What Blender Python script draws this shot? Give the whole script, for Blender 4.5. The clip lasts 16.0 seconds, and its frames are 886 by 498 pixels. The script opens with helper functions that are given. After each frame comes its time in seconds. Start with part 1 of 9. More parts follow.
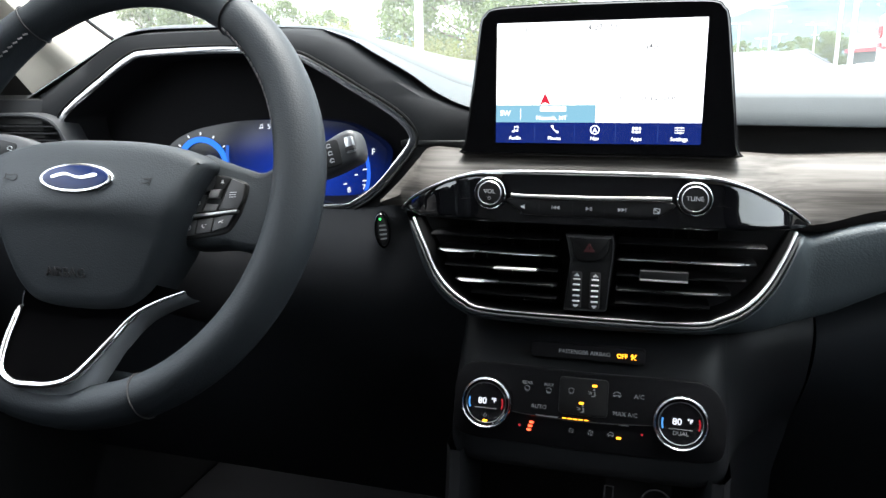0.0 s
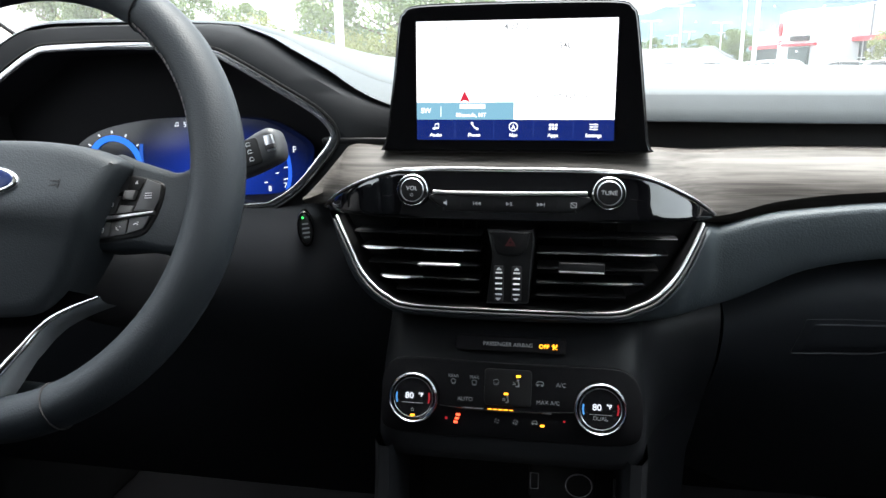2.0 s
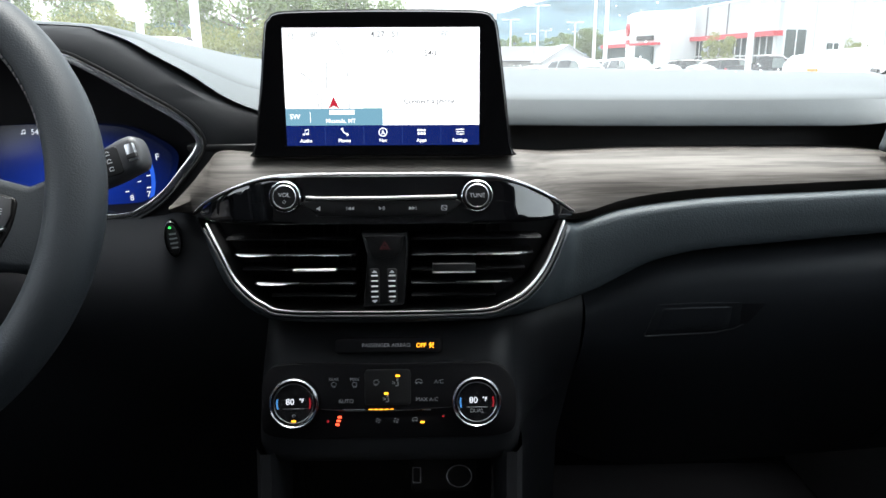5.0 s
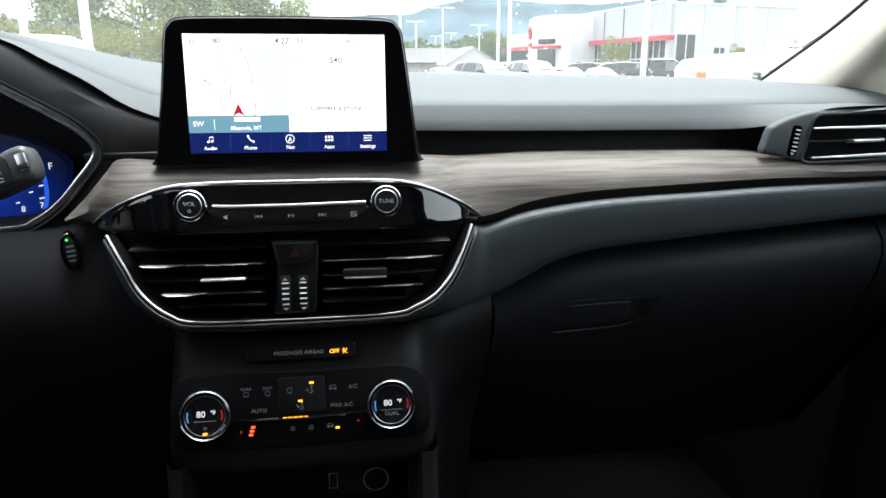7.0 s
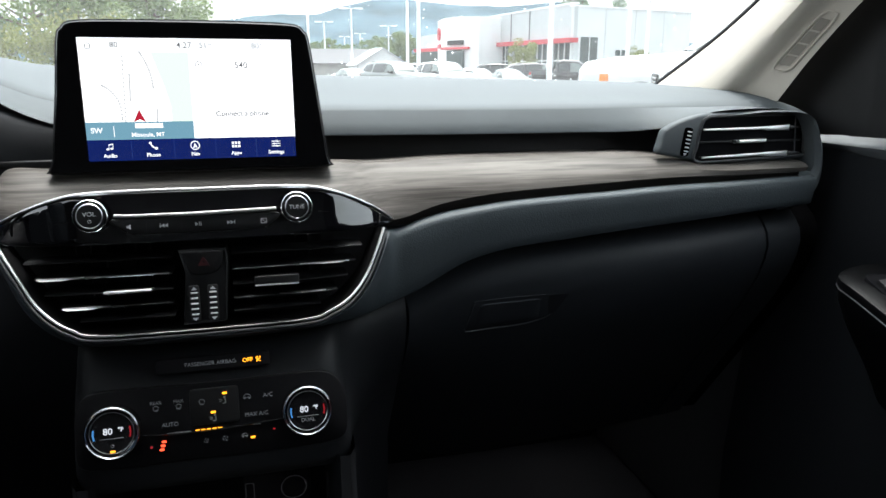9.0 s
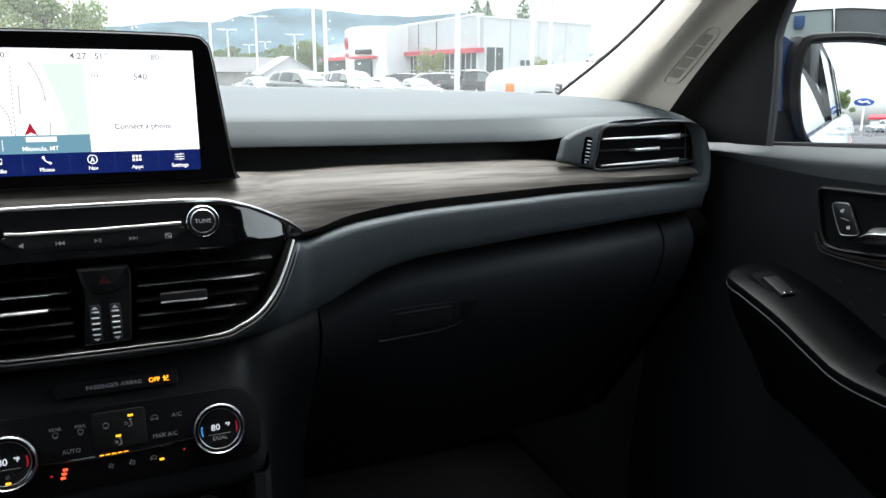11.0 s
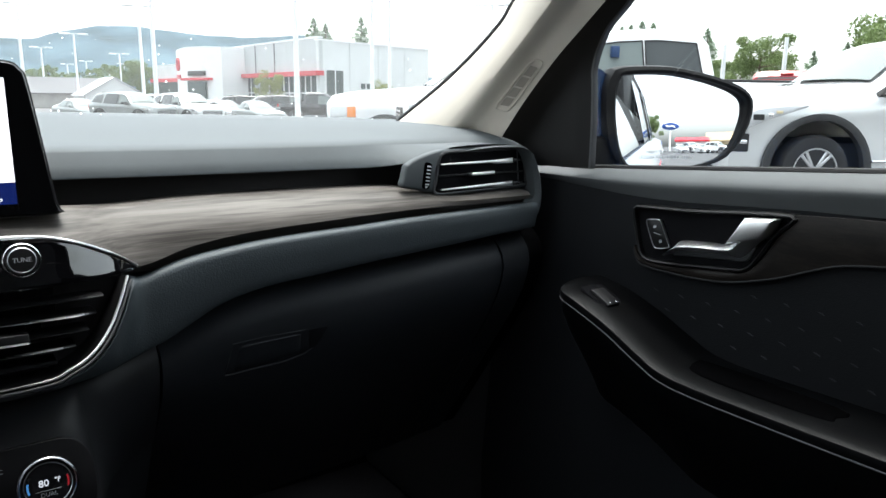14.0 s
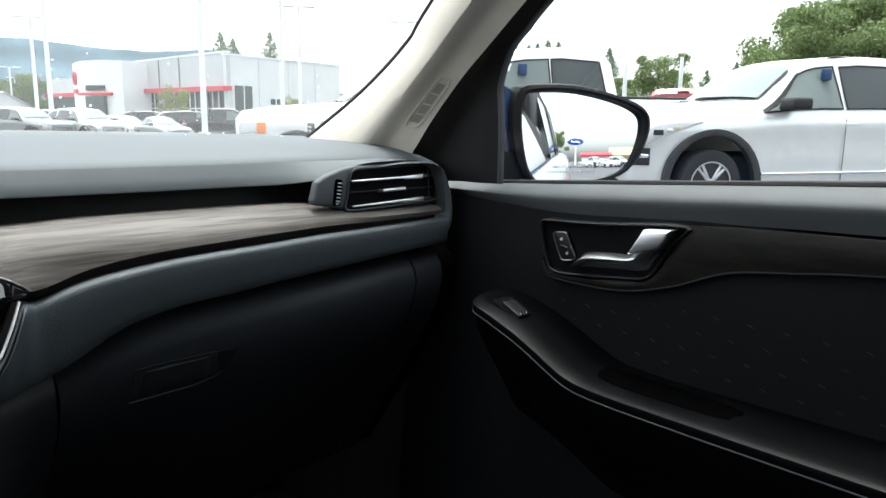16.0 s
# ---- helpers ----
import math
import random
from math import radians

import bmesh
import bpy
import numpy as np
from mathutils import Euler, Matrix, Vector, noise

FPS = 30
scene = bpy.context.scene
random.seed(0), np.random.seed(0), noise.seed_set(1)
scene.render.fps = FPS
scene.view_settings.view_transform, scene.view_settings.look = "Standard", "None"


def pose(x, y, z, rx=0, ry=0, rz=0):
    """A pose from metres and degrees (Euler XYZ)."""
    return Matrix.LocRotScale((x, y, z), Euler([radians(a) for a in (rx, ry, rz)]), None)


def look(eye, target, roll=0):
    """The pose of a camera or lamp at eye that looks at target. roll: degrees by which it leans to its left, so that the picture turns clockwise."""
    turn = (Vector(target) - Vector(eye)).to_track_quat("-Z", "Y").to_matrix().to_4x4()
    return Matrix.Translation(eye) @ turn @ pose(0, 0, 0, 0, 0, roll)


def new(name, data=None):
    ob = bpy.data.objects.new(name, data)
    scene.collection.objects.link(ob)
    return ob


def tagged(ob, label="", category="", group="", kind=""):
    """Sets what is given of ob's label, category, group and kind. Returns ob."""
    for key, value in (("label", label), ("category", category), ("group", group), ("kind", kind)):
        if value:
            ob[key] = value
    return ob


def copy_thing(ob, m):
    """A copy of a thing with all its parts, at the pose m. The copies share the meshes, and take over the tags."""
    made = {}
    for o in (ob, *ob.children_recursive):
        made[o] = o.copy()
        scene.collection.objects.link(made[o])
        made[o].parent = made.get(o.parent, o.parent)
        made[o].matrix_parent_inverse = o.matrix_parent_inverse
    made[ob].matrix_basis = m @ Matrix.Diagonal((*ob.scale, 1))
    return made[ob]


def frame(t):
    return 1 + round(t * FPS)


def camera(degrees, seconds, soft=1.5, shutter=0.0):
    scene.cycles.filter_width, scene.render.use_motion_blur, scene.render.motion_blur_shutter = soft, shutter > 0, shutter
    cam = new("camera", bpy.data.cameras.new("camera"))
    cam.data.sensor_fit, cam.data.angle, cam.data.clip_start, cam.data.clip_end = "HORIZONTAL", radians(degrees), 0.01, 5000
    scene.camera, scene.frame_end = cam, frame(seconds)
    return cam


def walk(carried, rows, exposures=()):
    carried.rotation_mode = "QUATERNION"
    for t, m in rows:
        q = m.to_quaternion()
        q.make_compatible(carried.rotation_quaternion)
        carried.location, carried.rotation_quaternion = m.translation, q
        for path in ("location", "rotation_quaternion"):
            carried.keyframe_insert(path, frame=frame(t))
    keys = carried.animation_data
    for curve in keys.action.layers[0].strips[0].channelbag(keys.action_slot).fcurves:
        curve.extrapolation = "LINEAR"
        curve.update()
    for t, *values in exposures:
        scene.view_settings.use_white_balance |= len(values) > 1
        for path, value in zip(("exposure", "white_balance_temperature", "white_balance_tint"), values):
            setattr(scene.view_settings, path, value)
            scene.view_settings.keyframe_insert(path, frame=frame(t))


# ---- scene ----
cam = camera(63.53, 16.0)
PATH = [
    (0.0, pose(0.0436, -0.6367, 1.1186, 76.155, 0.823, 15.666)),
    (0.5, pose(0.0438, -0.6377, 1.1203, 75.999, 0.762, 14.144)),
    (1.0, pose(0.0447, -0.6394, 1.1208, 75.948, 0.707, 12.664)),
    (1.5, pose(0.0459, -0.6406, 1.1205, 75.883, 0.604, 11.183)),
    (2.0, pose(0.0465, -0.6410, 1.1208, 75.705, 0.627, 9.609)),
    (2.5, pose(0.0466, -0.6427, 1.1219, 75.501, 0.572, 7.926)),
    (3.0, pose(0.0468, -0.6447, 1.1227, 75.421, 0.541, 6.194)),
    (5.5, pose(0.0455, -0.6552, 1.1312, 75.355, 0.173, -2.618)),
    (6.0, pose(0.0460, -0.6575, 1.1322, 75.427, 0.094, -4.446)),
    (6.5, pose(0.0456, -0.6589, 1.1336, 75.407, 0.035, -6.294)),
    (7.0, pose(0.0458, -0.6615, 1.1346, 75.449, -0.049, -8.070)),
    (7.5, pose(0.0461, -0.6630, 1.1356, 75.458, -0.069, -9.763)),
    (8.0, pose(0.0468, -0.6650, 1.1364, 75.496, -0.120, -11.499)),
    (8.5, pose(0.0472, -0.6672, 1.1379, 75.491, -0.171, -13.307)),
    (9.0, pose(0.0468, -0.6688, 1.1385, 75.536, -0.242, -15.039)),
    (11.5, pose(0.0462, -0.6782, 1.1423, 76.534, -0.506, -24.062)),
    (12.0, pose(0.0459, -0.6805, 1.1437, 76.814, -0.583, -26.048)),
    (12.5, pose(0.0462, -0.6825, 1.1447, 77.151, -0.637, -28.055)),
    (13.0, pose(0.0450, -0.6837, 1.1455, 77.495, -0.700, -30.201)),
    (13.5, pose(0.0435, -0.6856, 1.1463, 77.829, -0.767, -32.401)),
    (14.0, pose(0.0437, -0.6855, 1.1467, 78.164, -0.772, -34.507)),
    (14.5, pose(0.0438, -0.6865, 1.1467, 78.519, -0.823, -36.415)),
    (15.0, pose(0.0430, -0.6882, 1.1473, 78.829, -0.806, -38.181)),
    (15.5, pose(0.0441, -0.6888, 1.1474, 79.170, -0.818, -39.830)),
    (16.0, pose(0.0441, -0.6908, 1.1479, 79.486, -0.822, -41.387)),
]
walk(cam, PATH, exposures=((0.0, 2.92), (3.0, 2.70), (5.5, 2.42), (9.0, 2.20), (12.5, 2.10), (16.0, 2.02)))

# ---- light ----
world = bpy.data.worlds.new("overcast_sky")
scene.world = world
world.use_nodes = True
wn, wl = world.node_tree.nodes, world.node_tree.links
sky = wn.new("ShaderNodeTexSky")
sky.sky_type = "NISHITA"
sky.sun_disc = False
sky.sun_elevation, sky.sun_rotation = radians(75), radians(20)
sky.air_density, sky.dust_density, sky.ozone_density = 1.0, 4.0, 1.0
grey = wn.new("ShaderNodeHueSaturation")
grey.inputs["Saturation"].default_value = 0.22
wl.new(sky.outputs["Color"], grey.inputs["Color"])
tint = wn.new("ShaderNodeVectorMath")
tint.operation = "MULTIPLY"
tint.inputs[1].default_value = (0.955, 1.0, 1.005)
wl.new(grey.outputs["Color"], tint.inputs[0])
wl.new(tint.outputs["Vector"], wn["Background"].inputs["Color"])
wn["Background"].inputs["Strength"].default_value = 0.15

sun = new("sun", bpy.data.lights.new("sun", "SUN"))
sun.data.energy, sun.data.angle, sun.data.color = 1.1, radians(25), (1.0, 0.97, 0.93)
sun.matrix_world = look((1, 2.5, 14), (0, 0, 0))


# ---- materials ----
def mat(name, color, rough=0.5, metal=0.0, grain=0.0, grain_size=400.0, vary=0.12, vary_size=9.0, spec=0.5, coat=0.0,
        rough_vary=0.08):
    m = bpy.data.materials.new(name)
    m.use_nodes = True
    n, l = m.node_tree.nodes, m.node_tree.links
    b = n["Principled BSDF"]
    b.inputs["Roughness"].default_value = rough
    b.inputs["Metallic"].default_value = metal
    b.inputs["Specular IOR Level"].default_value = spec
    b.inputs["Coat Weight"].default_value = coat
    b.inputs["Coat Roughness"].default_value = 0.04
    geo = n.new("ShaderNodeNewGeometry")
    if vary:
        big = n.new("ShaderNodeTexNoise")
        big.inputs["Scale"].default_value = vary_size
        big.inputs["Detail"].default_value = 6
        l.new(geo.outputs["Position"], big.inputs["Vector"])
        ramp = n.new("ShaderNodeValToRGB")
        lo = tuple(c * (1 - vary) for c in color)
        hi = tuple(min(1, c * (1 + vary)) for c in color)
        ramp.color_ramp.elements[0].position, ramp.color_ramp.elements[0].color = 0.3, (*lo, 1)
        ramp.color_ramp.elements[1].position, ramp.color_ramp.elements[1].color = 0.7, (*hi, 1)
        l.new(big.outputs["Fac"], ramp.inputs["Fac"])
        l.new(ramp.outputs["Color"], b.inputs["Base Color"])
        if rough_vary:
            span = n.new("ShaderNodeMapRange")
            span.inputs["To Min"].default_value = max(0.01, rough - rough_vary)
            span.inputs["To Max"].default_value = min(1, rough + rough_vary)
            l.new(big.outputs["Fac"], span.inputs["Value"])
            l.new(span.outputs["Result"], b.inputs["Roughness"])
    else:
        b.inputs["Base Color"].default_value = (*color, 1)
    if grain:
        fine = n.new("ShaderNodeTexNoise")
        fine.inputs["Scale"].default_value = grain_size
        fine.inputs["Detail"].default_value = 3
        l.new(geo.outputs["Position"], fine.inputs["Vector"])
        bump = n.new("ShaderNodeBump")
        bump.inputs["Strength"].default_value = grain
        bump.inputs["Distance"].default_value = 0.4 / grain_size
        l.new(fine.outputs["Fac"], bump.inputs["Height"])
        l.new(bump.outputs["Normal"], b.inputs["Normal"])
    return m


def leather_mat(name, color, rough, size, strength, spec=0.5):
    """Pebbled grain: rounded cells with creases between them."""
    m = mat(name, color, rough, vary=0.1, vary_size=14, spec=spec)
    n, l = m.node_tree.nodes, m.node_tree.links
    geo = n.new("ShaderNodeNewGeometry")
    warp = n.new("ShaderNodeTexNoise")
    warp.inputs["Scale"].default_value = size * 0.7
    mix = n.new("ShaderNodeVectorMath")
    mix.operation = "MULTIPLY_ADD"
    mix.inputs[1].default_value = (0.6 / size,) * 3
    l.new(geo.outputs["Position"], warp.inputs["Vector"])
    l.new(warp.outputs["Color"], mix.inputs[0])
    l.new(geo.outputs["Position"], mix.inputs[2])
    cell = n.new("ShaderNodeTexVoronoi")
    cell.feature = "SMOOTH_F1"
    cell.inputs["Scale"].default_value = size
    l.new(mix.outputs["Vector"], cell.inputs["Vector"])
    bump = n.new("ShaderNodeBump")
    bump.invert = True
    bump.inputs["Strength"].default_value = strength
    bump.inputs["Distance"].default_value = 0.35 / size
    l.new(cell.outputs["Distance"], bump.inputs["Height"])
    l.new(bump.outputs["Normal"], n["Principled BSDF"].inputs["Normal"])
    return m


def wood_mat(name, dark, light):
    """Open-pored grey-brown veneer with its grain along x."""
    m = mat(name, light, 0.5, vary=0, spec=0.18)
    n, l = m.node_tree.nodes, m.node_tree.links
    b = n["Principled BSDF"]
    geo = n.new("ShaderNodeNewGeometry")
    fac = []
    for scale, detail in (((5, 22, 130), 6), ((16, 90, 520), 4)):
        mp = n.new("ShaderNodeMapping")
        mp.inputs["Scale"].default_value = scale
        mp.inputs["Rotation"].default_value = (0, 0.05, 0.02)
        no = n.new("ShaderNodeTexNoise")
        no.inputs["Scale"].default_value = 1.0
        no.inputs["Detail"].default_value = detail
        no.inputs["Distortion"].default_value = 0.5
        l.new(geo.outputs["Position"], mp.inputs["Vector"])
        l.new(mp.outputs["Vector"], no.inputs["Vector"])
        fac.append(no.outputs["Fac"])
    mx = n.new("ShaderNodeMath")
    mx.operation = "MULTIPLY_ADD"
    mx.inputs[1].default_value = 0.62
    sc = n.new("ShaderNodeMath")
    sc.operation = "MULTIPLY"
    sc.inputs[1].default_value = 0.38
    l.new(fac[1], sc.inputs[0])
    l.new(fac[0], mx.inputs[0])
    l.new(sc.outputs[0], mx.inputs[2])
    ramp = n.new("ShaderNodeValToRGB")
    ramp.color_ramp.elements[0].position, ramp.color_ramp.elements[0].color = 0.40, (*dark, 1)
    ramp.color_ramp.elements[1].position, ramp.color_ramp.elements[1].color = 0.62, (*light, 1)
    l.new(mx.outputs[0], ramp.inputs["Fac"])
    l.new(ramp.outputs["Color"], b.inputs["Base Color"])
    bump = n.new("ShaderNodeBump")
    bump.inputs["Strength"].default_value = 0.12
    bump.inputs["Distance"].default_value = 0.0006
    l.new(fac[1], bump.inputs["Height"])
    l.new(bump.outputs["Normal"], b.inputs["Normal"])
    return m


def glow_mat(name, color, strength):
    m = bpy.data.materials.new(name)
    m.use_nodes = True
    b = m.node_tree.nodes["Principled BSDF"]
    b.inputs["Base Color"].default_value = (0.01, 0.01, 0.01, 1)
    b.inputs["Roughness"].default_value = 0.25
    b.inputs["Emission Color"].default_value = (*color, 1)
    b.inputs["Emission Strength"].default_value = 0.27 * strength
    return m


def glass_mat(name, tint, gloss=0.06):
    """A thin clear pane: light goes straight on, with a faint Fresnel gloss."""
    m = bpy.data.materials.new(name)
    m.use_nodes = True
    n, l = m.node_tree.nodes, m.node_tree.links
    n.remove(n["Principled BSDF"])
    clear, shine, mix = n.new("ShaderNodeBsdfTransparent"), n.new("ShaderNodeBsdfGlossy"), n.new("ShaderNodeMixShader")
    clear.inputs["Color"].default_value = (*tint, 1)
    shine.inputs["Roughness"].default_value = 0.02
    fres, cut = n.new("ShaderNodeFresnel"), n.new("ShaderNodeMath")
    fres.inputs["IOR"].default_value = 1.35
    cut.operation = "MULTIPLY"
    cut.inputs[1].default_value = gloss
    l.new(fres.outputs["Fac"], cut.inputs[0])
    l.new(cut.outputs[0], mix.inputs["Fac"])
    l.new(clear.outputs[0], mix.inputs[1])
    l.new(shine.outputs[0], mix.inputs[2])
    l.new(mix.outputs[0], n["Material Output"].inputs["Surface"])
    return m


def leaf_mat(name, color):
    m = mat(name, color, 0.6, vary=0)
    n, l = m.node_tree.nodes, m.node_tree.links
    geo, ramp = n.new("ShaderNodeNewGeometry"), n.new("ShaderNodeValToRGB")
    ramp.color_ramp.elements[0].color = (*(c * 0.78 for c in color), 1)
    ramp.color_ramp.elements[1].color = (*(min(1, c * 1.3) for c in color), 1)
    l.new(geo.outputs["Random Per Island"], ramp.inputs["Fac"])
    l.new(ramp.outputs["Color"], n["Principled BSDF"].inputs["Base Color"])
    thin, mix = n.new("ShaderNodeBsdfTranslucent"), n.new("ShaderNodeMixShader")
    mix.inputs["Fac"].default_value = 0.45
    l.new(ramp.outputs["Color"], thin.inputs["Color"])
    l.new(n["Principled BSDF"].outputs[0], mix.inputs[1])
    l.new(thin.outputs[0], mix.inputs[2])
    l.new(mix.outputs[0], n["Material Output"].inputs["Surface"])
    return m


PAD = leather_mat("charcoal_soft_pad", (0.077, 0.088, 0.095), 0.68, 1100, 0.22, 0.25)
SLOT = mat("black_slot_plastic", (0.033, 0.031, 0.0315), 0.6, grain=0.2, grain_size=1500, spec=0.2)
PADLOW = leather_mat("charcoal_lower_pad", (0.054, 0.066, 0.074), 0.6, 700, 0.55, 0.32)
KNEE = mat("black_knee_plastic", (0.0185, 0.0200, 0.0235), 0.6, grain=0.25, grain_size=1500, spec=0.15)
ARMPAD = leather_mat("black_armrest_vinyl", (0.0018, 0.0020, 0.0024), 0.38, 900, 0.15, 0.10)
GLOVE = mat("black_glove_box_plastic", (0.027, 0.030, 0.035), 0.48, grain=0.25, grain_size=1500, spec=0.28)
DOORPAD = leather_mat("charcoal_door_pad", (0.088, 0.095, 0.099), 0.62, 1000, 0.2, 0.25)
BEZEL = mat("cluster_bezel_chrome", (0.75, 0.76, 0.78), 0.2, 1.0, vary=0.04)
DIALRING = mat("dial_ring_chrome", (0.34, 0.35, 0.37), 0.2, 1.0, vary=0.04)
CAVITY = mat("matt_black_cavity", (0.017, 0.0165, 0.0185), 0.9, vary=0.1, spec=0.1)
CONSOLE = mat("black_console_plastic", (0.0135, 0.0145, 0.0165), 0.5, grain=0.25, grain_size=1500, spec=0.25)
PADDARK = mat("black_moulded_plastic", (0.011, 0.0117, 0.0128), 0.55, grain=0.25, grain_size=1500, spec=0.25)
SAIL = mat("black_sail_plastic", (0.0095, 0.0090, 0.0095), 0.6, grain=0.2, grain_size=900, spec=0.2)
SHELL = mat("black_lining", (0.021, 0.0205, 0.0225), 0.75, grain=0.2, grain_size=600, spec=0.3)
GREYPL = mat("grey_satin_plastic", (0.045, 0.047, 0.051), 0.42, grain=0.15, grain_size=1800)
PIANO = mat("piano_black", (0.004, 0.004, 0.005), 0.03, vary=0.0, spec=0.8, coat=1.0)
FLASH = mat("brushed_bright_chrome", (0.88, 0.89, 0.9), 0.36, 1.0, vary=0.04, rough_vary=0.06)
BLACKSATIN = mat("black_satin", (0.011, 0.0112, 0.012), 0.42, spec=0.28, vary=0.1)
CHROME = mat("bright_chrome", (0.82, 0.83, 0.85), 0.12, 1.0, vary=0.04, rough_vary=0.04)
SATIN = mat("satin_silver", (0.55, 0.56, 0.58), 0.3, 1.0, vary=0.05)
DARKCHROME = mat("dark_chrome", (0.25, 0.26, 0.28), 0.22, 1.0, vary=0.05)
WOOD = wood_mat("grey_brown_veneer", (0.050, 0.045, 0.041), (0.136, 0.125, 0.115))
WOODDARK = wood_mat("shaded_dark_veneer", (0.0055, 0.0045, 0.0041), (0.0145, 0.0115, 0.0100))
LEATHER = leather_mat("wheel_leather", (0.023, 0.0275, 0.0325), 0.52, 950, 0.5, 0.2)
HUBSKIN = leather_mat("hub_skin", (0.028, 0.033, 0.038), 0.5, 950, 0.5, 0.2)
LIP = mat("soft_black_lip", (0.012, 0.0122, 0.0132), 0.9, spec=0.04, grain=0.2, grain_size=1500)
THREAD = mat("pale_grey_thread", (0.26, 0.24, 0.24), 0.8)
BEIGE = mat("beige_headliner_trim", (0.55, 0.5, 0.43), 0.75, grain=0.3, grain_size=900, vary=0.05)
TINTED = glass_mat("privacy_glass", (0.16, 0.17, 0.17))


def veiled_glass(name, haze):
    """Windscreen glass with an added translucent film that imitates veiling glare."""
    m = glass_mat(name, (0.93, 0.96, 0.95))
    n, l = m.node_tree.nodes, m.node_tree.links
    old = n["Material Output"].inputs["Surface"].links[0].from_socket
    film, mix = n.new("ShaderNodeBsdfTranslucent"), n.new("ShaderNodeMixShader")
    film.inputs["Color"].default_value = (0.9, 0.92, 0.92, 1)
    grain, span = n.new("ShaderNodeTexNoise"), n.new("ShaderNodeMapRange")
    grain.inputs["Scale"].default_value = 5.0
    span.inputs["To Min"].default_value, span.inputs["To Max"].default_value = haze * 0.75, haze * 1.25
    l.new(grain.outputs["Fac"], span.inputs["Value"])
    l.new(span.outputs["Result"], mix.inputs["Fac"])
    l.new(old, mix.inputs[1])
    l.new(film.outputs[0], mix.inputs[2])
    l.new(mix.outputs[0], n["Material Output"].inputs["Surface"])
    return m


# the film whitens the view outside like glare on the glass
SCREENGLASS = veiled_glass("veiled_windscreen_glass", 0.038)
TAUPE = mat("taupe_plastic", (0.26, 0.235, 0.20), 0.7, vary=0.05)
MIRROR = mat("mirror_silver", (0.86, 0.88, 0.9), 0.01, 1.0, vary=0)
LETTER = mat("pale_print", (0.55, 0.56, 0.58), 0.6, vary=0)
LETTERDIM = mat("dim_print", (0.22, 0.23, 0.24), 0.6, vary=0)
REDPRINT = mat("dark_red_print", (0.045, 0.005, 0.007), 0.5, vary=0)
WHITEPLASTIC = mat("white_plastic", (0.75, 0.76, 0.77), 0.4, vary=0)
SEATCLOTH = mat("black_seat_cloth", (0.03, 0.03, 0.032), 0.9, grain=0.4, grain_size=400)
# two blacks that hold the shade of recesses in their colour
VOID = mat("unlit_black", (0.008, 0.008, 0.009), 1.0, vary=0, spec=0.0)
DEEP = mat("deep_shade_black", (0.0015, 0.0015, 0.0017), 1.0, vary=0, spec=0.0)
CARPET = mat("black_carpet", (0.0052, 0.0053, 0.006), 0.95, grain=0.6, grain_size=500, spec=0.0)
QUILT = leather_mat("quilted_door_cloth", (0.0080, 0.0088, 0.0103), 0.7, 700, 0.3, 0.08)
AMBER = glow_mat("amber_light", (1.0, 0.36, 0.02), 1.9)
REDLED = glow_mat("red_light", (1.0, 0.08, 0.03), 2.0)
WHITELED = glow_mat("white_digits", (0.85, 0.9, 1.0), 0.75)
GREENLED = glow_mat("green_light", (0.05, 1.0, 0.15), 1.0)
BLUEARC = glow_mat("blue_arc", (0.1, 0.4, 0.9), 0.5)
REDARC = glow_mat("red_arc", (0.8, 0.03, 0.05), 0.25)


# ---- shapes ----
def thing(name, at, label, category, group="", kind=""):
    ob = new(name)
    ob.location = at
    ob.empty_display_size = 0.05
    return tagged(ob, label, category, group, kind)


def part(name, bm, material, parent=None, label="", angle=40, smooth=True):
    me = bpy.data.meshes.new(name)
    bmesh.ops.recalc_face_normals(bm, faces=bm.faces)
    bm.to_mesh(me)
    bm.free()
    me.materials.append(material)
    if smooth:
        me.polygons.foreach_set("use_smooth", [True] * len(me.polygons))
        me.set_sharp_from_angle(angle=radians(angle))
    ob = new(name, me)
    if parent is not None:
        ob.parent = parent
        if parent.type == "EMPTY":
            ob.matrix_parent_inverse = Matrix.Translation(-parent.location)
    if label:
        ob["label"] = label
    return ob


def structure(name, bm, material, label, category, angle=40):
    return tagged(part(name, bm, material, angle=angle), label, category, kind="structure")


def spl(pts, n=6, closed=False):
    """A smooth line through the given points, n steps to each span."""
    p = [Vector(q) for q in pts]
    m = len(p)
    out = []
    for i in range(m if closed else m - 1):
        if closed:
            a, b, c, d = p[i - 1], p[i], p[(i + 1) % m], p[(i + 2) % m]
        else:
            a, b, c, d = p[max(i - 1, 0)], p[i], p[i + 1], p[min(i + 2, m - 1)]
        for k in range(n):
            t = k / n
            out.append(0.5 * (2 * b + (c - a) * t + (2 * a - 5 * b + 4 * c - d) * t * t + (3 * b - a - 3 * c + d) * t**3))
    if not closed:
        out.append(p[-1])
    return out


def sheet(bm, rows, loop_u=False, loop_v=False):
    vs = [[bm.verts.new(c) for c in row] for row in rows]
    nv, nu = len(vs), len(vs[0])
    for j in range(nv if loop_v else nv - 1):
        for i in range(nu if loop_u else nu - 1):
            q = [vs[j][i], vs[j][(i + 1) % nu], vs[(j + 1) % nv][(i + 1) % nu], vs[(j + 1) % nv][i]]
            if len(set(q)) == 4:
                bm.faces.new(q)
    return vs


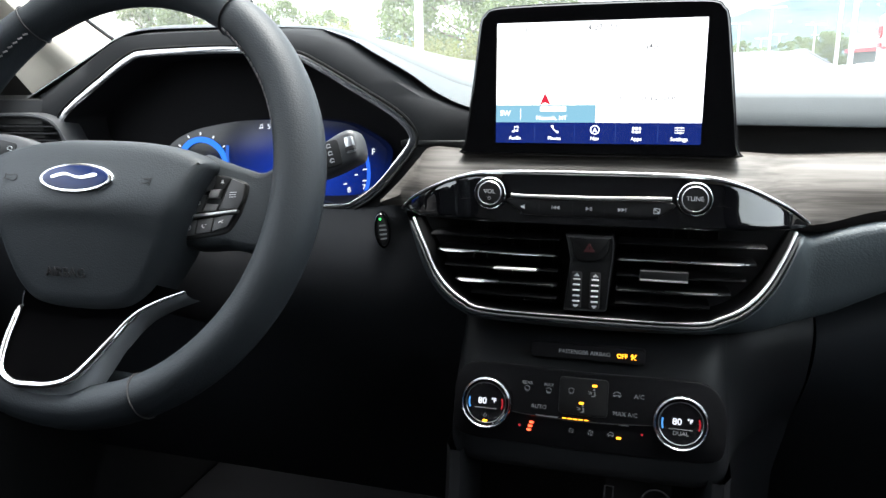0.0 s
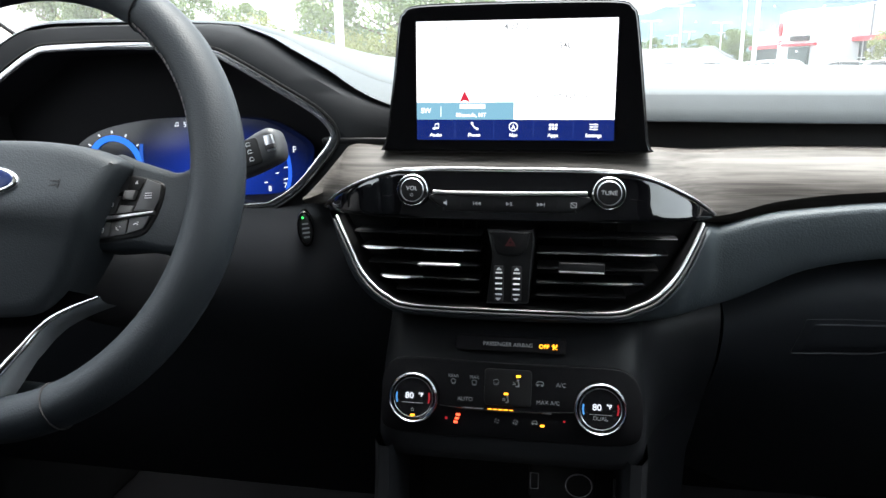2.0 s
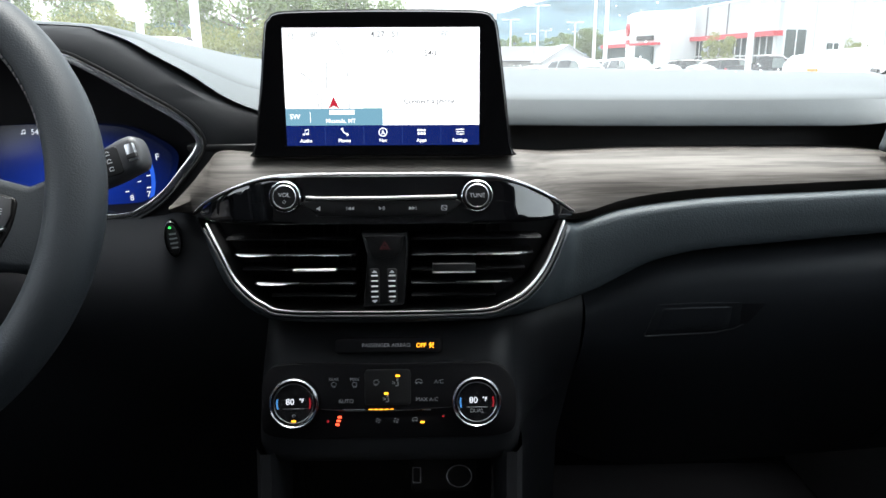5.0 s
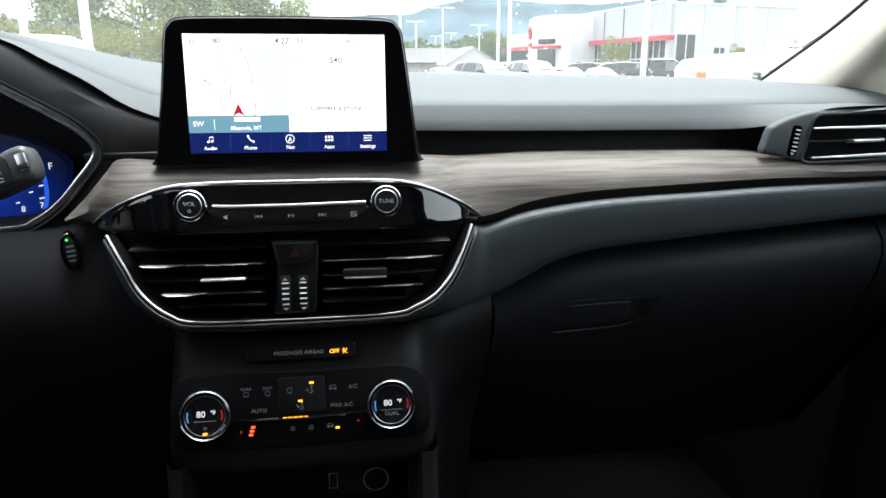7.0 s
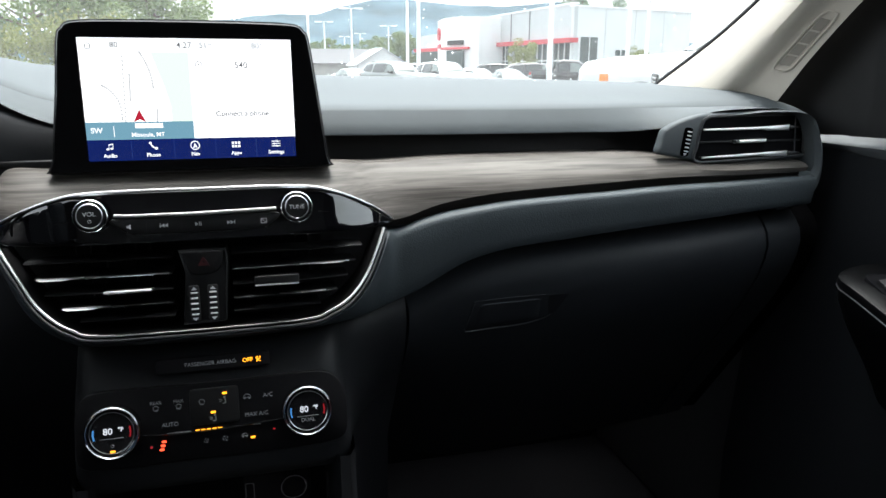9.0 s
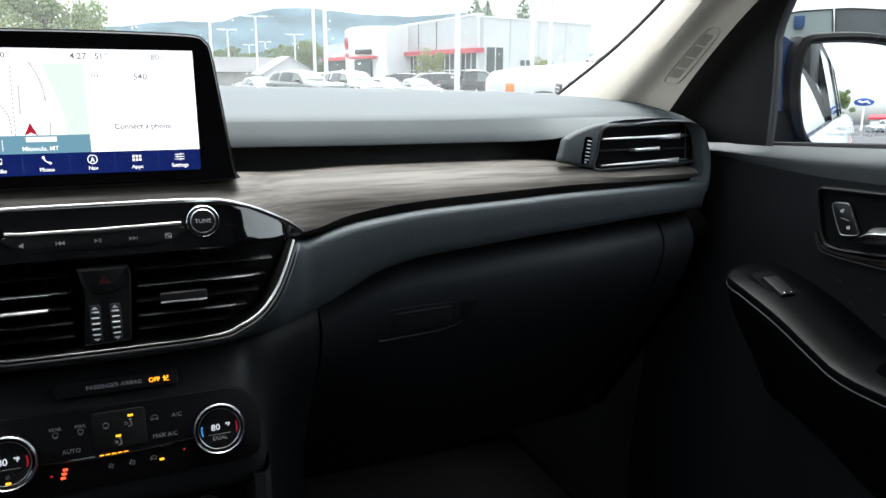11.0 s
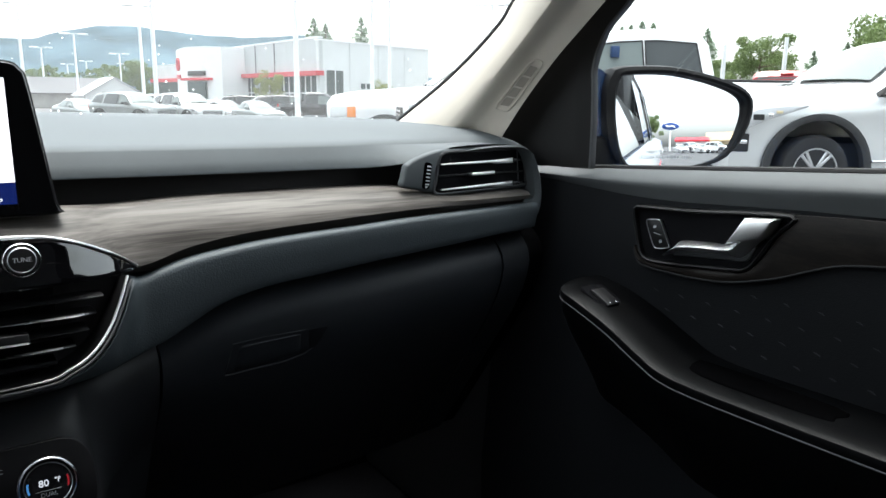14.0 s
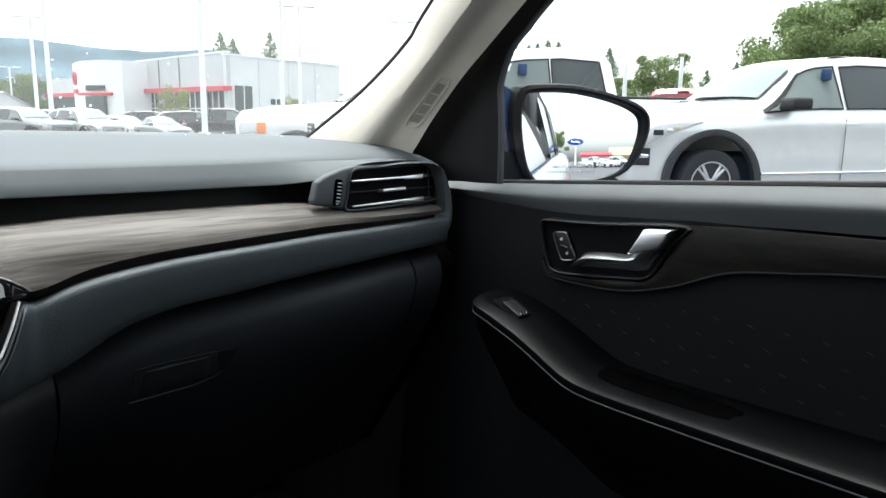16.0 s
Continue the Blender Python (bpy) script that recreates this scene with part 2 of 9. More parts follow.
def solid_sheet(bm, rows, thick):
    """A sheet with thickness: front rows, and the same set back by the vector."""
    thick = Vector(thick)
    back = [[Vector(c) + thick for c in row] for row in rows]
    f, b = sheet(bm, rows), sheet(bm, back)
    edge = ([f[0][i] for i in range(len(f[0]))] + [r[-1] for r in f[1:]] + f[-1][-2::-1] + [r[0] for r in f[-2:0:-1]])
    edgeb = ([b[0][i] for i in range(len(b[0]))] + [r[-1] for r in b[1:]] + b[-1][-2::-1] + [r[0] for r in b[-2:0:-1]])
    for i in range(len(edge)):
        j = (i + 1) % len(edge)
        bm.faces.new((edge[i], edge[j], edgeb[j], edgeb[i]))


def inset_line(pts, d):
    """A closed flat line moved inwards by d."""
    area = sum(pts[i - 1][0] * pts[i][1] - pts[i][0] * pts[i - 1][1] for i in range(len(pts)))
    s = 1 if area > 0 else -1
    out = []
    m = len(pts)
    for i in range(m):
        a, b, c = Vector(pts[i - 1][:2]), Vector(pts[i][:2]), Vector(pts[(i + 1) % m][:2])
        e, g = (b - a), (c - b)
        if e.length < 1e-9 or g.length < 1e-9:
            out.append((b.x, b.y))
            continue
        n1, n2 = Vector((-e.y, e.x)).normalized(), Vector((-g.y, g.x)).normalized()
        nn = n1 + n2
        nn = nn.normalized() / max(0.5, nn.normalized().dot(n1)) if nn.length > 1e-6 else n1
        q = b + nn * d * s
        out.append((q.x, q.y))
    return out


def plate(bm, line, m, front, back, bevel=0.001):
    """A flat piece with a rounded front edge. line: (u, v) in the plane of m, whose z points to the front."""
    rings = [[m @ Vector((u, v, back)) for u, v in (p[:2] for p in line)]]
    steps = ((0.0, bevel), (0.35 * bevel, 0.3 * bevel), (bevel, 0.0)) if bevel > 0 else ((0.0, 0.0),)
    for ins, low in steps:
        ln = inset_line(line, ins) if ins else [p[:2] for p in line]
        rings.append([m @ Vector((u, v, front - low)) for u, v in ln])
    vs = sheet(bm, rings, loop_u=True)
    bm.faces.new(vs[-1])
    bm.faces.new(list(reversed(vs[0])))


def ring_plate(bm, outer, inner, m, front, back, crown=0.0):
    """A frame between two closed lines with the same count of points."""
    def at(ln, h):
        return [m @ Vector((p[0], p[1], h)) for p in ln]
    mid = [((a[0] + b[0]) / 2, (a[1] + b[1]) / 2) for a, b in zip(outer, inner)]
    sheet(bm, [at(outer, back), at(outer, front), at(mid, front + crown), at(inner, front), at(inner, back)], loop_u=True, loop_v=True)


def rounded(w, h, r, n=4, cx=0.0, cy=0.0):
    out = []
    for sx, sy, a0 in ((1, 1, 0), (-1, 1, 90), (-1, -1, 180), (1, -1, 270)):
        for k in range(n + 1):
            a = radians(a0 + 90 * k / n)
            out.append((cx + sx * (w / 2 - r) + r * math.cos(a), cy + sy * (h / 2 - r) + r * math.sin(a)))
    return out


def circle(r, n=24, cx=0.0, cy=0.0, ry=None):
    return [(cx + r * math.cos(2 * math.pi * k / n), cy + (ry or r) * math.sin(2 * math.pi * k / n)) for k in range(n)]


def tube(bm, path, r, n=8, closed=False, flat=1.0, up=(0, 0, 1)):
    """A rod along a path. r: one radius or one for each point; flat: its height over its width."""
    path = [Vector(p) for p in path]
    up = Vector(up)
    rings = []
    m = len(path)
    for i, p in enumerate(path):
        a = path[i - 1] if (i or closed) else p
        b = path[(i + 1) % m] if (i < m - 1 or closed) else p
        d = (b - a).normalized()
        side = d.cross(up)
        side = side.normalized() if side.length > 1e-4 else d.orthogonal().normalized()
        top = side.cross(d).normalized()
        rr = r[i] if isinstance(r, (list, tuple)) else r
        rings.append([p + side * rr * math.cos(2 * math.pi * k / n) + top * rr * flat * math.sin(2 * math.pi * k / n) for k in range(n)])
    vs = sheet(bm, rings, loop_u=True, loop_v=closed)
    if not closed:
        bm.faces.new(list(reversed(vs[0])))
        bm.faces.new(vs[-1])


def lathe(bm, prof, m, n=24, cap=True):
    rings = [[m @ Vector((r * math.cos(2 * math.pi * k / n), r * math.sin(2 * math.pi * k / n), h)) for k in range(n)] for r, h in prof]
    vs = sheet(bm, rings, loop_u=True)
    if cap:
        bm.faces.new(list(reversed(vs[0])))
        bm.faces.new(vs[-1])


def box(bm, c, s, bevel=0.0, m=None, seg=2):
    got = bmesh.ops.create_cube(bm, size=1.0)["verts"]
    for v in got:
        v.co = Vector((v.co.x * s[0], v.co.y * s[1], v.co.z * s[2]))
    if bevel:
        edges = list({e for v in got for e in v.link_edges})
        res = bmesh.ops.bevel(bm, geom=edges, offset=bevel, segments=seg, affect="EDGES", profile=0.6)
        got = list({v for f in res["faces"] for v in f.verts} | {v for v in got if v.is_valid})
    mm = (m or Matrix()) @ Matrix.Translation(c)
    for v in got:
        v.co = mm @ v.co


def face_plane(at, tilt):
    """A plane that faces the rear of the car, leaning back by tilt degrees: x to the right, y up along it, z towards the cabin."""
    return Matrix.Translation(at) @ Matrix.Rotation(radians(90 - tilt), 4, "X")


def lettering(body, size, m, material, parent, name="lettering", thick=0.0002, bold=0.0):
    cu = bpy.data.curves.new(name, "FONT")
    cu.body, cu.size, cu.align_x, cu.align_y, cu.extrude, cu.offset = body, size, "CENTER", "CENTER", thick, bold
    cu.resolution_u = 3
    ob = bpy.data.objects.new(name, cu)
    me = bpy.data.meshes.new_from_object(ob)
    bpy.data.objects.remove(ob)
    me.transform(m)
    me.materials.clear()
    me.materials.append(material)
    out = new(name, me)
    out.parent = parent
    if parent.type == "EMPTY":
        out.matrix_parent_inverse = Matrix.Translation(-parent.location)
    return out


def mark(m, shapes, material, parent, name="symbol", h=0.0003):
    """A small printed symbol from flat outlines in the plane of m."""
    bm = bmesh.new()
    for s in shapes:
        plate(bm, s, m, h, 0.0, 0)
    return part(name, bm, material, parent, smooth=False)


def bar(x0, y0, x1, y1, w):
    """The outline of a straight stroke."""
    d = Vector((x1 - x0, y1 - y0)).normalized() * w / 2
    return [(x0 - d.y, y0 + d.x), (x0 + d.y, y0 - d.x), (x1 + d.y, y1 - d.x), (x1 - d.y, y1 + d.x)]


def arc(cx, cy, r, a0, a1, w, n=10):
    a = [radians(a0 + (a1 - a0) * k / n) for k in range(n + 1)]
    return ([(cx + (r + w / 2) * math.cos(t), cy + (r + w / 2) * math.sin(t)) for t in a]
            + [(cx + (r - w / 2) * math.cos(t), cy + (r - w / 2) * math.sin(t)) for t in reversed(a)])


# ---- the cabin shell ----
def plain_box(name, c, s, material, label, category, bevel=0.01):
    bm = bmesh.new()
    box(bm, c, s, bevel)
    return structure(name, bm, material, label, category)


plain_box("floor", (0, -0.85, 0.36), (1.5, 2.9, 0.08), CARPET, "black carpeted cabin floor of a car", "floor")
plain_box("wall_front", (0, 0.56, 0.72), (1.46, 0.05, 0.66), SHELL, "black lined bulkhead behind the dashboard", "wall")
# wall_rear is no part of the car: an unseen wall added behind the camera
plain_box("wall_rear", (0, -1.12, 0.99), (1.40, 0.06, 1.24), SEATCLOTH, "unseen black cloth wall added to close the cabin behind the camera", "wall")
plain_box("wall_tail", (0, -2.3, 0.72), (1.46, 0.06, 0.66), SHELL, "dark lining at the rear of the cabin", "wall")
plain_box("wall_kick", (0.735, 0.37, 0.70), (0.07, 0.48, 0.60), SHELL, "black kick panel ahead of the passenger door", "wall")
plain_box("wall_left", (-0.745, -0.9, 0.73), (0.07, 2.8, 0.66), PADDARK, "black lower lining of the driver's side", "wall")
plain_box("wall_right", (0.745, -1.68, 0.73), (0.07, 1.2, 0.66), PADDARK, "black lower lining behind the passenger door", "wall")
plain_box("ceiling", (0, -1.25, 1.63), (1.2, 2.0, 0.04), BEIGE, "pale beige headliner over the cabin", "ceiling")
# unseen pillar blocks, made wide to keep side windows out of gloss reflections
for side, nm in ((-1, "pillar_left"), (1, "pillar_right")):
    bm = bmesh.new()
    box(bm, (0.70 * side, -0.98, 1.33), (0.06, 0.36, 0.56), 0.015)
    structure(nm, bm, PADDARK, "unseen dark block at the door pillar, widened to darken reflections", "pillar")


# swell of the pillar trim from the windscreen to the door: a crown, a soft fold, a flat rear flange
PILLAR_SWELL = ((0.0, 0.0), (0.12, -0.011), (0.30, -0.022), (0.50, -0.030), (0.64, -0.0345), (0.71, -0.0345), (0.745, -0.031), (0.77, -0.0245), (0.79, -0.0185), (0.81, -0.0145), (0.84, -0.0115), (0.90, -0.007), (0.96, -0.003), (1.0, 0.0))


# the windscreen pillars: beige trim from the windscreen edge round to the door seal
def a_pillar(side, name):
    p = thing(name, (0.69 * side, 0.2, 1.10), "beige cloth-look windscreen pillar trim", "pillar trim", kind="structure")
    front = [(0.66, 0.43, 1.07), (0.66, 0.323, 1.117), (0.66, 0.188, 1.179), (0.66, 0.083, 1.241), (0.655, 0.021, 1.292), (0.62, -0.30, 1.52), (0.59, -0.42, 1.60)]
    back = [(0.665, 0.11, 1.06), (0.66, 0.064, 1.105), (0.66, 0.024, 1.148), (0.66, -0.029, 1.197), (0.66, -0.076, 1.234), (0.65, -0.14, 1.275), (0.60, -0.55, 1.55)]
    f, b = spl(front, 5), spl(back, 5)
    rows = []
    for t, dx in ((0.0, 0.03),) + PILLAR_SWELL:
        rows.append([((a.x + (c.x - a.x) * t + dx) * side, a.y + (c.y - a.y) * t, a.z + (c.z - a.z) * t) for a, c in zip(f, b)])
    rows.append([(x + 0.012 * side, y + 0.03, z + 0.02) for x, y, z in rows[-1]])
    bm = bmesh.new()
    sheet(bm, rows)
    part("pillar_cover", bm, BEIGE, p)
    # black painted border of the glass along the trim
    bm = bmesh.new()
    edge = [Vector((v.x * side, v.y, v.z)) for v in f]
    tube(bm, [v + Vector((0.004 * side, 0.004, 0.002)) for v in edge], 0.0042, 8)
    part("glass_border", bm, SHELL, p, "black painted glass edge")
    return p, f, b


BADGE_S0, BADGE_S1, BADGE_T0, BADGE_T1 = 8.0, 14.2, 0.832, 0.945
pil_r, pf, pb = a_pillar(1, "pillar_windscreen_right")
a_pillar(-1, "pillar_windscreen_left")

# the embossed airbag badge along the rear edge of the passenger pillar
def on_pillar(s, t, lift=0.0):
    """A spot on the passenger pillar trim: s along its edge, t from the windscreen to the door."""
    k = min(int(s), len(pf) - 2)
    a, c = pf[k].lerp(pf[k + 1], s - k), pb[k].lerp(pb[k + 1], s - k)
    dx = float(np.interp(t, [q[0] for q in PILLAR_SWELL], [q[1] for q in PILLAR_SWELL]))
    p = a.lerp(c, t)
    return Vector((p.x + dx - lift, p.y - 0.5 * lift, p.z))


bm = bmesh.new()
loop = []
for k in range(40):
    a = 2 * math.pi * (k + 0.5) / 40
    loop.append(((BADGE_S0 + BADGE_S1) / 2 + (BADGE_S1 - BADGE_S0) / 2 * math.copysign(abs(math.cos(a)) ** 0.3, math.cos(a)), (BADGE_T0 + BADGE_T1) / 2 + (BADGE_T1 - BADGE_T0) / 2 * math.copysign(abs(math.sin(a)) ** 0.55, math.sin(a))))
tube(bm, [on_pillar(u, v, 0.0006) for u, v in loop], 0.0011, 6, True)
part("badge_ring", bm, BEIGE, pil_r, "embossed badge outline")
for k in range(4):
    bm = bmesh.new()
    u = BADGE_S0 + (BADGE_S1 - BADGE_S0) * (0.2 + 0.2 * k)
    sheet(bm, [[on_pillar(u + a, BADGE_T0 + (BADGE_T1 - BADGE_T0) * b, 0.0012) for a in (-0.54, 0.0, 0.54)] for b in (0.2, 0.5, 0.8)])
    part("badge_slot", bm, TAUPE, pil_r, "taupe slot in the badge")

# black sail panel of the driver's door
bm = bmesh.new()
solid_sheet(bm, [[(-0.70, 0.28, 1.0), (-0.70, 0.16, 1.13), (-0.695, 0.04, 1.23), (-0.68, -0.08, 1.30)], [(-0.70, -0.05, 1.0), (-0.70, -0.05, 1.08), (-0.70, -0.055, 1.19), (-0.69, -0.105, 1.28)]], (-0.03, 0, 0))
structure("wall_sail_left", bm, SHELL, "black sail panel of the driver's door window", "trim")

# unseen tail glass, added dark to dim reflections while daylight still enters
bm = bmesh.new()
sheet(bm, [[(-0.66 + 0.22 * i, -2.36 + 0.36 * k, 1.05 + 0.29 * k) for i in range(7)] for k in range(3)])
tail_glass = structure("window_rear", bm, TINTED, "unseen rear window glass, tinted dark to dim reflections", "window")
tail_glass.visible_shadow = False

# windscreen glass
bm = bmesh.new()
rows = []
for k in range(9):
    t = k / 8
    rows.append([(x, 0.62 - 0.10 * (x / 0.72) ** 2 * 1.6 - 1.0 * t, 1.03 + 0.58 * t) for x in [-0.74 + 0.0925 * i for i in range(17)]])
sheet(bm, rows)
glass = structure("window_1", bm, SCREENGLASS, "clear windscreen with fine rain drops", "window")
glass.visible_shadow = False
rng = random.Random(4)
bm = bmesh.new()
for k in range(420):
    t, i = rng.uniform(0.02, 0.45), rng.uniform(-0.7, 0.7)
    r = rng.choice((0.0006, 0.0008, 0.0011, 0.0016))
    p = Vector((i, 0.62 - 0.16 * (i / 0.72) ** 2 - t, 1.03 + 0.58 * t + 0.002))
    lathe(bm, [(r, 0), (r * 0.75, r * 0.5), (r * 0.2, r * 0.65)], Matrix.Translation(p) @ Matrix.Rotation(radians(-60), 4, "X"), 6)
DROP = bpy.data.materials.new("rain_drop")
DROP.use_nodes = True
film = DROP.node_tree.nodes.new("ShaderNodeBsdfTranslucent")
film.inputs["Color"].default_value = (0.92, 0.94, 0.95, 1)
DROP.node_tree.links.new(film.outputs[0], DROP.node_tree.nodes["Material Output"].inputs["Surface"])
drops = part("rain_drops", bm, DROP, glass, "small pale rain drops on the glass")
drops["kind"] = "stuff"

# ---- dashboard ----
dash = thing("dashboard", (0, 0.1, 0.45), "charcoal soft-touch car dashboard with grey wood veneer", "dashboard")
FRONT = spl([(-0.74, 0.03, 1.045), (-0.672, 0.03, 1.079), (-0.611, 0.03, 1.108), (-0.5639, 0.03, 1.1305), (-0.5273, 0.03, 1.1478), (-0.5012, 0.03, 1.1605), (-0.4678, 0.03, 1.1682),
             (-0.392, 0.03, 1.1687), (-0.316, 0.036, 1.1672), (-0.272, 0.048, 1.1645), (-0.2530, 0.060, 1.1590), (-0.2250, 0.072, 1.1465), (-0.1660, 0.075, 1.1202), (-0.1296, 0.075, 1.1068), (-0.07, 0.074, 1.0965),
             (0.0, 0.072, 1.0945), (0.125, 0.07, 1.095), (0.256, 0.07, 1.094), (0.386, 0.07, 1.0935), (0.5, 0.07, 1.094), (0.60, 0.060, 1.094), (0.645, 0.045, 1.090), (0.675, 0.02, 1.078)], 5)
REAR = [(-0.74, 1.09), (-0.60, 1.160), (-0.547, 1.190), (-0.5, 1.190), (-0.44, 1.1845), (-0.37, 1.170), (-0.31, 1.153), (-0.22, 1.1355), (-0.1, 1.127), (0.17, 1.121), (0.28, 1.119),
        (0.48, 1.116), (0.69, 1.110), (0.74, 1.108)]


def rear_z(x):
    return float(np.interp(x, [p[0] for p in REAR], [p[1] for p in REAR]))


def front_z(x):
    return float(np.interp(x, [p.x for p in FRONT], [p.z for p in FRONT]))


rows = []
for t, lift, swell in ((0.0, -0.002, 0.0), (0.006, 0.0, 0.0), (0.05, 0.002, 0.35), (0.12, 0.002, 0.8), (0.2, 0.002, 1.0), (0.35, 0.002, 0.9), (0.5, 0.002, 0.6), (0.8, 0.001, 0.2), (1.0, 0.0, 0.0), (1.02, -0.08, 0.0)):
    row = []
    for p in FRONT:
        y1 = 0.50 - 0.12 * abs(p.x / 0.72) ** 3
        row.append((p.x * (1 + 0.05 * t), p.y + (y1 - p.y) * t, p.z + (rear_z(p.x) - p.z) * t + lift + 0.010 * swell * max(0.0, min(1.0, (p.x - 0.50) / 0.12))))
    rows.append(row)
bm = bmesh.new()
sheet(bm, rows)
part("upper_pad", bm, PAD, dash, "charcoal grained soft upper pad")

# band under the crease: it runs out on the slope of the cluster hood
B3 = spl([(-0.2672, 0.038, 1.1618), (-0.2365, 0.034, 1.1515), (-0.2090, 0.030, 1.1368), (-0.1780, 0.030, 1.1195), (-0.149, 0.030, 1.1000), (-0.1210, 0.033, 1.0872), (-0.08, 0.044, 1.0745), (-0.03, 0.053, 1.0695),
          (0.05, 0.053, 1.0690), (0.123, 0.053, 1.0696), (0.253, 0.053, 1.0681), (0.381, 0.053, 1.0676), (0.46, 0.048, 1.0682), (0.50, 0.03, 1.0755), (0.53, 0.02, 1.0880), (0.56, 0.0165, 1.0922), (0.61, 0.014, 1.0930), (0.65, 0.012, 1.0885)], 5)
xs = [p.x for p in B3]
top = [Vector((x, float(np.interp(x, [p.x for p in FRONT], [p.y for p in FRONT])), front_z(x) - 0.002)) for x in xs]
bm = bmesh.new()
sheet(bm, [top, [a.lerp(b, 0.5) + Vector((0, -0.002, 0)) for a, b in zip(top, B3)], [a.lerp(b, 0.93) + Vector((0, -0.001, 0)) for a, b in zip(top, B3)],
           B3, [b + Vector((0, 0.012, -0.001)) for b in B3], [b + Vector((0, 0.05, 0.0)) for b in B3]])
part("front_band", bm, PAD, dash)

# dark slot between the band and the veneer
bm = bmesh.new()
sheet(bm, [[(p.x, 0.085, max(1.085, p.z + 0.004)) for p in B3 if p.x > -0.16], [(x, 0.082, 1.04) for x in xs if x > -0.16], [(x, 0.045, 1.02) for x in xs if x > -0.16]])
part("slot_lining", bm, SLOT, dash, "black recessed slot")
# thin ledge left of the screen
bm = bmesh.new()
plate(bm, rounded(0.075, 0.006, 0.002, 3), face_plane((-0.145, 0.02, 1.0535), 0), 0.004, -0.03, 0.001)
part("ledge", bm, BLACKSATIN, dash)

# wood veneer: from the cluster to the passenger vent
WT = spl([(-0.196, 0.0, 1.003), (-0.18, 0.004, 1.020), (-0.163, 0.008, 1.040), (-0.15, 0.01, 1.051), (-0.11, 0.012, 1.0485), (-0.05, 0.012, 1.047), (0.03, 0.012, 1.047), (0.115, 0.016, 1.047),
          (0.165, 0.03, 1.0445), (0.233, 0.04, 1.047), (0.313, 0.042, 1.047), (0.40, 0.042, 1.0465), (0.475, 0.04, 1.045), (0.513, 0.030, 1.039), (0.545, 0.022, 1.0350), (0.60, 0.014, 1.0345), (0.650, 0.012, 1.0345)], 5)
WB = spl([(-0.194, -0.004, 0.997), (-0.178, -0.007, 0.996), (-0.165, -0.011, 0.996), (-0.15, -0.021, 1.0), (-0.11, -0.04, 1.0), (-0.05, -0.045, 1.0), (0.03, -0.045, 1.0), (0.115, -0.04, 0.998),
          (0.179, -0.01, 0.989), (0.225, 0.0, 1.001), (0.28, 0.0, 1.010), (0.37, 0.0, 1.0155), (0.47, 0.0, 1.020), (0.512, 0.0, 1.0212), (0.545, 0.0, 1.0213), (0.60, 0.0, 1.022), (0.648, 0.0, 1.023)], 5)
rows = [[b + Vector((0, 0.03, 0.0)) for b in WT], [b + Vector((0, 0.003, 0.0)) for b in WT]]
for t in (0.04, 0.3, 0.62, 0.85):
    rows.append([a.lerp(b, t) + Vector((0, -0.010 * math.sin(math.pi * t), 0.002 * math.sin(math.pi * t))) for a, b in zip(WT, WB)])
rows.append([a.lerp(b, 0.9) + Vector((0, -0.0035, 0)) for a, b in zip(WT, WB)])
bm = bmesh.new()
sheet(bm, rows)
part("veneer", bm, WOOD, dash, "grey-brown wood veneer trim")
# rolled-under lower edge of the veneer, its shade put into a darker colour
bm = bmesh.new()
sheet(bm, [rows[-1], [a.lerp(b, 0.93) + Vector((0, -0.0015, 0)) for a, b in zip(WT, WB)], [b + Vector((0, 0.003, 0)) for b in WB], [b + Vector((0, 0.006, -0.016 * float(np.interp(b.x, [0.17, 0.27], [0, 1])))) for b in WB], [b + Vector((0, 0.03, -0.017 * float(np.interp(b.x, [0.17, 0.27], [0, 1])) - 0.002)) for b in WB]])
part("veneer_edge", bm, WOODDARK, dash, "lower edge of the veneer with shade in its colour")

# the bowed plane of the audio panel and the centre vents
AM = face_plane((0.002, -0.06, 1.02), 10)


def bulge(x):
    """How far the panel stands out over its width."""
    return 0.012 * (1 - (x / 0.165) ** 2) - 0.012 - 0.030 * (abs(x) / 0.165) ** 6


VZ = AM @ Matrix.Translation((0, 0, -0.004))
U = spl([(-0.154, -0.0215), (-0.1395, -0.0455), (-0.1275, -0.0665), (-0.1145, -0.0805), (-0.1005, -0.0895), (-0.081, -0.0955), (0.0, -0.0977), (0.081, -0.0955), (0.1005, -0.0905), (0.118, -0.0815), (0.1335, -0.0645), (0.1455, -0.0425), (0.155, -0.0210)], 5)
U = [Vector((p.x * (1.034 if p.x > 0 else 1.022), p.y - 0.0015 * min(1.0, (p.x / 0.075) ** 2))) for p in U]

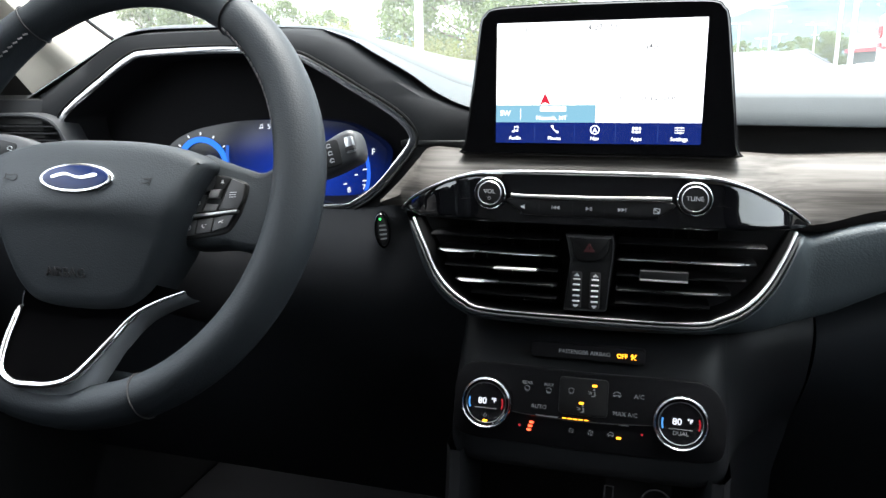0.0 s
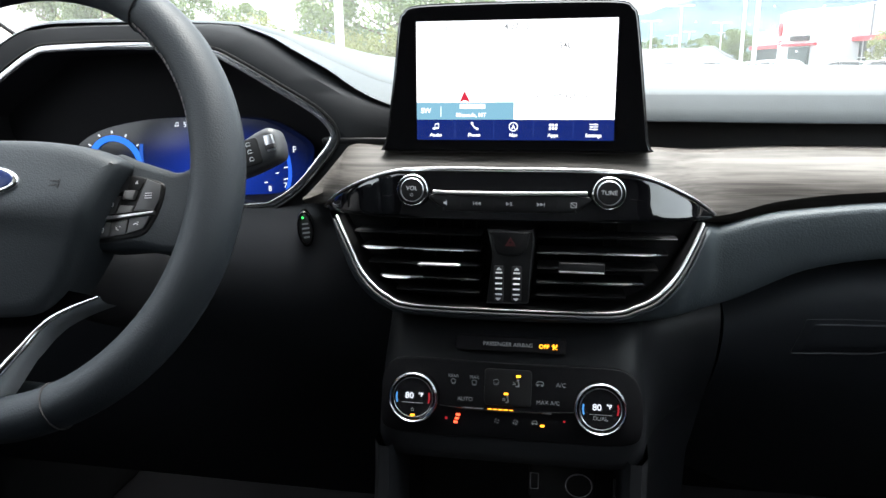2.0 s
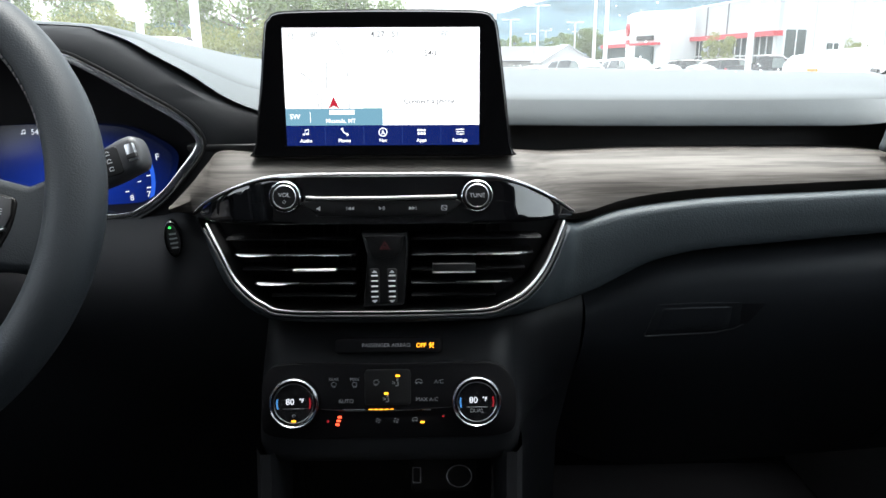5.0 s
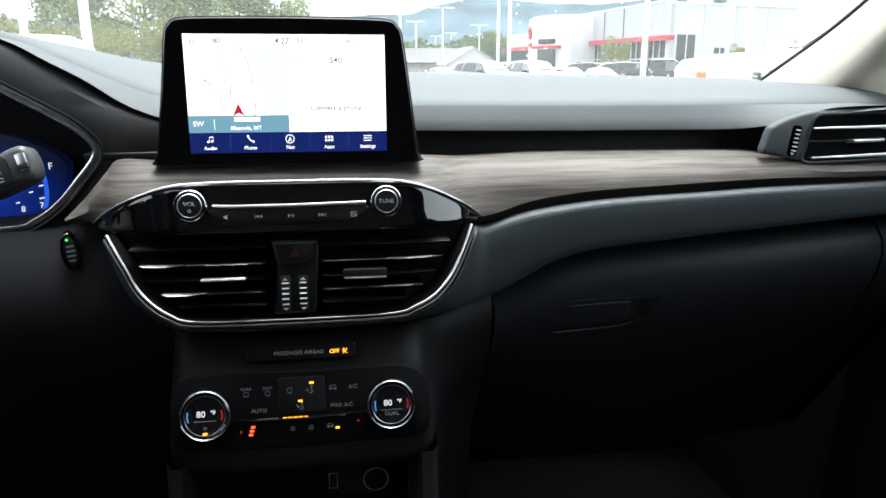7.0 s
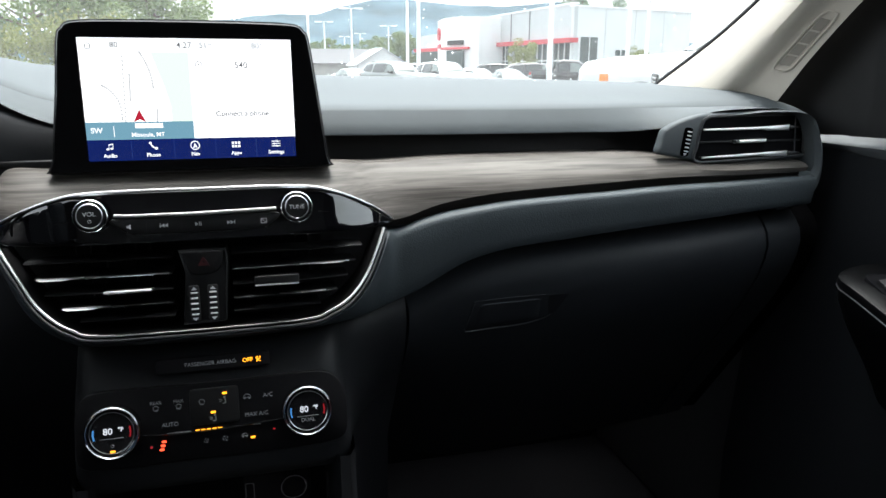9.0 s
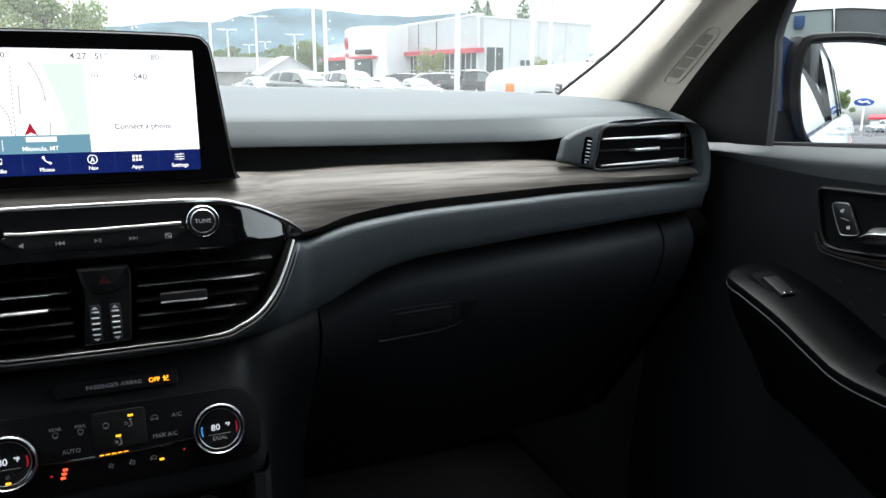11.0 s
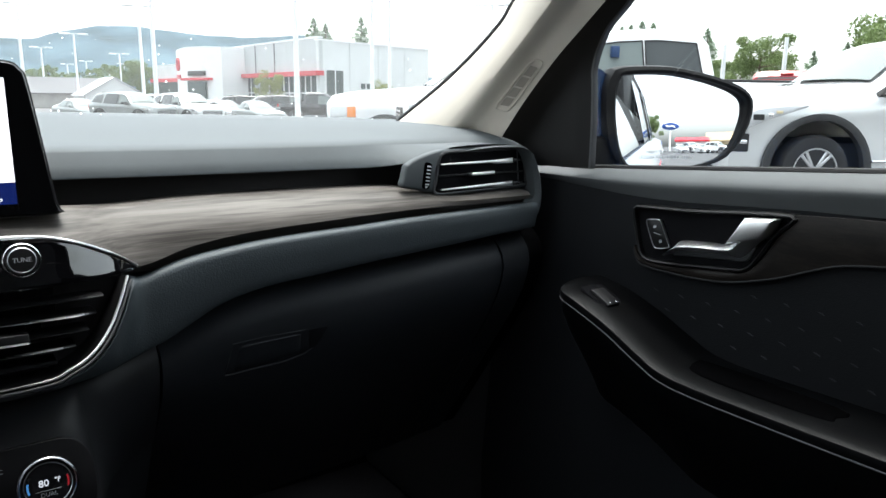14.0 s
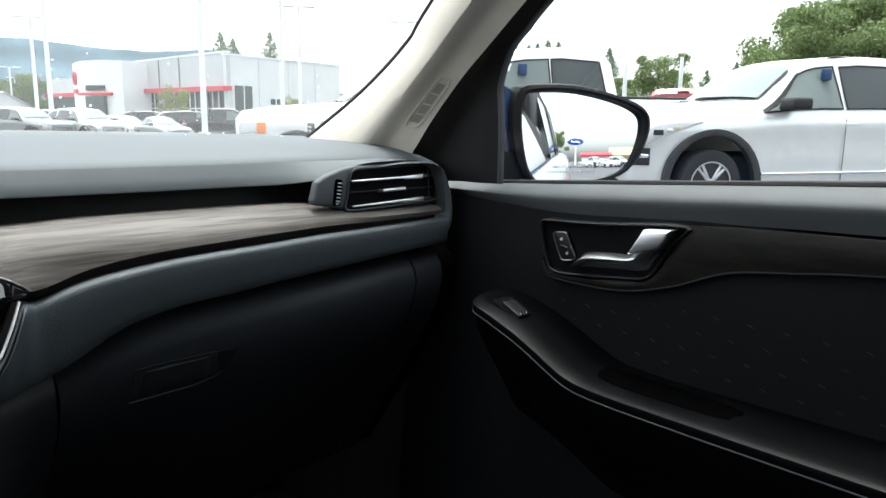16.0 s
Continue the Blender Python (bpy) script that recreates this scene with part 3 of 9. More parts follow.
# lower pad: a lip that turns under the centre vents and widens into the passenger side
IN = [tuple(VZ @ Vector((U[k].x * 1.022, U[k].y - 0.0058, bulge(U[k].x) * 0.9 - 0.003))) for k in (0, 5, 10, 15, 20, 25, 30, 35, 40, 45, 50, 55, 60)]
IN += [(0.1781, -0.004, 0.9838), (0.207, 0.0, 0.992), (0.236, 0.0, 0.998), (0.292, 0.0, 1.0050), (0.349, 0.0, 1.0083), (0.406, 0.0, 1.0106), (0.466, 0.0, 1.0136), (0.566, 0.0, 1.0165), (0.655, -0.002, 1.0200)]
OUT = [(-0.168, -0.010, 0.992), (-0.153, -0.030, 0.965), (-0.139, -0.042, 0.941), (-0.124, -0.048, 0.925), (-0.107, -0.052, 0.9150), (-0.084, -0.055, 0.9100), (0.002, -0.055, 0.9075),
       (0.086, -0.050, 0.9080), (0.106, -0.042, 0.9075), (0.126, -0.030, 0.9065), (0.1436, -0.020, 0.9070), (0.1535, -0.013, 0.9085), (0.1640, -0.008, 0.9105), (0.1807, -0.0020, 0.9148),
       (0.2002, 0.0020, 0.9213), (0.2217, 0.0040, 0.9322), (0.2525, 0.0050, 0.9471), (0.2969, 0.0050, 0.9574), (0.3555, 0.0050, 0.9627), (0.4136, 0.0050, 0.9681), (0.5053, 0.0050, 0.9754), (0.6539, 0.0030, 0.9877)]
si, so = spl(IN, 4), spl(OUT, 4)
rows = [[a + Vector((0, 0.04, 0)) for a in si], [a + Vector((0, 0.005, 0.0)) for a in si]]
for t, d in ((0.0, -0.001), (0.012, -0.0045), (0.03, -0.0075), (0.06, -0.0095), (0.12, -0.0108), (0.4, -0.0122), (0.75, -0.0125), (0.95, -0.0122), (0.99, -0.0105), (1.0, -0.007)):
    rows.append([a.lerp(b, t) + Vector((0, d * float(np.interp(a.x, [0.10, 0.19], [0.3, 1.0])), 0)) for a, b in zip(si, so)])
rows += [[b + Vector((0, 0.0, -0.0012)) for b in so], [b + Vector((0, 0.02, 0.0)) for b in so], [b + Vector((0, 0.07, 0.006)) for b in so]]
left = next(k for k, a in enumerate(si) if a.x > -0.09)
bm = bmesh.new()
sheet(bm, [r[left:] for r in rows])
part("lower_pad", bm, PADLOW, dash, "charcoal grained lower pad", angle=85)
bm = bmesh.new()
sheet(bm, [r[:left + 1] for r in rows])
part("vent_lip", bm, PADLOW, dash, "charcoal lip beside the centre vents", angle=85)

# the rounded end of the dashboard beside the door
end_line = spl([(0.545, 1.085), (0.578, 1.0895), (0.610, 1.0912), (0.645, 1.0885), (0.664, 1.066), (0.671, 1.032), (0.667, 1.0), (0.648, 0.984), (0.62, 0.979)], 5)
inner = spl([(0.545, 1.0840), (0.578, 1.0880), (0.612, 1.0897), (0.640, 1.0845), (0.652, 1.064), (0.658, 1.034), (0.655, 1.024), (0.652, 1.0245), (0.64, 1.024)], 5)
bm = bmesh.new()


def lip_y(x, z):
    """The rounded end comes forward only towards the door."""
    return float(np.interp(x, [0.545, 0.60, 0.65], [0.021, 0.010, 0.0])) if z > 1.06 else 0.0


sheet(bm, [[(p[0] + 0.004, 0.20, p[1]) for p in end_line], [(p[0] + 0.001, 0.03 + lip_y(p[0], p[1]), p[1]) for p in end_line], [(p[0] - 0.001, 0.004 + lip_y(p[0], p[1]), p[1]) for p in end_line],
           [(p[0] - 0.005 * min(1, max(0, (p[0] - 0.55) / 0.06)), -0.006 + lip_y(p[0], p[1]), p[1] - 0.0015 if p[1] > 1.085 else 0.15 * 1.035 + 0.85 * p[1]) for p in end_line],
           [(0.4 * a[0] + 0.6 * b[0], -0.007 + lip_y(a[0], a[1]), 0.4 * a[1] + 0.6 * b[1]) for a, b in zip(end_line, inner)],
           [(p[0], -0.002 + lip_y(p[0], p[1]), p[1]) for p in inner], [(p[0] - 0.002, 0.03 + lip_y(p[0], p[1]), p[1]) for p in inner]])
part("end_cap", bm, PAD, dash)

# glove box
gb = thing("glove_box", (0.42, 0.05, 0.6), "black glove box with a flush pull handle", "glove box")
PROF = [(0.006, 0.060), (-0.004, 0.044), (-0.012, 0.032), (-0.020, 0.022), (-0.030, 0.0135), (-0.044, 0.0095), (-0.062, 0.0125), (-0.085, 0.0205), (-0.12, 0.04), (-0.17, 0.075), (-0.24, 0.125), (-0.36, 0.21)]


def glove_rows(x0, x1, n, drop=0.0):
    """Rows of the swelling front, hung from the lower edge of the pad."""
    out = []
    for dz, y in PROF:
        row = []
        for i in range(n + 1):
            x = x0 + (x1 - x0) * i / n
            cut = float(np.interp(x, [q.x for q in so[48:]], [q.z for q in so[48:]]))
            row.append((x, y + drop - 0.010 * float(np.interp(x, [0.3, 0.5], [0, 1])) * (dz < -0.01), cut + dz * float(np.interp(cut, [0.91, 0.96], [0.75, 1.0]))))
        out.append(row)
    return out


bm = bmesh.new()
solid_sheet(bm, glove_rows(0.1945, 0.6095, 24), (0, 0.02, 0))
gdoor = part("lid", bm, GLOVE, gb, "black grained lid")
bm = bmesh.new()
sheet(bm, glove_rows(0.135, 0.69, 30, 0.012))
part("surround", bm, VOID, gb)
for x0, x1 in ((0.6125, 0.655),):
    bm = bmesh.new()
    solid_sheet(bm, glove_rows(x0, x1, 5), (0, 0.02, 0))
    part("side_panel", bm, GLOVE, gb)


def lid_spot(x, z, lift):
    """A spot on the swelling lid, lifted towards the cabin."""
    col = [r[0] for r in glove_rows(x, x + 0.001, 1)]
    return Vector((x, float(np.interp(-z, [-q[2] for q in col], [q[1] for q in col])) - lift, z))


bm = bmesh.new()
grid = []
for k in range(9):
    t = k / 8
    x0, x1 = 0.2645 - 0.006 * t, 0.3475 + 0.004 * t
    row = []
    for i in range(13):
        u = i / 12
        x = x0 + (x1 - x0) * u
        z = (0.8965 + 0.002 * u) * (1 - t) + (0.8592 + 0.0075 * u ** 3) * t
        edge = min(1.0, 8 * min(u, 1 - u, t, 1 - t))
        row.append(lid_spot(x, z, -0.003 + 0.0042 * edge))
    grid.append(row)
sheet(bm, grid)
hd = part("handle", bm, GLOVE, gdoor, "flush pull handle")
# lower lip in paler grey, to paint the highlight along the edge
bm = bmesh.new()
tube(bm, [lid_spot(x, z, 0.0006) for x, z in ((0.2645, 0.8962), (0.2615, 0.880), (0.2585, 0.862), (0.2595, 0.8592), (0.265, 0.8588), (0.29, 0.8595), (0.327, 0.8615), (0.348, 0.8670), (0.356, 0.8735))], [0.0003, 0.0004, 0.0006, 0.0009, 0.0010, 0.0010, 0.0009, 0.0007, 0.0004], 8)
part("pull_lip", bm, GREYPL, hd, "lower lip of the handle with its highlight in a paler grey")
bm = bmesh.new()
tube(bm, [lid_spot(x, z, 0.0003) for x, z in ((0.2648, 0.8970), (0.30, 0.8985), (0.345, 0.8992))], 0.0006, 6)
part("upper_edge", bm, GLOVE, hd)
# scoop beside the handle, given only as a patch of painted shade
bm = bmesh.new()
solid_sheet(bm, [[lid_spot(x0 + (x1 - x0) * f, z, 0.0003) for f in (0, 0.5, 1)] for x0, x1, z in ((0.349, 0.372, 0.8985), (0.3495, 0.367, 0.889), (0.352, 0.361, 0.877), (0.3535, 0.357, 0.872))], (0, 0.004, 0))
part("scoop_shade", bm, CONSOLE, hd, "darker flush patch painted as the shade of a finger scoop")

# driver's knee panel and steering column
knee = thing("knee_panel", (-0.4, 0.05, 0.5), "black panel under the steering column", "knee panel")
bm = bmesh.new()
rows = []
for z, y in ((0.992, 0.02), (0.97, -0.005), (0.93, -0.02), (0.88, -0.02), (0.82, 0.0), (0.72, 0.05), (0.6, 0.13)):
    rows.append([(x, y + 0.06 * max(0, (-0.2 - x) * 0.3), z) for x in [-0.72 + 0.05 * i for i in range(11)] + [-0.185, -0.165, -0.14, -0.115, -0.09]])
solid_sheet(bm, rows, (0, 0.03, 0))
part("panel", bm, KNEE, knee)
bm = bmesh.new()
colm = Matrix.Translation((-0.367, -0.172, 1.036)) @ Matrix.Rotation(radians(66), 4, "X")
lathe(bm, [(0.045, -0.035), (0.05, -0.05), (0.055, -0.1), (0.06, -0.2), (0.06, -0.28)], colm @ Matrix.Translation((0, -0.035, 0)), 24)
col = part("column_shroud", bm, SHELL, knee, "black steering column shroud")

# start button on its oval pod
start = thing("start_button", (-0.187, -0.03, 0.96), "oval black engine start button with a green light", "start button")
sm = face_plane((-0.192, -0.016, 0.9747), 4) @ Matrix.Rotation(radians(6), 4, "Z") @ Matrix.Rotation(radians(18), 4, "Y")
bm = bmesh.new()
plate(bm, circle(0.0060, 24, 0, 0, 0.0150), sm, 0.004, -0.02, 0.002)
part("button", bm, BLACKSATIN, start)
bm = bmesh.new()
ring_plate(bm, circle(0.0078, 28, 0, 0, 0.0170), circle(0.0063, 28, 0, 0, 0.0153), sm, 0.003, -0.02, 0.001)
part("bezel", bm, PIANO, start)
bm = bmesh.new()
plate(bm, circle(0.0012, 10, -0.001, 0.011), sm, 0.0048, 0.003, 0)
part("indicator", bm, GREENLED, start, "green indicator light")
for k, w in enumerate((0.006, 0.007, 0.007, 0.006)):
    mark(sm @ Matrix.Translation((0.0005, 0.005 - 0.0042 * k, 0.0042)), [rounded(w, 0.0016, 0.0004, 1)], LETTERDIM, start, "print_bar")

# ---- instrument cluster ----
clus = thing("instrument_cluster", (-0.37, 0.06, 0.98), "hooded instrument cluster with a chrome-edged bezel and blue display", "instrument cluster")
BZ = spl([(-0.574, 1.045), (-0.578, 1.073), (-0.566, 1.088), (-0.52, 1.117), (-0.480, 1.140), (-0.452, 1.1455), (-0.35, 1.1465), (-0.291, 1.140), (-0.262, 1.128), (-0.225, 1.107), (-0.188, 1.085),
          (-0.170, 1.067), (-0.169, 1.052), (-0.186, 1.030), (-0.206, 1.008), (-0.229, 0.992), (-0.255, 0.985), (-0.37, 0.982), (-0.50, 0.985), (-0.53, 0.996), (-0.555, 1.018)], 4, True)
BZ = [(p.x, p.y) for p in BZ]
cm = face_plane((0, 0.02, 0), 0)
bm = bmesh.new()
CX, CZ = -0.372, 1.068
def band_z(x):
    """The lower edge of the band, or of the pad where the band has run out."""
    return float(np.interp(x, [-0.2672] + [p.x for p in B3], [front_z(-0.2672)] + [p.z for p in B3])) if x > -0.2672 else front_z(x)


def spread(s):
    out = []
    for x, z in BZ:
        xx, zz = CX + (x - CX) * s, CZ + (z - CZ) * s
        out.append((xx, min(zz, band_z(xx) - 0.003)))
    return out
rings = []
for s, h in ((0.992, -0.012), (1.0, 0.003), (1.06, 0.002), (1.2, -0.004), (1.5, -0.018), (1.75, -0.03)):
    ln = spread(s)
    rings.append([cm @ Vector((a, b, h)) for a, b in ln])
sheet(bm, rings, loop_u=True)
part("hood_face", bm, mat("charcoal_hood_face", (0.027, 0.0285, 0.031), 0.8, spec=0.1, grain=0.2, grain_size=1500), clus, "matt black hood face")
bm = bmesh.new()
ring_plate(bm, BZ, inset_line(BZ, 0.0066), cm, 0.004, -0.006, 0.0012)
part("bezel", bm, BEZEL, clus, "bright chrome bezel strip")
bm = bmesh.new()
ring_plate(bm, inset_line(BZ, -0.0028), inset_line(BZ, -0.0004), cm, 0.0045, -0.006, 0.0006)
part("outer_bead", bm, BLACKSATIN, clus)
bm = bmesh.new()
ins = inset_line(BZ, 0.0067)
rings = [[cm @ Vector((CX + (x - CX) * s, CZ + (z - CZ) * s, h)) for x, z in ins] for s, h in ((1, 0.003), (0.985, -0.015), (0.96, -0.05), (0.955, -0.052))]
vs = sheet(bm, rings, loop_u=True)
bm.faces.new(vs[-1])
part("cavity", bm, CAVITY, clus, "matt black cavity")


def display_mat():
    m = glow_mat("blue_cluster_display", (0.02, 0.08, 0.6), 0.35)
    n, l = m.node_tree.nodes, m.node_tree.links
    geo, mp, no, ramp = n.new("ShaderNodeNewGeometry"), n.new("ShaderNodeMapping"), n.new("ShaderNodeTexGradient"), n.new("ShaderNodeValToRGB")
    no.gradient_type = "SPHERICAL"
    mp.vector_type = "POINT"
    mp.inputs["Location"].default_value = (0.31 * 8.0, -0.06, -1.012 * 15)
    mp.inputs["Scale"].default_value = (8.0, 1, 15)
    l.new(geo.outputs["Position"], mp.inputs["Vector"])
    l.new(mp.outputs["Vector"], no.inputs["Vector"])
    l.new(no.outputs["Fac"], ramp.inputs["Fac"])
    e = ramp.color_ramp.elements
    e[0].position, e[0].color = 0.0, (0.003, 0.004, 0.008, 1)
    e[1].position, e[1].color = 0.75, (0.010, 0.055, 0.55, 1)
    for at, colour in ((0.16, (0.004, 0.010, 0.06, 1)), (0.42, (0.006, 0.028, 0.27, 1))):
        e.new(at).color = colour
    l.new(ramp.outputs["Color"], n["Principled BSDF"].inputs["Emission Color"])
    return m


dm = face_plane((0, 0.06, 0), 0)
DISP = spl([(-0.48, 1.03), (-0.465, 1.048), (-0.434, 1.062), (-0.384, 1.071), (-0.336, 1.073), (-0.265, 1.071), (-0.234, 1.060), (-0.212, 1.044), (-0.214, 1.025), (-0.222, 1.010),
            (-0.243, 0.990), (-0.276, 0.977), (-0.36, 0.974), (-0.44, 0.979), (-0.475, 1.0)], 4, True)
bm = bmesh.new()
plate(bm, [(p.x, p.y) for p in DISP], dm, 0.004, -0.015, 0.001)
disp = part("display", bm, display_mat(), clus, "lit blue digital display")
bm = bmesh.new()
plate(bm, arc(-0.325, 1.03, 0.072, 168, 192, 0.003, 14), dm, 0.0058, 0.003, 0)
part("light_arc", bm, glow_mat("pale_blue", (0.05, 0.2, 0.9), 0.4), disp, "pale blue arc")
bm = bmesh.new()
plate(bm, arc(-0.428, 1.022, 0.029, 5, 175, 0.006, 20), dm, 0.006, 0.003, 0)
part("gauge_ring", bm, glow_mat("gauge_blue", (0.03, 0.2, 0.85), 0.8), disp, "blue gauge ring")
for a in (38, 64, 90, 116, 142):
    bm = bmesh.new()
    ca, sa = math.cos(radians(a)), math.sin(radians(a))
    plate(bm, bar(-0.428 + 0.034 * ca, 1.022 + 0.034 * sa, -0.428 + 0.0368 * ca, 1.022 + 0.0368 * sa, 0.0008), dm, 0.006, 0.004, 0)
    part("tick", bm, WHITELED, disp)
for x, z, ln in ((-0.236, 1.040, 0.006), (-0.236, 1.022, 0.004), (-0.237, 1.010, 0.004), (-0.246, 1.016, 0.003), (-0.259, 1.006, 0.003)):
    bm = bmesh.new()
    plate(bm, bar(x - ln / 2, z, x + ln / 2, z + 0.0006, 0.0011), dm, 0.006, 0.004, 0)
    part("tick", bm, WHITELED, disp)
bm = bmesh.new()
plate(bm, arc(-0.29, 1.02, 0.058, -35, 22, 0.0035, 14), dm, 0.0056, 0.004, 0)
part("fuel_arc", bm, glow_mat("fuel_blue", (0.03, 0.15, 0.9), 0.6), disp)
lettering("F", 0.009, dm @ Matrix.Translation((-0.2255, 1.0405, 0.006)), WHITELED, disp)
lettering("8", 0.008, dm @ Matrix.Translation((-0.2545, 1.0, 0.006)), WHITELED, disp)
lettering("7", 0.008, dm @ Matrix.Translation((-0.2375, 1.0035, 0.006)), WHITELED, disp)
lettering("540", 0.0075, dm @ Matrix.Translation((-0.339, 1.0655, 0.0065)), WHITELED, disp)
lettering("to E", 0.008, dm @ Matrix.Translation((-0.283, 0.981, 0.0065)), WHITELED, disp)
NOTE = [circle(0.26, 10, -0.34, -0.38, 0.2), circle(0.26, 10, 0.34, -0.28, 0.2), [(-0.16, -0.38), (-0.08, -0.38), (-0.08, 0.55), (-0.16, 0.55)],
        [(0.52, -0.28), (0.60, -0.28), (0.60, 0.65), (0.52, 0.65)], [(-0.16, 0.35), (0.60, 0.45), (0.60, 0.65), (-0.16, 0.55)]]


def scaled(shapes, s):
    return [[(x * s, y * s) for x, y in sh] for sh in shapes]


mark(dm @ Matrix.Translation((-0.3525, 1.0655, 0.006)), scaled(NOTE, 0.004), WHITELED, disp, "note_symbol")

# ---- driver's side vent, seen beside the cluster ----
dv = thing("air_vent", (-0.63, 0.02, 1.03), "black driver's air vent with a silver lower edge", "air vent")
dvm = face_plane((-0.625, 0.004, 1.060), 0)
bm = bmesh.new()
ln = spl([(-0.06, 0.014), (0.0, 0.018), (0.035, 0.016), (0.052, 0.008), (0.06, -0.006), (0.058, -0.012), (0, -0.012), (-0.06, -0.010)], 3, True)
ln = [(p.x, p.y) for p in ln]
ring_plate(bm, inset_line(ln, -0.004), ln, dvm, 0.002, -0.03, 0.001)
part("frame", bm, GREYPL, dv)
bm = bmesh.new()
plate(bm, ln, dvm, -0.03, -0.035, 0)
part("back", bm, SHELL, dv)
for v in (0.008, 0.0005, -0.007):
    bm = bmesh.new()
    box(bm, (0, v, -0.008), (0.11, 0.0022, 0.022), 0.0008, dvm)
    part("slat", bm, BLACKSATIN, dv)
bm = bmesh.new()
tube(bm, [dvm @ Vector(p) for p in ((-0.065, -0.0125, 0.006), (0.0, -0.0165, 0.008), (0.05, -0.0225, 0.008), (0.075, -0.028, 0.005))], 0.0022, 8)
part("trim", bm, SATIN, dv, "silver trim strip")
bm = bmesh.new()
box(bm, (-0.665, 0.05, 1.02), (0.15, 0.06, 0.16), 0.02)
part("backing_panel", bm, BLACKSATIN, dv)

# ---- stalks ----
st = thing("wiper_stalk", (-0.21, -0.06, 1.02), "black wiper stalk with printed symbols", "stalk")
stm = Matrix.Translation((-0.213, -0.058, 1.051)) @ Matrix.Rotation(radians(-9), 4, "Y") @ Matrix.Rotation(radians(78), 4, "X") @ Matrix.Rotation(radians(9), 4, "Z")
bm = bmesh.new()
plate(bm, spl([(-0.06, -0.013), (-0.02, -0.016), (0.008, -0.013), (0.018, -0.010), (0.021, 0.0), (0.019, 0.014), (0.008, 0.017), (-0.02, 0.011), (-0.06, 0.004)], 4, True), stm, 0.008, -0.012, 0.005)
part("lever", bm, GREYPL, st)
bm = bmesh.new()
tube(bm, [stm @ Vector((-0.05, -0.004, -0.002)), stm @ Vector((-0.12, -0.006, -0.004))], [0.010, 0.009], 12)
part("arm", bm, BLACKSATIN, st)
bm = bmesh.new()
plate(bm, rounded(0.026, 0.023, 0.003, 3, -0.009, 0.0005), stm, 0.0086, 0.005, 0.0006)
part("panel", bm, BLACKSATIN, st)
bm = bmesh.new()
box(bm, (0.0145, 0.003, 0.0075), (0.0075, 0.014, 0.006), 0.0015, stm)
part("thumb_roller", bm, SATIN, st, "grey thumb roller")
bm = bmesh.new()
box(bm, (0.0145, -0.0005, 0.0085), (0.0082, 0.004, 0.006), 0.0008, stm)
part("roller_gap", bm, SHELL, st)
for u in (-0.015, -0.005):
    for v in (0.0075, 0.001, -0.0055):
        mark(stm @ Matrix.Translation((u, v, 0.0087)), [arc(0, 0, 0.0018, 20, 200, 0.0007, 6), bar(-0.002, -0.0012, 0.002, -0.0012, 0.0007)], LETTER, st)
ls = thing("indicator_stalk", (-0.55, -0.06, 1.02), "grey indicator stalk behind the wheel", "stalk")
lsm = Matrix.Translation((-0.572, -0.055, 1.049)) @ Matrix.Rotation(radians(78), 4, "X") @ Matrix.Rotation(radians(-10), 4, "Z")
bm = bmesh.new()
plate(bm, spl([(-0.03, -0.010), (-0.02, 0.012), (0.02, 0.013), (0.06, 0.006), (0.06, -0.008), (0.0, -0.014)], 4, True), lsm, 0.008, -0.010, 0.004)
part("lever", bm, GREYPL, ls)
bm = bmesh.new()
plate(bm, rounded(0.028, 0.016, 0.003, 3, -0.002, 0.0), lsm, 0.0086, 0.005, 0.0006)
part("panel", bm, BLACKSATIN, ls)
mark(lsm @ Matrix.Translation((0.005, 0.001, 0.0087)), [arc(0, 0, 0.003, 20, 200, 0.0008, 6), bar(-0.003, -0.001, 0.003, -0.001, 0.0008)], LETTER, ls)

# ---- steering wheel ----
wheel = thing("steering_wheel", (-0.367, -0.172, 0.85), "black leather steering wheel with silver spoke trim", "steering wheel")
WM = face_plane((-0.367, -0.172, 1.036), 24)
bm = bmesh.new()
RC, N = 0.1702, 96
rings = []
for k in range(N):
    a = 2 * math.pi * k / N
    thick = 0.0166 + 0.0014 * max(0, math.cos(2 * (a - radians(15)))) + 0.0016 * max(0, math.cos(2 * (a - radians(165))))
    for s in (55, 125, -66, 246):
        d = abs((math.degrees(a) - s + 180) % 360 - 180)
        if d < 1.4:
            thick -= 0.0012
    ring = []
    for j in range(16):
        b = 2 * math.pi * j / 16
        r = RC + thick * math.cos(b)
        ring.append(WM @ Vector((r * math.cos(a), r * math.sin(a), 1.05 * thick * math.sin(b))))
    rings.append(ring)
sheet(bm, rings, loop_u=True, loop_v=True)
part("rim", bm, LEATHER, wheel, "black grained leather rim")
for s in (55, 125, -66, 246):
    bm = bmesh.new()
    pts = [WM @ Vector(((RC + 0.0171 * math.cos(2 * math.pi * j / 20)) * math.cos(radians(s)), (RC + 0.0171 * math.cos(2 * math.pi * j / 20)) * math.sin(radians(s)),
                        0.0178 * math.sin(2 * math.pi * j / 20))) for j in range(20)]
    tube(bm, pts, 0.0008, 5, True)
    part("seam", bm, SHELL, wheel)
bm = bmesh.new()
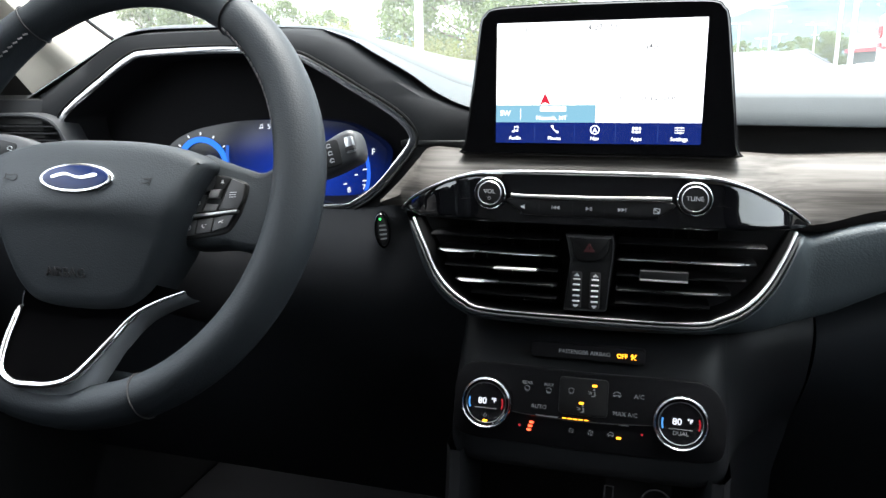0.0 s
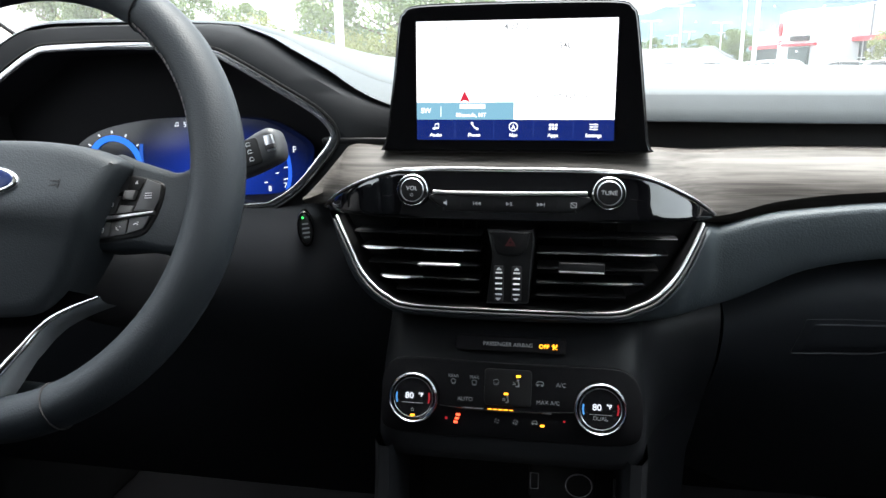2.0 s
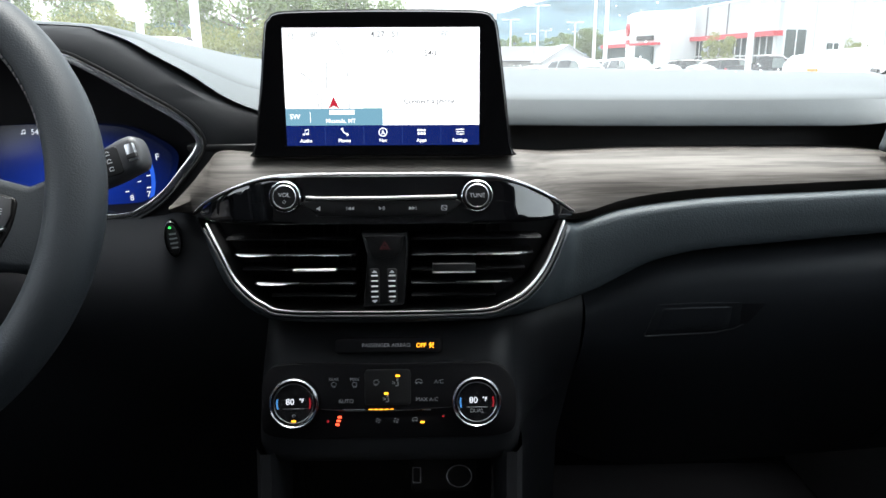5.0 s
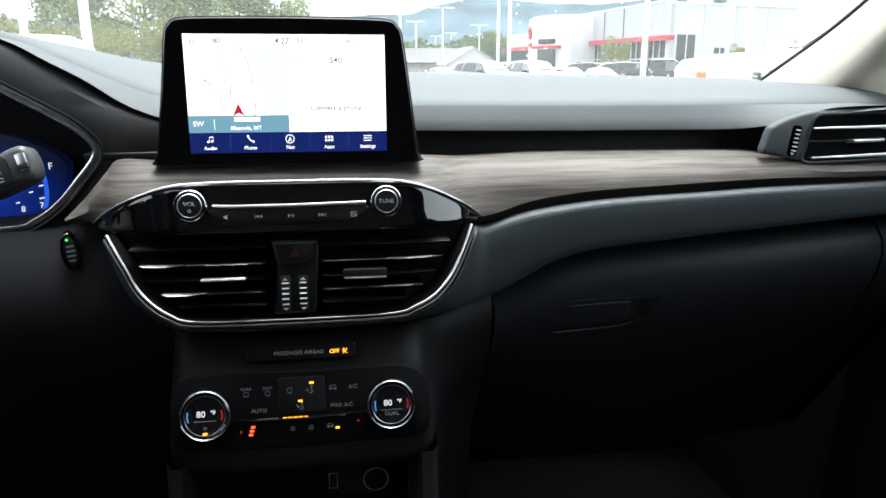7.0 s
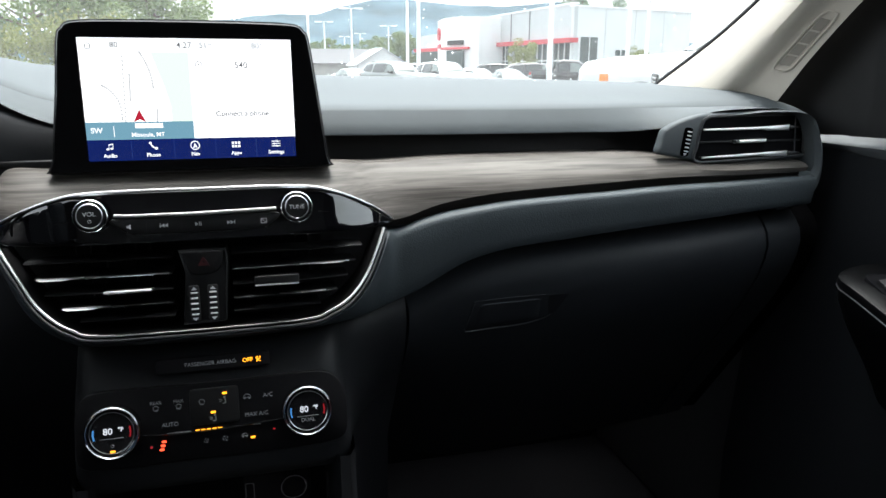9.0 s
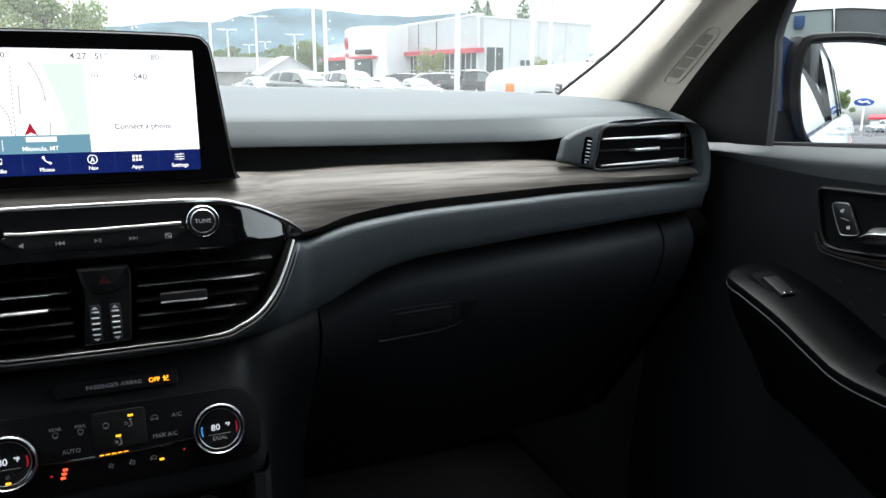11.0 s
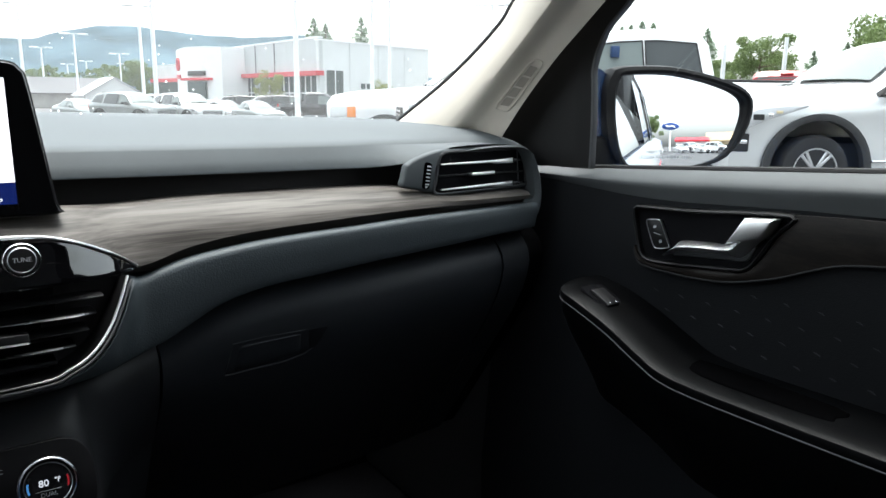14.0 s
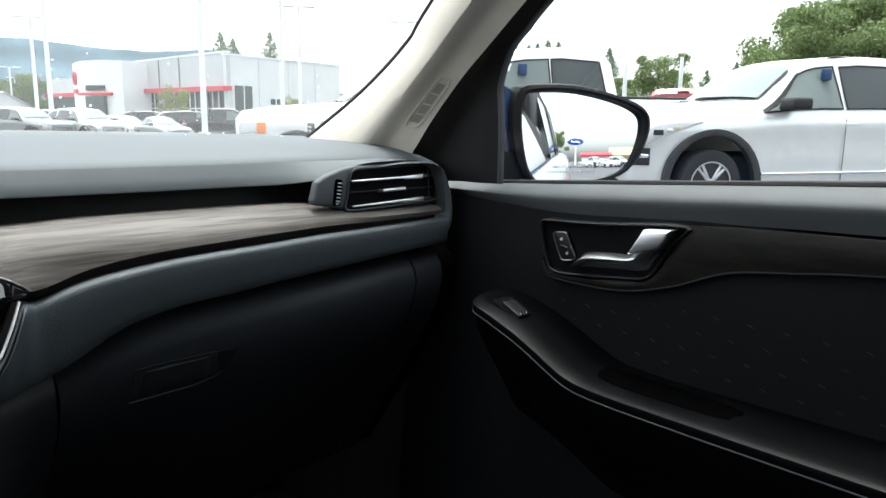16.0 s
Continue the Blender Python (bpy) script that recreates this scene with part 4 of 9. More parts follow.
for a0, a1 in ((18, 54), (126, 162)):
    for k in range(int((a1 - a0) / 2.1)):
        a = radians(a0 + 2.1 * k)
        p = Vector((math.cos(a), math.sin(a), 0)) * (RC - 0.0148) + Vector((0, 0, 0.0105))
        q = Vector((math.cos(a + 0.022), math.sin(a + 0.022), 0)) * (RC - 0.0142) + Vector((0, 0, 0.0115))
        tube(bm, [WM @ p, WM @ q], 0.0008, 5)
st_ob = part("stitching", bm, THREAD, wheel, "grey thread stitching")
st_ob["kind"] = "stuff"

# airbag cover
half = [(-0.004, 0.0365), (0.03, 0.0362), (0.06, 0.0335), (0.085, 0.0275), (0.098, 0.020), (0.0945, 0.008), (0.088, -0.006), (0.078, -0.040), (0.0625, -0.072), (0.048, -0.089), (0.030, -0.096), (-0.004, -0.098)]
cov = half + [(-0.008 - x, y) for x, y in reversed(half[1:-1])]
cov = [(p.x, p.y) for p in spl(cov, 3, True)]
bm = bmesh.new()


def crown(x, y):
    top = 0.012 - 0.9 * (x + 0.004) ** 2
    ridge = float(np.interp(y, [-0.098, -0.036, -0.031, -0.026, -0.021, -0.014, -0.004, 0.02, 0.0365], [-0.0126, 0.006, 0.0080, 0.0105, 0.0120, 0.0124, 0.0110, 0.0055, 0.0]))
    return top + ridge


rings = [[WM @ Vector((x, y, -0.03)) for x, y in cov]]
for ins, dn in ((0, 0.012), (0.0015, 0.006), (0.004, 0.0022), (0.008, 0.0)):
    rings.append([WM @ Vector((x, y, crown(x, y) - dn)) for x, y in (inset_line(cov, ins) if ins else cov)])
base = inset_line(cov, 0.008)
for s in (0.93, 0.86, 0.78, 0.7, 0.62, 0.54, 0.46, 0.38, 0.3, 0.22, 0.14, 0.07):
    rings.append([WM @ Vector((x, y, crown(x, y))) for x, y in ((-0.004 + (a + 0.004) * s, -0.03 + (b + 0.03) * s) for a, b in base)])
vs = sheet(bm, rings, loop_u=True)
bm.faces.new(vs[-1])
hub = part("airbag_cover", bm, HUBSKIN, wheel, "grey-black grained airbag cover")
lettering("AIRBAG", 0.0105, WM @ Matrix.Translation((-0.012, -0.071, 0.0076)) @ Matrix.Rotation(radians(16.7), 4, "X"), SHELL, hub, thick=0.0006)
for sx in (-1, 1):
    mm = WM @ Matrix.Translation((-0.008 + 0.061 * sx, 0.0, 0.0190)) @ Matrix.Rotation(radians(-12), 4, "X") @ Matrix.Diagonal((sx, 1, 1, 1))
    mark(mm, [arc(-0.003, 0, 0.0028, 60, 300, 0.0007), bar(-0.001, 0.0018, 0.006, 0.0018, 0.0007), bar(0.006, 0.0030, 0.006, -0.0035, 0.0007), bar(-0.001, -0.0022, 0.0055, -0.0010, 0.0007)], PADDARK, hub, "horn_symbol")
em = WM @ Matrix.Translation((-0.004, -0.0005, 0.0205)) @ Matrix.Rotation(radians(-12), 4, "X")
bm = bmesh.new()
plate(bm, circle(0.0335, 40, 0, 0, 0.0128), em, 0.0035, -0.006, 0.0015)
emb = part("emblem", bm, CHROME, wheel, "chrome oval emblem")
bm = bmesh.new()
plate(bm, circle(0.030, 40, 0, 0, 0.0103), em, 0.0042, 0.002, 0.0006)
part("emblem_field", bm, mat("emblem_blue", (0.006, 0.014, 0.06), 0.2, vary=0, spec=0.3), emb, "dark blue oval field")
bm = bmesh.new()
plate(bm, spl([(-0.021, 0.0005), (-0.010, 0.0034), (0.004, 0.0005), (0.016, 0.0034), (0.020, 0.0012), (0.006, -0.0016), (-0.008, 0.0012), (-0.019, -0.0016)], 4, True), em, 0.0046, 0.003, 0)
part("emblem_shape", bm, CHROME, emb)
bm = bmesh.new()
ring_plate(bm, circle(0.042, 40, 0, 0.001, 0.0175), circle(0.0335, 40, 0, 0, 0.0128), em, -0.0006, -0.012, -0.0018)
part("emblem_recess", bm, BLACKSATIN, emb)

KEYGREY = mat("light_grey_key", (0.12, 0.122, 0.126), 0.4, vary=0.04)
# side spokes with the switch pods
for sx in (1, -1):
    S = WM @ Matrix.Translation((-0.004 * (1 - sx), 0, 0)) @ Matrix.Diagonal((sx, 1, 1, 1))
    bm = bmesh.new()
    so2 = spl([(0.078, 0.030), (0.10, 0.0255), (0.122, 0.0195), (0.135, 0.018), (0.165, 0.028), (0.165, -0.052), (0.14, -0.044), (0.125, -0.043), (0.11, -0.0405), (0.07, -0.040), (0.07, 0.0)], 4, True)
    plate(bm, [(p.x, p.y) for p in so2], S, -0.0075, -0.032, 0.006)
    part("spoke", bm, HUBSKIN, wheel, "grained grey-black spoke cover")
    pod = [(p.x, p.y) for p in spl([(0.0906, 0.0114), (0.0993, 0.0134), (0.1125, 0.0114), (0.1244, 0.0073), (0.1257, -0.0011), (0.123, -0.0142), (0.1184, -0.0245), (0.1131, -0.0311), (0.1009, -0.0346), (0.0742, -0.038), (0.0762, -0.0219), (0.0812, -0.0033)], 3, True)]
    bm = bmesh.new()
    plate(bm, pod, S, -0.0065, -0.02, 0.0015)
    podo = part("switch_pod", bm, BLACKSATIN, wheel, "black switch pod")
    keys = (([(0.0923, 0.0111), (0.0981, 0.0128), (0.0957, 0.0012), (0.0822, -0.0032)], GREYPL, -0.0048), ([(0.0822, -0.0037), (0.0931, -0.0029), (0.0893, -0.0162), (0.0782, -0.0181)], GREYPL, -0.0048),
            ([(0.0995, 0.0124), (0.1102, 0.0109), (0.1062, 0.0012), (0.0972, 0.0017)], BLACKSATIN, -0.0058), ([(0.0957, 0.0009), (0.1053, 0.0015), (0.1033, -0.0055), (0.0944, -0.0058)], KEYGREY, -0.0030),
            ([(0.0926, -0.0095), (0.1032, -0.0099), (0.1016, -0.0147), (0.09, -0.0162)], KEYGREY, -0.0050),
            ([(0.1114, 0.0104), (0.1232, 0.0068), (0.1236, -0.0041), (0.1205, -0.0128), (0.1039, -0.0140)], GREYPL, -0.0048),
            ([(0.0765, -0.0237), (0.0874, -0.0221), (0.0866, -0.0343), (0.0756, -0.0358)], GREYPL, -0.0048), ([(0.088, -0.0221), (0.1008, -0.0198), (0.1001, -0.0317), (0.0871, -0.0342)], GREYPL, -0.0048),
            ([(0.1015, -0.0195), (0.1180, -0.0170), (0.1135, -0.0272), (0.1007, -0.0314)], GREYPL, -0.0048))
    for q, mt, hh in keys:
        bm = bmesh.new()
        plate(bm, inset_line(q, 0.0002), S, hh, -0.012, 0.0005)
        part("key", bm, mt, podo)
    bm = bmesh.new()
    plate(bm, [(0.0768, -0.0196), (0.1206, -0.0136), (0.1201, -0.0156), (0.0769, -0.0228)], S, -0.0036, -0.012, 0.0006)
    part("trim", bm, FLASH, podo, "chrome strip")
    for u, v, sh in ((0.0915, 0.0045, [bar(-0.0015, 0.0004, 0.0015, 0.0006, 0.0006)]), (0.0862, -0.010, [bar(-0.0016, 0.0012, 0.0012, 0.0014, 0.0005), bar(-0.0016, -0.0012, 0.0012, -0.001, 0.0005), bar(0.0013, 0.0014, 0.0013, -0.001, 0.0005)]),
                     (0.1042, 0.0075, [[(0, 0.0014), (-0.0012, -0.0012), (0.0012, -0.0012)]]), (0.1145, -0.0025, [bar(-0.0028, 0.0018 - 0.0018 * k, 0.0028, 0.0022 - 0.0018 * k, 0.0005) for k in range(3)]),
                     (0.0812, -0.029, [arc(-0.001, 0, 0.0013, -70, 70, 0.0005, 6), arc(-0.001, 0, 0.0024, -60, 60, 0.0005, 6)]), (0.0940, -0.027, [arc(0, 0, 0.0016, 150, 290, 0.0008, 6), bar(0.0008, 0.001, 0.002, 0.001, 0.0005)]),
                     (0.1075, -0.024, [arc(0, -0.001, 0.0018, 20, 160, 0.0008, 6), bar(0.0008, 0.0018, 0.002, 0.0018, 0.0005)])):
        mark(S @ Matrix.Translation((u, v, -0.0046)), sh, LETTER, podo)

# lower spoke: a silver frame round a gloss black field
fr = spl([(0.0867, -0.0777), (0.0641, -0.0873), (0.0457, -0.0997), (0.0374, -0.1177), (0.0276, -0.137), (0.0185, -0.1487), (0.0023, -0.1545), (-0.012, -0.156), (-0.029, -0.156), (-0.0426, -0.1494), (-0.0508, -0.1347), (-0.0595, -0.0971), (-0.060, -0.086)], 8)


def trim_h(y):
    """The frame climbs from the hub on to the face of the rim."""
    return float(np.interp(y, [-0.150, -0.125, -0.10], [0.0175, 0.008, -0.004]))


bm = bmesh.new()
tube(bm, [WM @ Vector((p.x, p.y, trim_h(p.y) - 0.03 * max(0, min(1, (p.y + 0.1) / 0.014)) * (p.x < 0))) for p in fr], [float(np.interp(k / (len(fr) - 1), [0, 0.1, 0.35, 0.9, 1.0], [0.0010, 0.0018, 0.0032, 0.0032, 0.0016])) for k in range(len(fr))], 12)
part("lower_trim", bm, CHROME, wheel, "bright silver lower spoke trim")
bm = bmesh.new()
wid = [float(np.interp(p.y, [-0.15, -0.12], [1.0, 0.3])) for p in fr]
sheet(bm, [[WM @ Vector((p.x, p.y, trim_h(p.y) - 0.001)) for p in fr], [WM @ Vector((p.x + 0.002 * w, p.y - 0.008 * w, trim_h(p.y) - 0.003)) for p, w in zip(fr, wid)],
           [WM @ Vector((p.x + 0.004 * w, p.y - 0.014 * w, trim_h(p.y) - 0.009)) for p, w in zip(fr, wid)], [WM @ Vector((p.x + 0.004 * w, p.y - 0.015 * w, trim_h(p.y) - 0.02)) for p, w in zip(fr, wid)]])
part("lower_skirt", bm, mat("silver_painted_plastic", (0.30, 0.32, 0.34), 0.35, 0.4, vary=0.04), wheel, "satin silver skirt")
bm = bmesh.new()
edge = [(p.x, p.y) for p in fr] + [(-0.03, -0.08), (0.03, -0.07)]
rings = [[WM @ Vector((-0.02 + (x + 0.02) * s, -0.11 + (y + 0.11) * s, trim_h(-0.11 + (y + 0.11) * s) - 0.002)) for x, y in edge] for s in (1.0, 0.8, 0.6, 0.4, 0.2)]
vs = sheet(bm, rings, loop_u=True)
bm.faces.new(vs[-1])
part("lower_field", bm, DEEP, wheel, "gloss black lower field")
bm = bmesh.new()
plate(bm, [(p.x, p.y) for p in spl([(-0.085, -0.158), (-0.05, -0.147), (0.0, -0.142), (0.03, -0.142), (0.058, -0.146), (0.062, -0.165), (0.02, -0.176), (-0.03, -0.176), (-0.08, -0.168)], 3, True)], WM, -0.016, -0.030, 0.006)
part("lower_joint", bm, LEATHER, wheel)

# ---- touch screen ----
scr = thing("touch_screen", (0, 0.03, 1.045), "upright touch screen with a lit white map page", "touch screen")
SM = face_plane((0.0005, -0.004, 1.108), 3)
bm = bmesh.new()
ol = [(p.x, p.y) for p in spl([(-0.1150, -0.0605), (-0.1145, -0.050), (-0.1065, 0.005), (-0.1015, 0.050), (-0.0975, 0.0585), (-0.0895, 0.0640), (-0.06, 0.0655), (0.0, 0.066), (0.06, 0.0655), (0.0905, 0.064),
                              (0.0985, 0.0585), (0.1025, 0.050), (0.1085, 0.005), (0.1150, -0.050), (0.1155, -0.0605), (0.06, -0.061), (0.0, -0.061), (-0.06, -0.061)], 3, True)]
rings = []
for ins, h in ((0.010, -0.045), (0.001, -0.022), (0.0, -0.010), (0.0003, -0.002), (0.0018, 0.0)):
    rings.append([SM @ Vector((x, y, h)) for x, y in (inset_line(ol, ins) if ins else ol)])
vs = sheet(bm, rings, loop_u=True)
bm.faces.new(vs[-1])
bm.faces.new(list(reversed(vs[0])))
part("housing", bm, mat("glossy_screen_glass", (0.003, 0.003, 0.0035), 0.12, vary=0, spec=0.2), scr, "black glass-fronted housing")
bm = bmesh.new()
ring_plate(bm, inset_line(ol, -0.0006), inset_line(ol, 0.0006), SM, -0.003, -0.008, 0.0003)
part("edge_trim", bm, SHELL, scr, "thin dark edge")

UI_WHITE = glow_mat("screen_white", (0.95, 0.97, 1.0), 1.35)
UI_HEAD = glow_mat("screen_header", (0.86, 0.9, 0.93), 1.25)
UI_GREEN = glow_mat("screen_pale_green", (0.77, 0.94, 0.83), 0.95)
UI_MAP = glow_mat("screen_map", (0.93, 0.95, 0.95), 1.3)
UI_BAND = glow_mat("screen_blue_grey", (0.2, 0.42, 0.55), 0.75)
UI_NAVY = glow_mat("screen_navy", (0.004, 0.018, 0.17), 0.6)
UI_NAVY2 = glow_mat("screen_navy_line", (0.05, 0.10, 0.35), 0.6)
UI_INK = glow_mat("screen_ink", (0.35, 0.36, 0.38), 0.36)
UI_INK2 = glow_mat("screen_faint_ink", (0.5, 0.53, 0.56), 0.52)
UI_STREET = glow_mat("screen_street_ink", (0.62, 0.64, 0.66), 0.85)
UI_TEXT = glow_mat("screen_white_text", (0.95, 0.97, 1.0), 1.1)
UI_RED = glow_mat("screen_red", (0.55, 0.02, 0.05), 0.75)


def ui(name, x0, y0, x1, y1, material, h, label=""):
    """A lit field of the page; x and y run 0 to 1 over the page from its lower left corner."""
    bm = bmesh.new()
    a, b = (-0.0855 + 0.172 * x0, -0.0505 + 0.1015 * y0), (-0.0855 + 0.172 * x1, -0.0505 + 0.1015 * y1)
    plate(bm, [a, (b[0], a[1]), b, (a[0], b[1])], SM, h, 0.0, 0)
    return part(name, bm, material, scr, label, smooth=False)


def ui_at(x, y, h=0.0013):
    return SM @ Matrix.Translation((-0.0855 + 0.172 * x, -0.0505 + 0.1015 * y, h))


page = ui("page", 0, 0, 1, 1, UI_WHITE, 0.0004, "lit white page")
ui("page_header", 0, 0.885, 1, 1, UI_HEAD, 0.0006)
ui("map_field", 0.0, 0.32, 0.50, 0.885, UI_MAP, 0.0006, "pale map")
bm = bmesh.new()
plate(bm, [(-0.0855 + 0.172 * x, -0.0505 + 0.1015 * y) for x, y in ((0.325, 0.885), (0.50, 0.885), (0.50, 0.32), (0.40, 0.32), (0.40, 0.45), (0.375, 0.62), (0.35, 0.75))], SM, 0.0007, 0, 0)
part("map_park", bm, UI_GREEN, scr, "pale green park on the map", smooth=False)
ui("map_band", 0.0, 0.175, 0.50, 0.32, UI_BAND, 0.0009, "blue-grey band with white print")
nav = ui("tab_bar", 0, 0, 1, 0.175, UI_NAVY, 0.0007, "navy tab bar")
for k in range(1, 5):
    ui("tab_line", 0.2 * k - 0.001, 0.01, 0.2 * k + 0.001, 0.165, UI_NAVY2, 0.001)
for k, word in enumerate(("Audio", "Phone", "Nav", "Apps", "Settings")):
    lettering(word, 0.0044, ui_at(0.1 + 0.2 * k, 0.042), UI_TEXT, nav, bold=0.00010)
g = 0.0042
mark(ui_at(0.1, 0.115), scaled(NOTE, g * 1.1), UI_TEXT, nav, "note_symbol")
mark(ui_at(0.3, 0.115), scaled([arc(0.9, 0.9, 1.35, 190, 260, 0.26), circle(0.30, 8, -0.48, 0.72), circle(0.30, 8, 0.66, -0.48)], g * 0.95), UI_TEXT, nav, "phone_symbol")
mark(ui_at(0.5, 0.115), scaled([arc(0, 0, 0.85, 0, 359.9, 0.2, 24), [(0, 0.55), (-0.45, -0.5), (-0.2, -0.5), (0, 0.1), (0.2, -0.5), (0.45, -0.5)], bar(-0.25, -0.2, 0.25, -0.2, 0.15)], g), UI_TEXT, nav, "arrow_symbol")
mark(ui_at(0.7, 0.115), scaled([[(x, y), (x + 0.45, y), (x + 0.45, y + 0.5), (x, y + 0.5)] for x in (-0.85, -0.22, 0.41) for y in (-0.6, 0.1)], g), UI_TEXT, nav, "grid_symbol")
mark(ui_at(0.9, 0.115), scaled([bar(-0.9, y, 0.9, y, 0.16) for y in (-0.5, 0.0, 0.5)] + [bar(x, y - 0.22, x, y + 0.22, 0.2) for x, y in ((0.3, 0.5), (-0.4, 0), (0.2, -0.5))], g), UI_TEXT, nav, "slider_symbol")
for word, x, y, ink in (("80", 0.162, 0.942, UI_INK), ("51", 0.573, 0.942, UI_INK), ("80", 0.823, 0.942, UI_INK2)):
    lettering(word, 0.0066, ui_at(x, y), ink, page, bold=0.00003)
    mark(ui_at(x + 0.033, y + 0.016), [arc(0, 0, 0.0010, 0, 359.9, 0.00035, 12)], ink, page, "degree_symbol")
lettering("4:27", 0.0072, ui_at(0.483, 0.942), UI_INK, page, bold=0.00003)
lettering("540", 0.0074, ui_at(0.748, 0.782), UI_INK, page, bold=0.00004)
lettering("Connect a phone", 0.0064, ui_at(0.742, 0.378), UI_INK, page, bold=0.00010)
lettering("Missoula, MT", 0.0050, ui_at(0.283, 0.213), UI_TEXT, page, bold=0.00008)
lettering("SW", 0.0062, ui_at(0.048, 0.250), UI_TEXT, page, bold=0.0001)
for x0, x1, y0, y1 in ((0.225, 0.355, 0.268, 0.308), (0.125, 0.128, 0.20, 0.29)):
    ui("print_bar", x0, y0, x1, y1, UI_TEXT, 0.0012)
for x0, y0, x1, y1, w in ((0.185, 0.33, 0.195, 0.885, 0.0012), (0.215, 0.5, 0.22, 0.72, 0.0012), (0.33, 0.33, 0.335, 0.42, 0.001)):
    bm = bmesh.new()
    for k in range(16):
        t = k / 16
        a = Vector((x0 + (x1 - x0) * t, y0 + (y1 - y0) * t))
        plate(bm, rounded(0.0012, 0.0022, 0.0003, 1, -0.0855 + 0.172 * a.x, -0.0505 + 0.1015 * a.y), SM, 0.001, 0, 0)
    part("map_street", bm, UI_STREET, page, "dotted street line", smooth=False)
for pts in (((0.09, 0.62), (0.13, 0.57), (0.165, 0.47), (0.17, 0.34)), ((0.275, 0.885), (0.30, 0.80), (0.318, 0.70), (0.325, 0.60))):
    bm = bmesh.new()
    for p in spl([(x, y, 0) for x, y in pts], 5):
        plate(bm, rounded(0.0016, 0.0018, 0.0003, 1, -0.0855 + 0.172 * p.x, -0.0505 + 0.1015 * p.y), SM, 0.001, 0, 0)
    part("map_street", bm, UI_STREET, page, "dotted street line", smooth=False)
mark(ui_at(0.25, 0.365, 0.0012), scaled([[(0, 1.1), (-0.95, -0.9), (0, -0.45), (0.95, -0.9)]], 0.0052), UI_RED, page, "position_arrow")
mark(ui_at(0.545, 0.79, 0.001), scaled([arc(0, 0, 0.8, -50, 230, 0.22, 14), circle(0.25, 8)], 0.003), UI_INK2, page, "antenna_symbol")
mark(ui_at(0.045, 0.935, 0.001), scaled([bar(-0.8, 0, 0, 0.8, 0.18), bar(0, 0.8, 0.8, 0, 0.18), bar(-0.55, 0.1, -0.55, -0.75, 0.18), bar(0.55, 0.1, 0.55, -0.75, 0.18), bar(-0.55, -0.75, 0.55, -0.75, 0.18)], 0.0032), UI_INK2, page, "home_symbol")

# ---- audio panel ----
aud = thing("audio_panel", (0.002, -0.05, 0.99), "gloss black audio panel with chrome edge and two knobs", "audio panel")
half = [(0.0, 0.0188), (0.04, 0.0187), (0.078, 0.0180), (0.1005, 0.0158), (0.125, 0.0085), (0.147, -0.003), (0.160, -0.0120), (0.1645, -0.0155), (0.161, -0.0185), (0.14, -0.0208), (0.11, -0.0225), (0.05, -0.0235), (0.0, -0.0237)]
wide = [(-(x + 0.3 * max(0, x - 0.12)), y) for x, y in half]
half = [(x + 0.16 * max(0, x - 0.12), y) for x, y in half]
ol = half + list(reversed(wide[1:-1]))
ol = [(p.x, p.y) for p in spl(ol, 4, True)]


def mid_v(x):
    """The height of the panel's middle line."""
    return float(np.interp(abs(x), [0.0, 0.1, 0.135, 0.155, 0.17], [-0.0025, -0.0035, -0.0085, -0.0135, -0.0162]))


def lean(x, y):
    """The tapering ends of the panel lean back a little more than its middle."""
    return 0.20 * float(np.interp(x, [0.118, 0.135], [0, 1])) * (y + 0.014)


bm = bmesh.new()
rings = []
for ins, h in ((0.002, -0.05), (0.0, -0.006), (0.0003, -0.001), (0.0015, 0.0005)):
    rings.append([AM @ Vector((x, y, bulge(x) - lean(x, y) + (h if h > 0 else h * (0.12 + 0.88 * max(0, 1 - (x / 0.135) ** 2))))) for x, y in (inset_line(ol, ins) if ins else ol)])
base = inset_line(ol, 0.0015)
for s in (0.8, 0.55, 0.3, 0.12, 0.0):
    rings.append([AM @ Vector((a, mid_v(a) + (b - mid_v(a)) * s, bulge(a) - lean(a, mid_v(a) + (b - mid_v(a)) * s) + 0.0008)) for a, b in base])
sheet(bm, rings, loop_u=True)
part("fascia", bm, PIANO, aud, "piano black fascia")
bm = bmesh.new()
top = [(p.x, p.y) for p in reversed(spl(wide[:8], 5))] + [(p.x, p.y) for p in spl(half[:8], 5)][1:]
tube(bm, [AM @ Vector((x, y + 0.0004, bulge(x) - lean(x, y) + 0.0012)) for x, y in top], [0.0008 + 0.0008 * max(0, 1 - abs(abs(x) - 0.06) / 0.15) for x, y in top], 8)
part("chrome_edge", bm, FLASH, aud, "bright chrome upper edge")
bm = bmesh.new()
seg = [(-0.063, -0.0017), (-0.052, -0.0024), (0.0, -0.0024), (0.052, -0.0015), (0.063, -0.0012)]
tube(bm, [AM @ Vector((x, y + 0.0016, bulge(x) + 0.0035)) for x, y in seg], 0.0016, 8)
part("chrome_bar", bm, FLASH, aud, "satin chrome bar")
bm = bmesh.new()
ln = [(p.x, p.y) for p in spl([(-0.064, -0.0022), (-0.055, -0.0135), (-0.050, -0.0155), (0.0, -0.0162), (0.050, -0.0155), (0.055, -0.0138), (0.064, -0.0022), (0.0, -0.0026)], 4, True)]
plate(bm, ln, AM @ Matrix.Translation((0, 0, -0.003)), 0.0055, -0.01, 0.0012)
